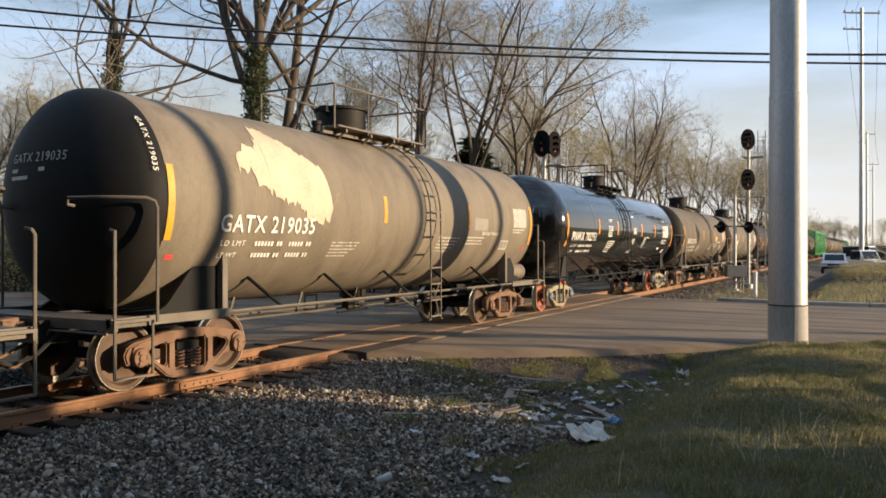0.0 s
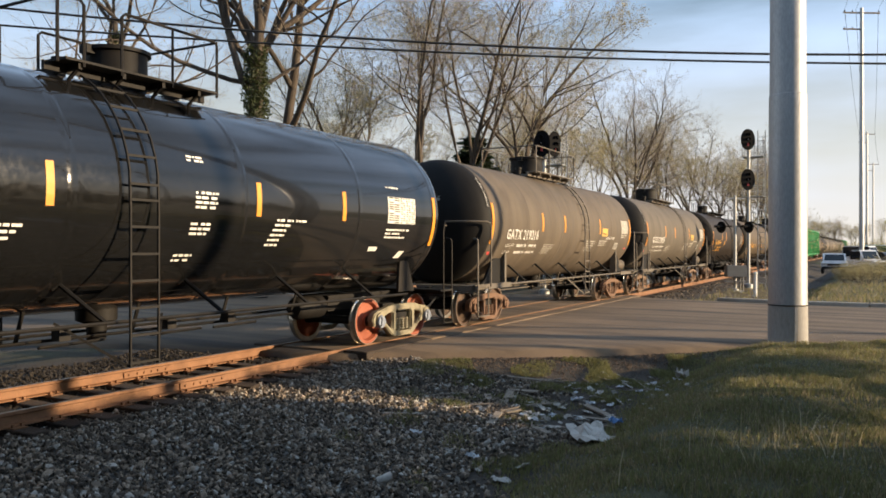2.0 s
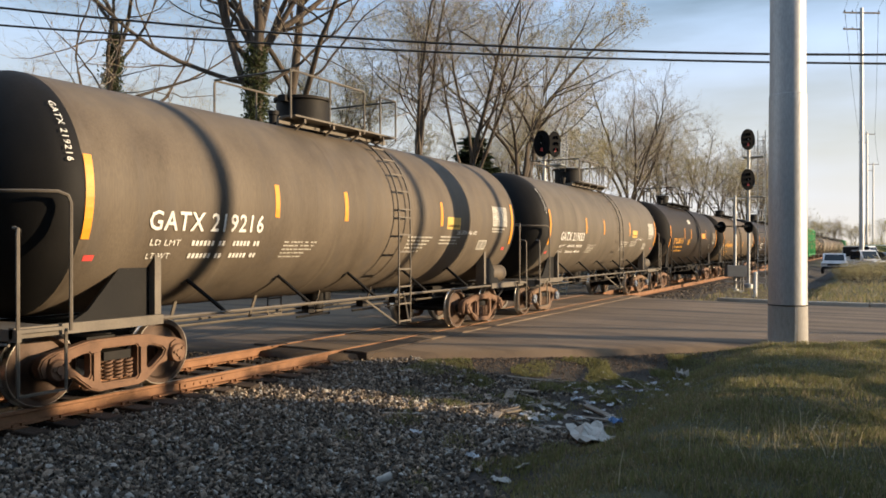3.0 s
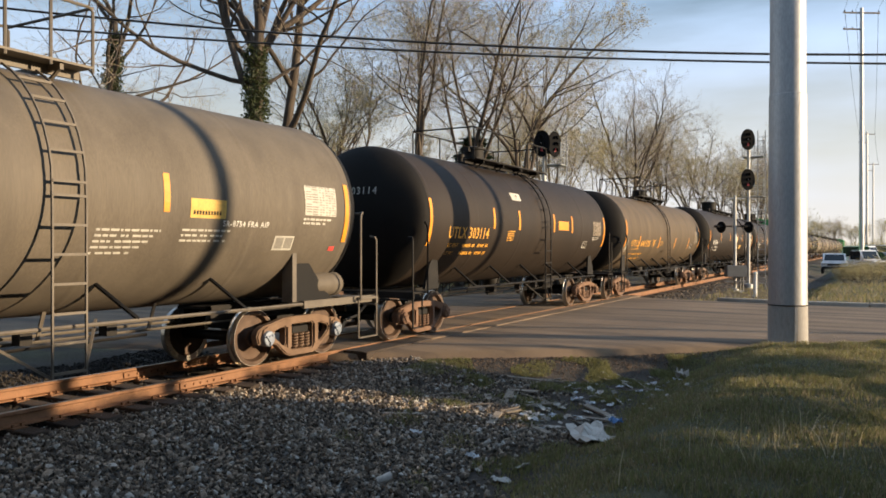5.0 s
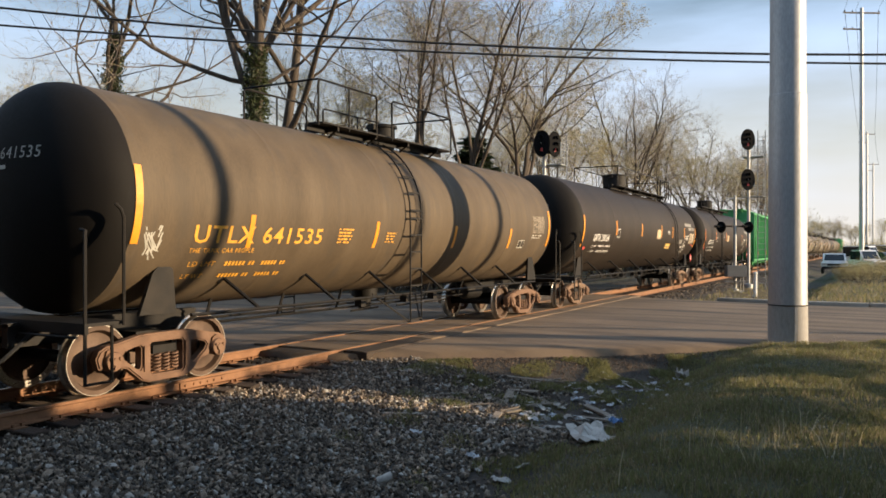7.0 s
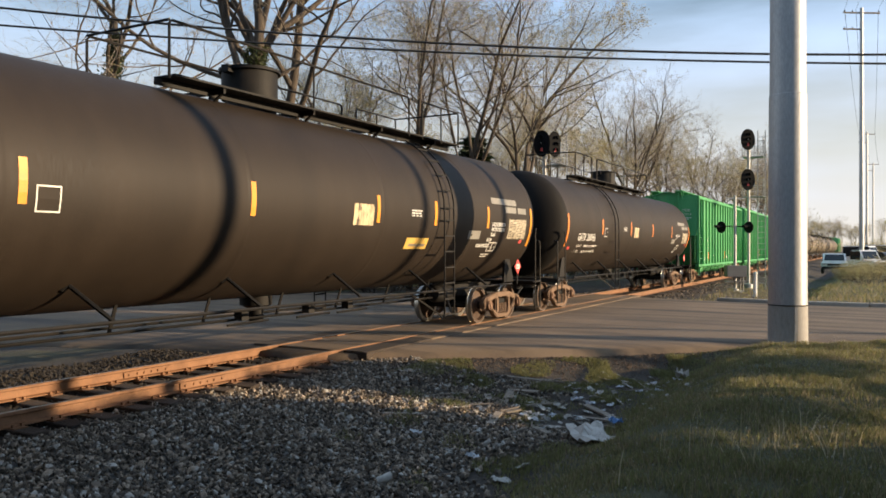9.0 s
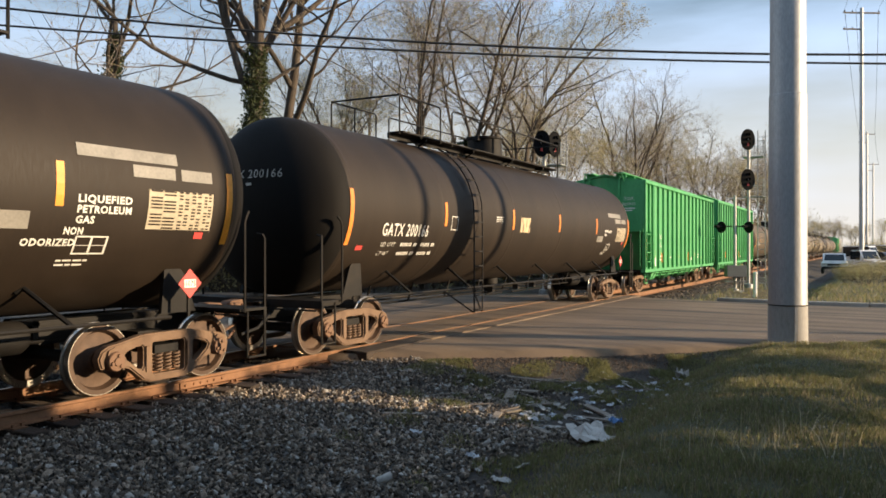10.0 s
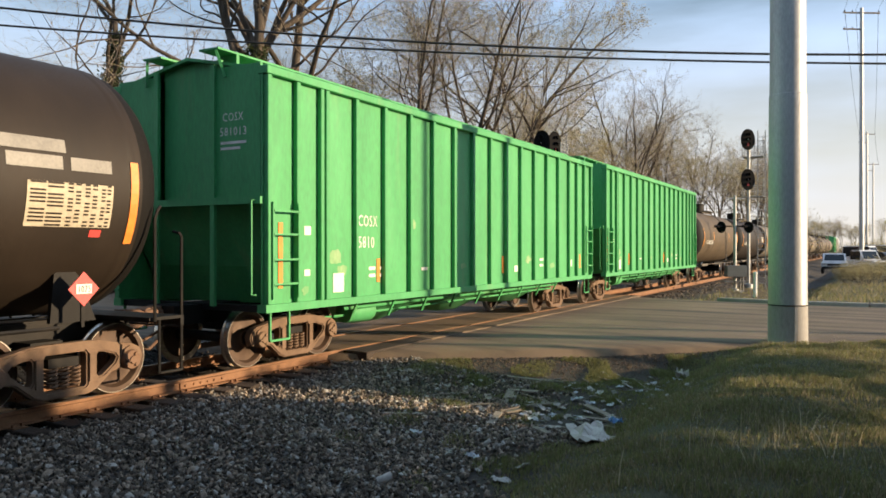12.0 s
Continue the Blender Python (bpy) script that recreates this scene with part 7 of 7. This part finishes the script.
def build_litter():
    rnd = random.Random(51)
    kinds = [(crumple(1, 0.24, 0.17, 0.06, "paper"), "crumpled dirty white paper scrap"), (crumple(2, 0.30, 0.12, 0.08, "paper"), "torn white paper wrapper"), (crumple(3, 0.20, 0.22, 0.10, "plastic"), "crumpled pale plastic bag"),
             (crumple(4, 0.13, 0.09, 0.05, "paper"), "small white paper scrap"), (crumple(5, 0.18, 0.10, 0.05, "patch_grey"), "grey scrap of packaging")]
    n = 0
    while n < 145:
        x, y = rnd.uniform(7.0, 14.8), rnd.gauss(3.7, 0.75)
        if not 2.5 < y < 6.0 or x > edge_x(NEAR, y) - 0.5:
            continue
        if rnd.random() > 0.25 + 0.75 * step(8.5, 10, x) * step(14.5, 12.5, x):
            continue
        me, label = kinds[rnd.choice((0, 1, 2, 3, 3, 3, 4))]
        ob = put("litter", me, None, Matrix.LocRotScale((x, y, height(x, y) + 0.015), Euler((rnd.gauss(0, 0.2), rnd.gauss(0, 0.2), rnd.uniform(0, 6))), (rnd.uniform(0.25, 0.8),) * 3))
        tagged(ob, label, "litter", group="litter in the ditch")
        n += 1
    x, y = 9.0, 2.95
    tagged(put("plastic_bag", crumple(7, 0.75, 0.45, 0.20, "paper"), None, pose(x, y, height(x, y) + 0.02, 0, 0, 30)), "large crumpled white plastic bag in the ditch", "plastic bag")
    x, y = 9.4, 2.75
    tagged(put("blue_wrapper", crumple(8, 0.2, 0.15, 0.1, "blue"), None, pose(x, y, height(x, y) + 0.1, 0, 0, 30)), "crumpled blue plastic wrapper", "litter")
    x, y = 12.6, 3.1
    tagged(put("plastic_bag", crumple(9, 0.25, 0.2, 0.25, "paper"), None, pose(x + 1.4, y - 0.2, height(x + 1.4, y - 0.2) + 0.02)), "white bag standing in the grass", "plastic bag")
    bm = bmesh.new()
    lathe(bm, [(0.035, 0), (0.05, 0.15), (0.055, 0.155), (0.047, 0.15), (0.032, 0.01), (0, 0.01)], "z", n=16)
    x, y = 6.35, 4.25
    tagged(part("paper_cup", bm, M["paper"], m=pose(x, y, height(x, y) + 0.06, 78, 0, 50)), "discarded white paper cup on the ballast", "paper cup")
    for k in range(34):
        x, y = rnd.uniform(8.5, 13.5), rnd.uniform(3.2, 5.8)
        ln = rnd.uniform(0.25, 1.0)
        bm = bmesh.new()
        pts = [(q * ln - ln / 2, 0.03 * noise.noise((q * 3, k, 0)), 0.02 * noise.noise((q * 3, k, 4))) for q in (0, 0.3, 0.6, 1)]
        if k % 3 == 0:
            box(bm, -ln / 2, ln / 2, -0.05, 0.05, -0.012, 0.012)
        else:
            tube(bm, pts, 0.016, 6, taper=(1, 0.9, 0.7, 0.4))
        nm = "board" if k % 3 == 0 else "stick"
        tagged(part(nm, bm, M["wood_pole"], m=pose(x, y, height(x, y) + 0.035, rnd.uniform(-8, 8), rnd.uniform(-6, 6), rnd.uniform(0, 180))), "weathered grey %s lying in the ditch" % nm, nm, group="wood scraps in the ditch")


build_ballast()
build_grass()
build_litter()


# ---- parked vehicles ----
def vehicle(name, label, x, y, turn, paint, length, tall, kind):
    thing = tagged(new(name), label, kind, group="parked vehicles")
    thing.matrix_basis = pose(x, y, -0.12, 0, 0, turn)
    P = M[paint]
    hw = 0.92
    bm = bmesh.new()
    hl = length / 2
    hood = 0.95
    side = [(-hl, 0.42), (-hl, 0.85), (-hl + 0.1, hood), (hl - 0.05, hood + 0.04), (hl, 0.8), (hl, 0.42)]
    prism(bm, side, -hw, hw)
    bmesh.ops.bevel(bm, geom=[e for e in bm.edges if e.calc_length() > 0.3], offset=0.06, segments=2, affect="EDGES")
    body = part("body", bm, P, thing)
    bm = bmesh.new()
    if name == "pickup_truck":
        cab = [(-hl + 1.5, hood), (-hl + 2.2, tall), (-hl + 3.3, tall), (-hl + 3.6, hood)]
    else:
        cab = [(-hl + 1.0, hood), (-hl + 1.7, tall), (hl - 0.5, tall), (hl - 0.1, hood)]
    prism(bm, cab, -hw + 0.1, hw - 0.1)
    bmesh.ops.bevel(bm, geom=[e for e in bm.edges if e.calc_length() > 0.3], offset=0.05, segments=2, affect="EDGES")
    part("cabin", bm, P, thing)
    bm = bmesh.new()
    (xa, za), (xb, zb) = cab[0], cab[1]
    q = [(xa + (xb - xa) * 0.15 - 0.02, za + (zb - za) * 0.15), (xa + (xb - xa) * 0.88 - 0.02, za + (zb - za) * 0.88)]
    v = [(q[0][0], -hw + 0.2, q[0][1]), (q[0][0], hw - 0.2, q[0][1]), (q[1][0], hw - 0.25, q[1][1]), (q[1][0], -hw + 0.25, q[1][1])]
    bm.faces.new([bm.verts.new(p) for p in v])
    part("windscreen", bm, M["glass"], thing)
    for s in (-1, 1):
        bm = bmesh.new()
        a, b = cab[1][0] - 0.2, cab[2][0] + 0.05
        box(bm, a, b, min(s * (hw - 0.11), s * (hw - 0.08)), max(s * (hw - 0.11), s * (hw - 0.08)), hood + 0.08, tall - 0.1)
        part("side_window", bm, M["glass"], thing)
        bm = bmesh.new()
        box(bm, -hl - 0.02, -hl + 0.05, min(s * 0.55, s * 0.85), max(s * 0.55, s * 0.85), 0.68, 0.84)
        part("headlight", bm, M["silver"], thing)
        for xx in (-hl + 0.85, hl - 0.9):
            bm = bmesh.new()
            lathe(bm, [(0, -0.11), (0.24, -0.11), (0.34, -0.09), (0.35, 0.09), (0.24, 0.11), (0, 0.11)], "y", (xx, s * (hw - 0.1), 0.35), 20)
            wh = part("wheel", bm, M["rubber"], thing)
            bm = bmesh.new()
            lathe(bm, [(0, -0.12), (0.2, -0.118), (0.2, 0.118), (0, 0.12)], "y", (xx, s * (hw - 0.1), 0.35), 16)
            part("rim", bm, M["silver"], wh)
    bm = bmesh.new()
    box(bm, -hl - 0.06, -hl + 0.06, -hw + 0.05, hw - 0.05, 0.4, 0.6)
    part("bumper", bm, M["rubber"], thing)
    bm = bmesh.new()
    box(bm, -hl - 0.03, -hl + 0.02, -0.5, 0.5, 0.66, 0.82)
    part("grille", bm, M["rubber"], thing)


for nm, lab, u, d, turn, paint, ln, tall, kind in (("parked_car", "white car with dark windscreen parked by the track", 1477, 62, 2, "white_car", 4.5, 1.6, "car"),
                                                  ("pickup_truck", "white pickup truck parked by the track", 1528, 68, 35, "white_car", 5.6, 1.85, "pickup truck"),
                                                  ("parked_car", "white van parked in the distance", 1530, 92, 60, "white_car", 5.2, 2.3, "van"),
                                                  ("parked_car", "dark car parked in the distance", 1560, 84, 60, "dark_car", 4.5, 1.6, "car"),
                                                  ("parked_car", "pale van parked beside the bank", 1562, 110, 60, "white_car", 5.2, 2.5, "van")):
    p = place((u - 784) / F, 0, d)
    vehicle(nm, lab, p.x, p.y, turn, paint, ln, tall, kind)


def motions():
    for car, x in MOVING:
        walk(car, [(0.0, pose(x, TRACK_Y, 0)), (12.0, pose(x - SPEED * 12.0, TRACK_Y, 0))])
    turn = -math.degrees(SPEED / 30 / 0.457)
    for ws, x in WHEELSETS:
        walk(ws, [(k / 30, pose(x, 0, 0.457, 0, turn * k, 0)) for k in range(361)])


motions()
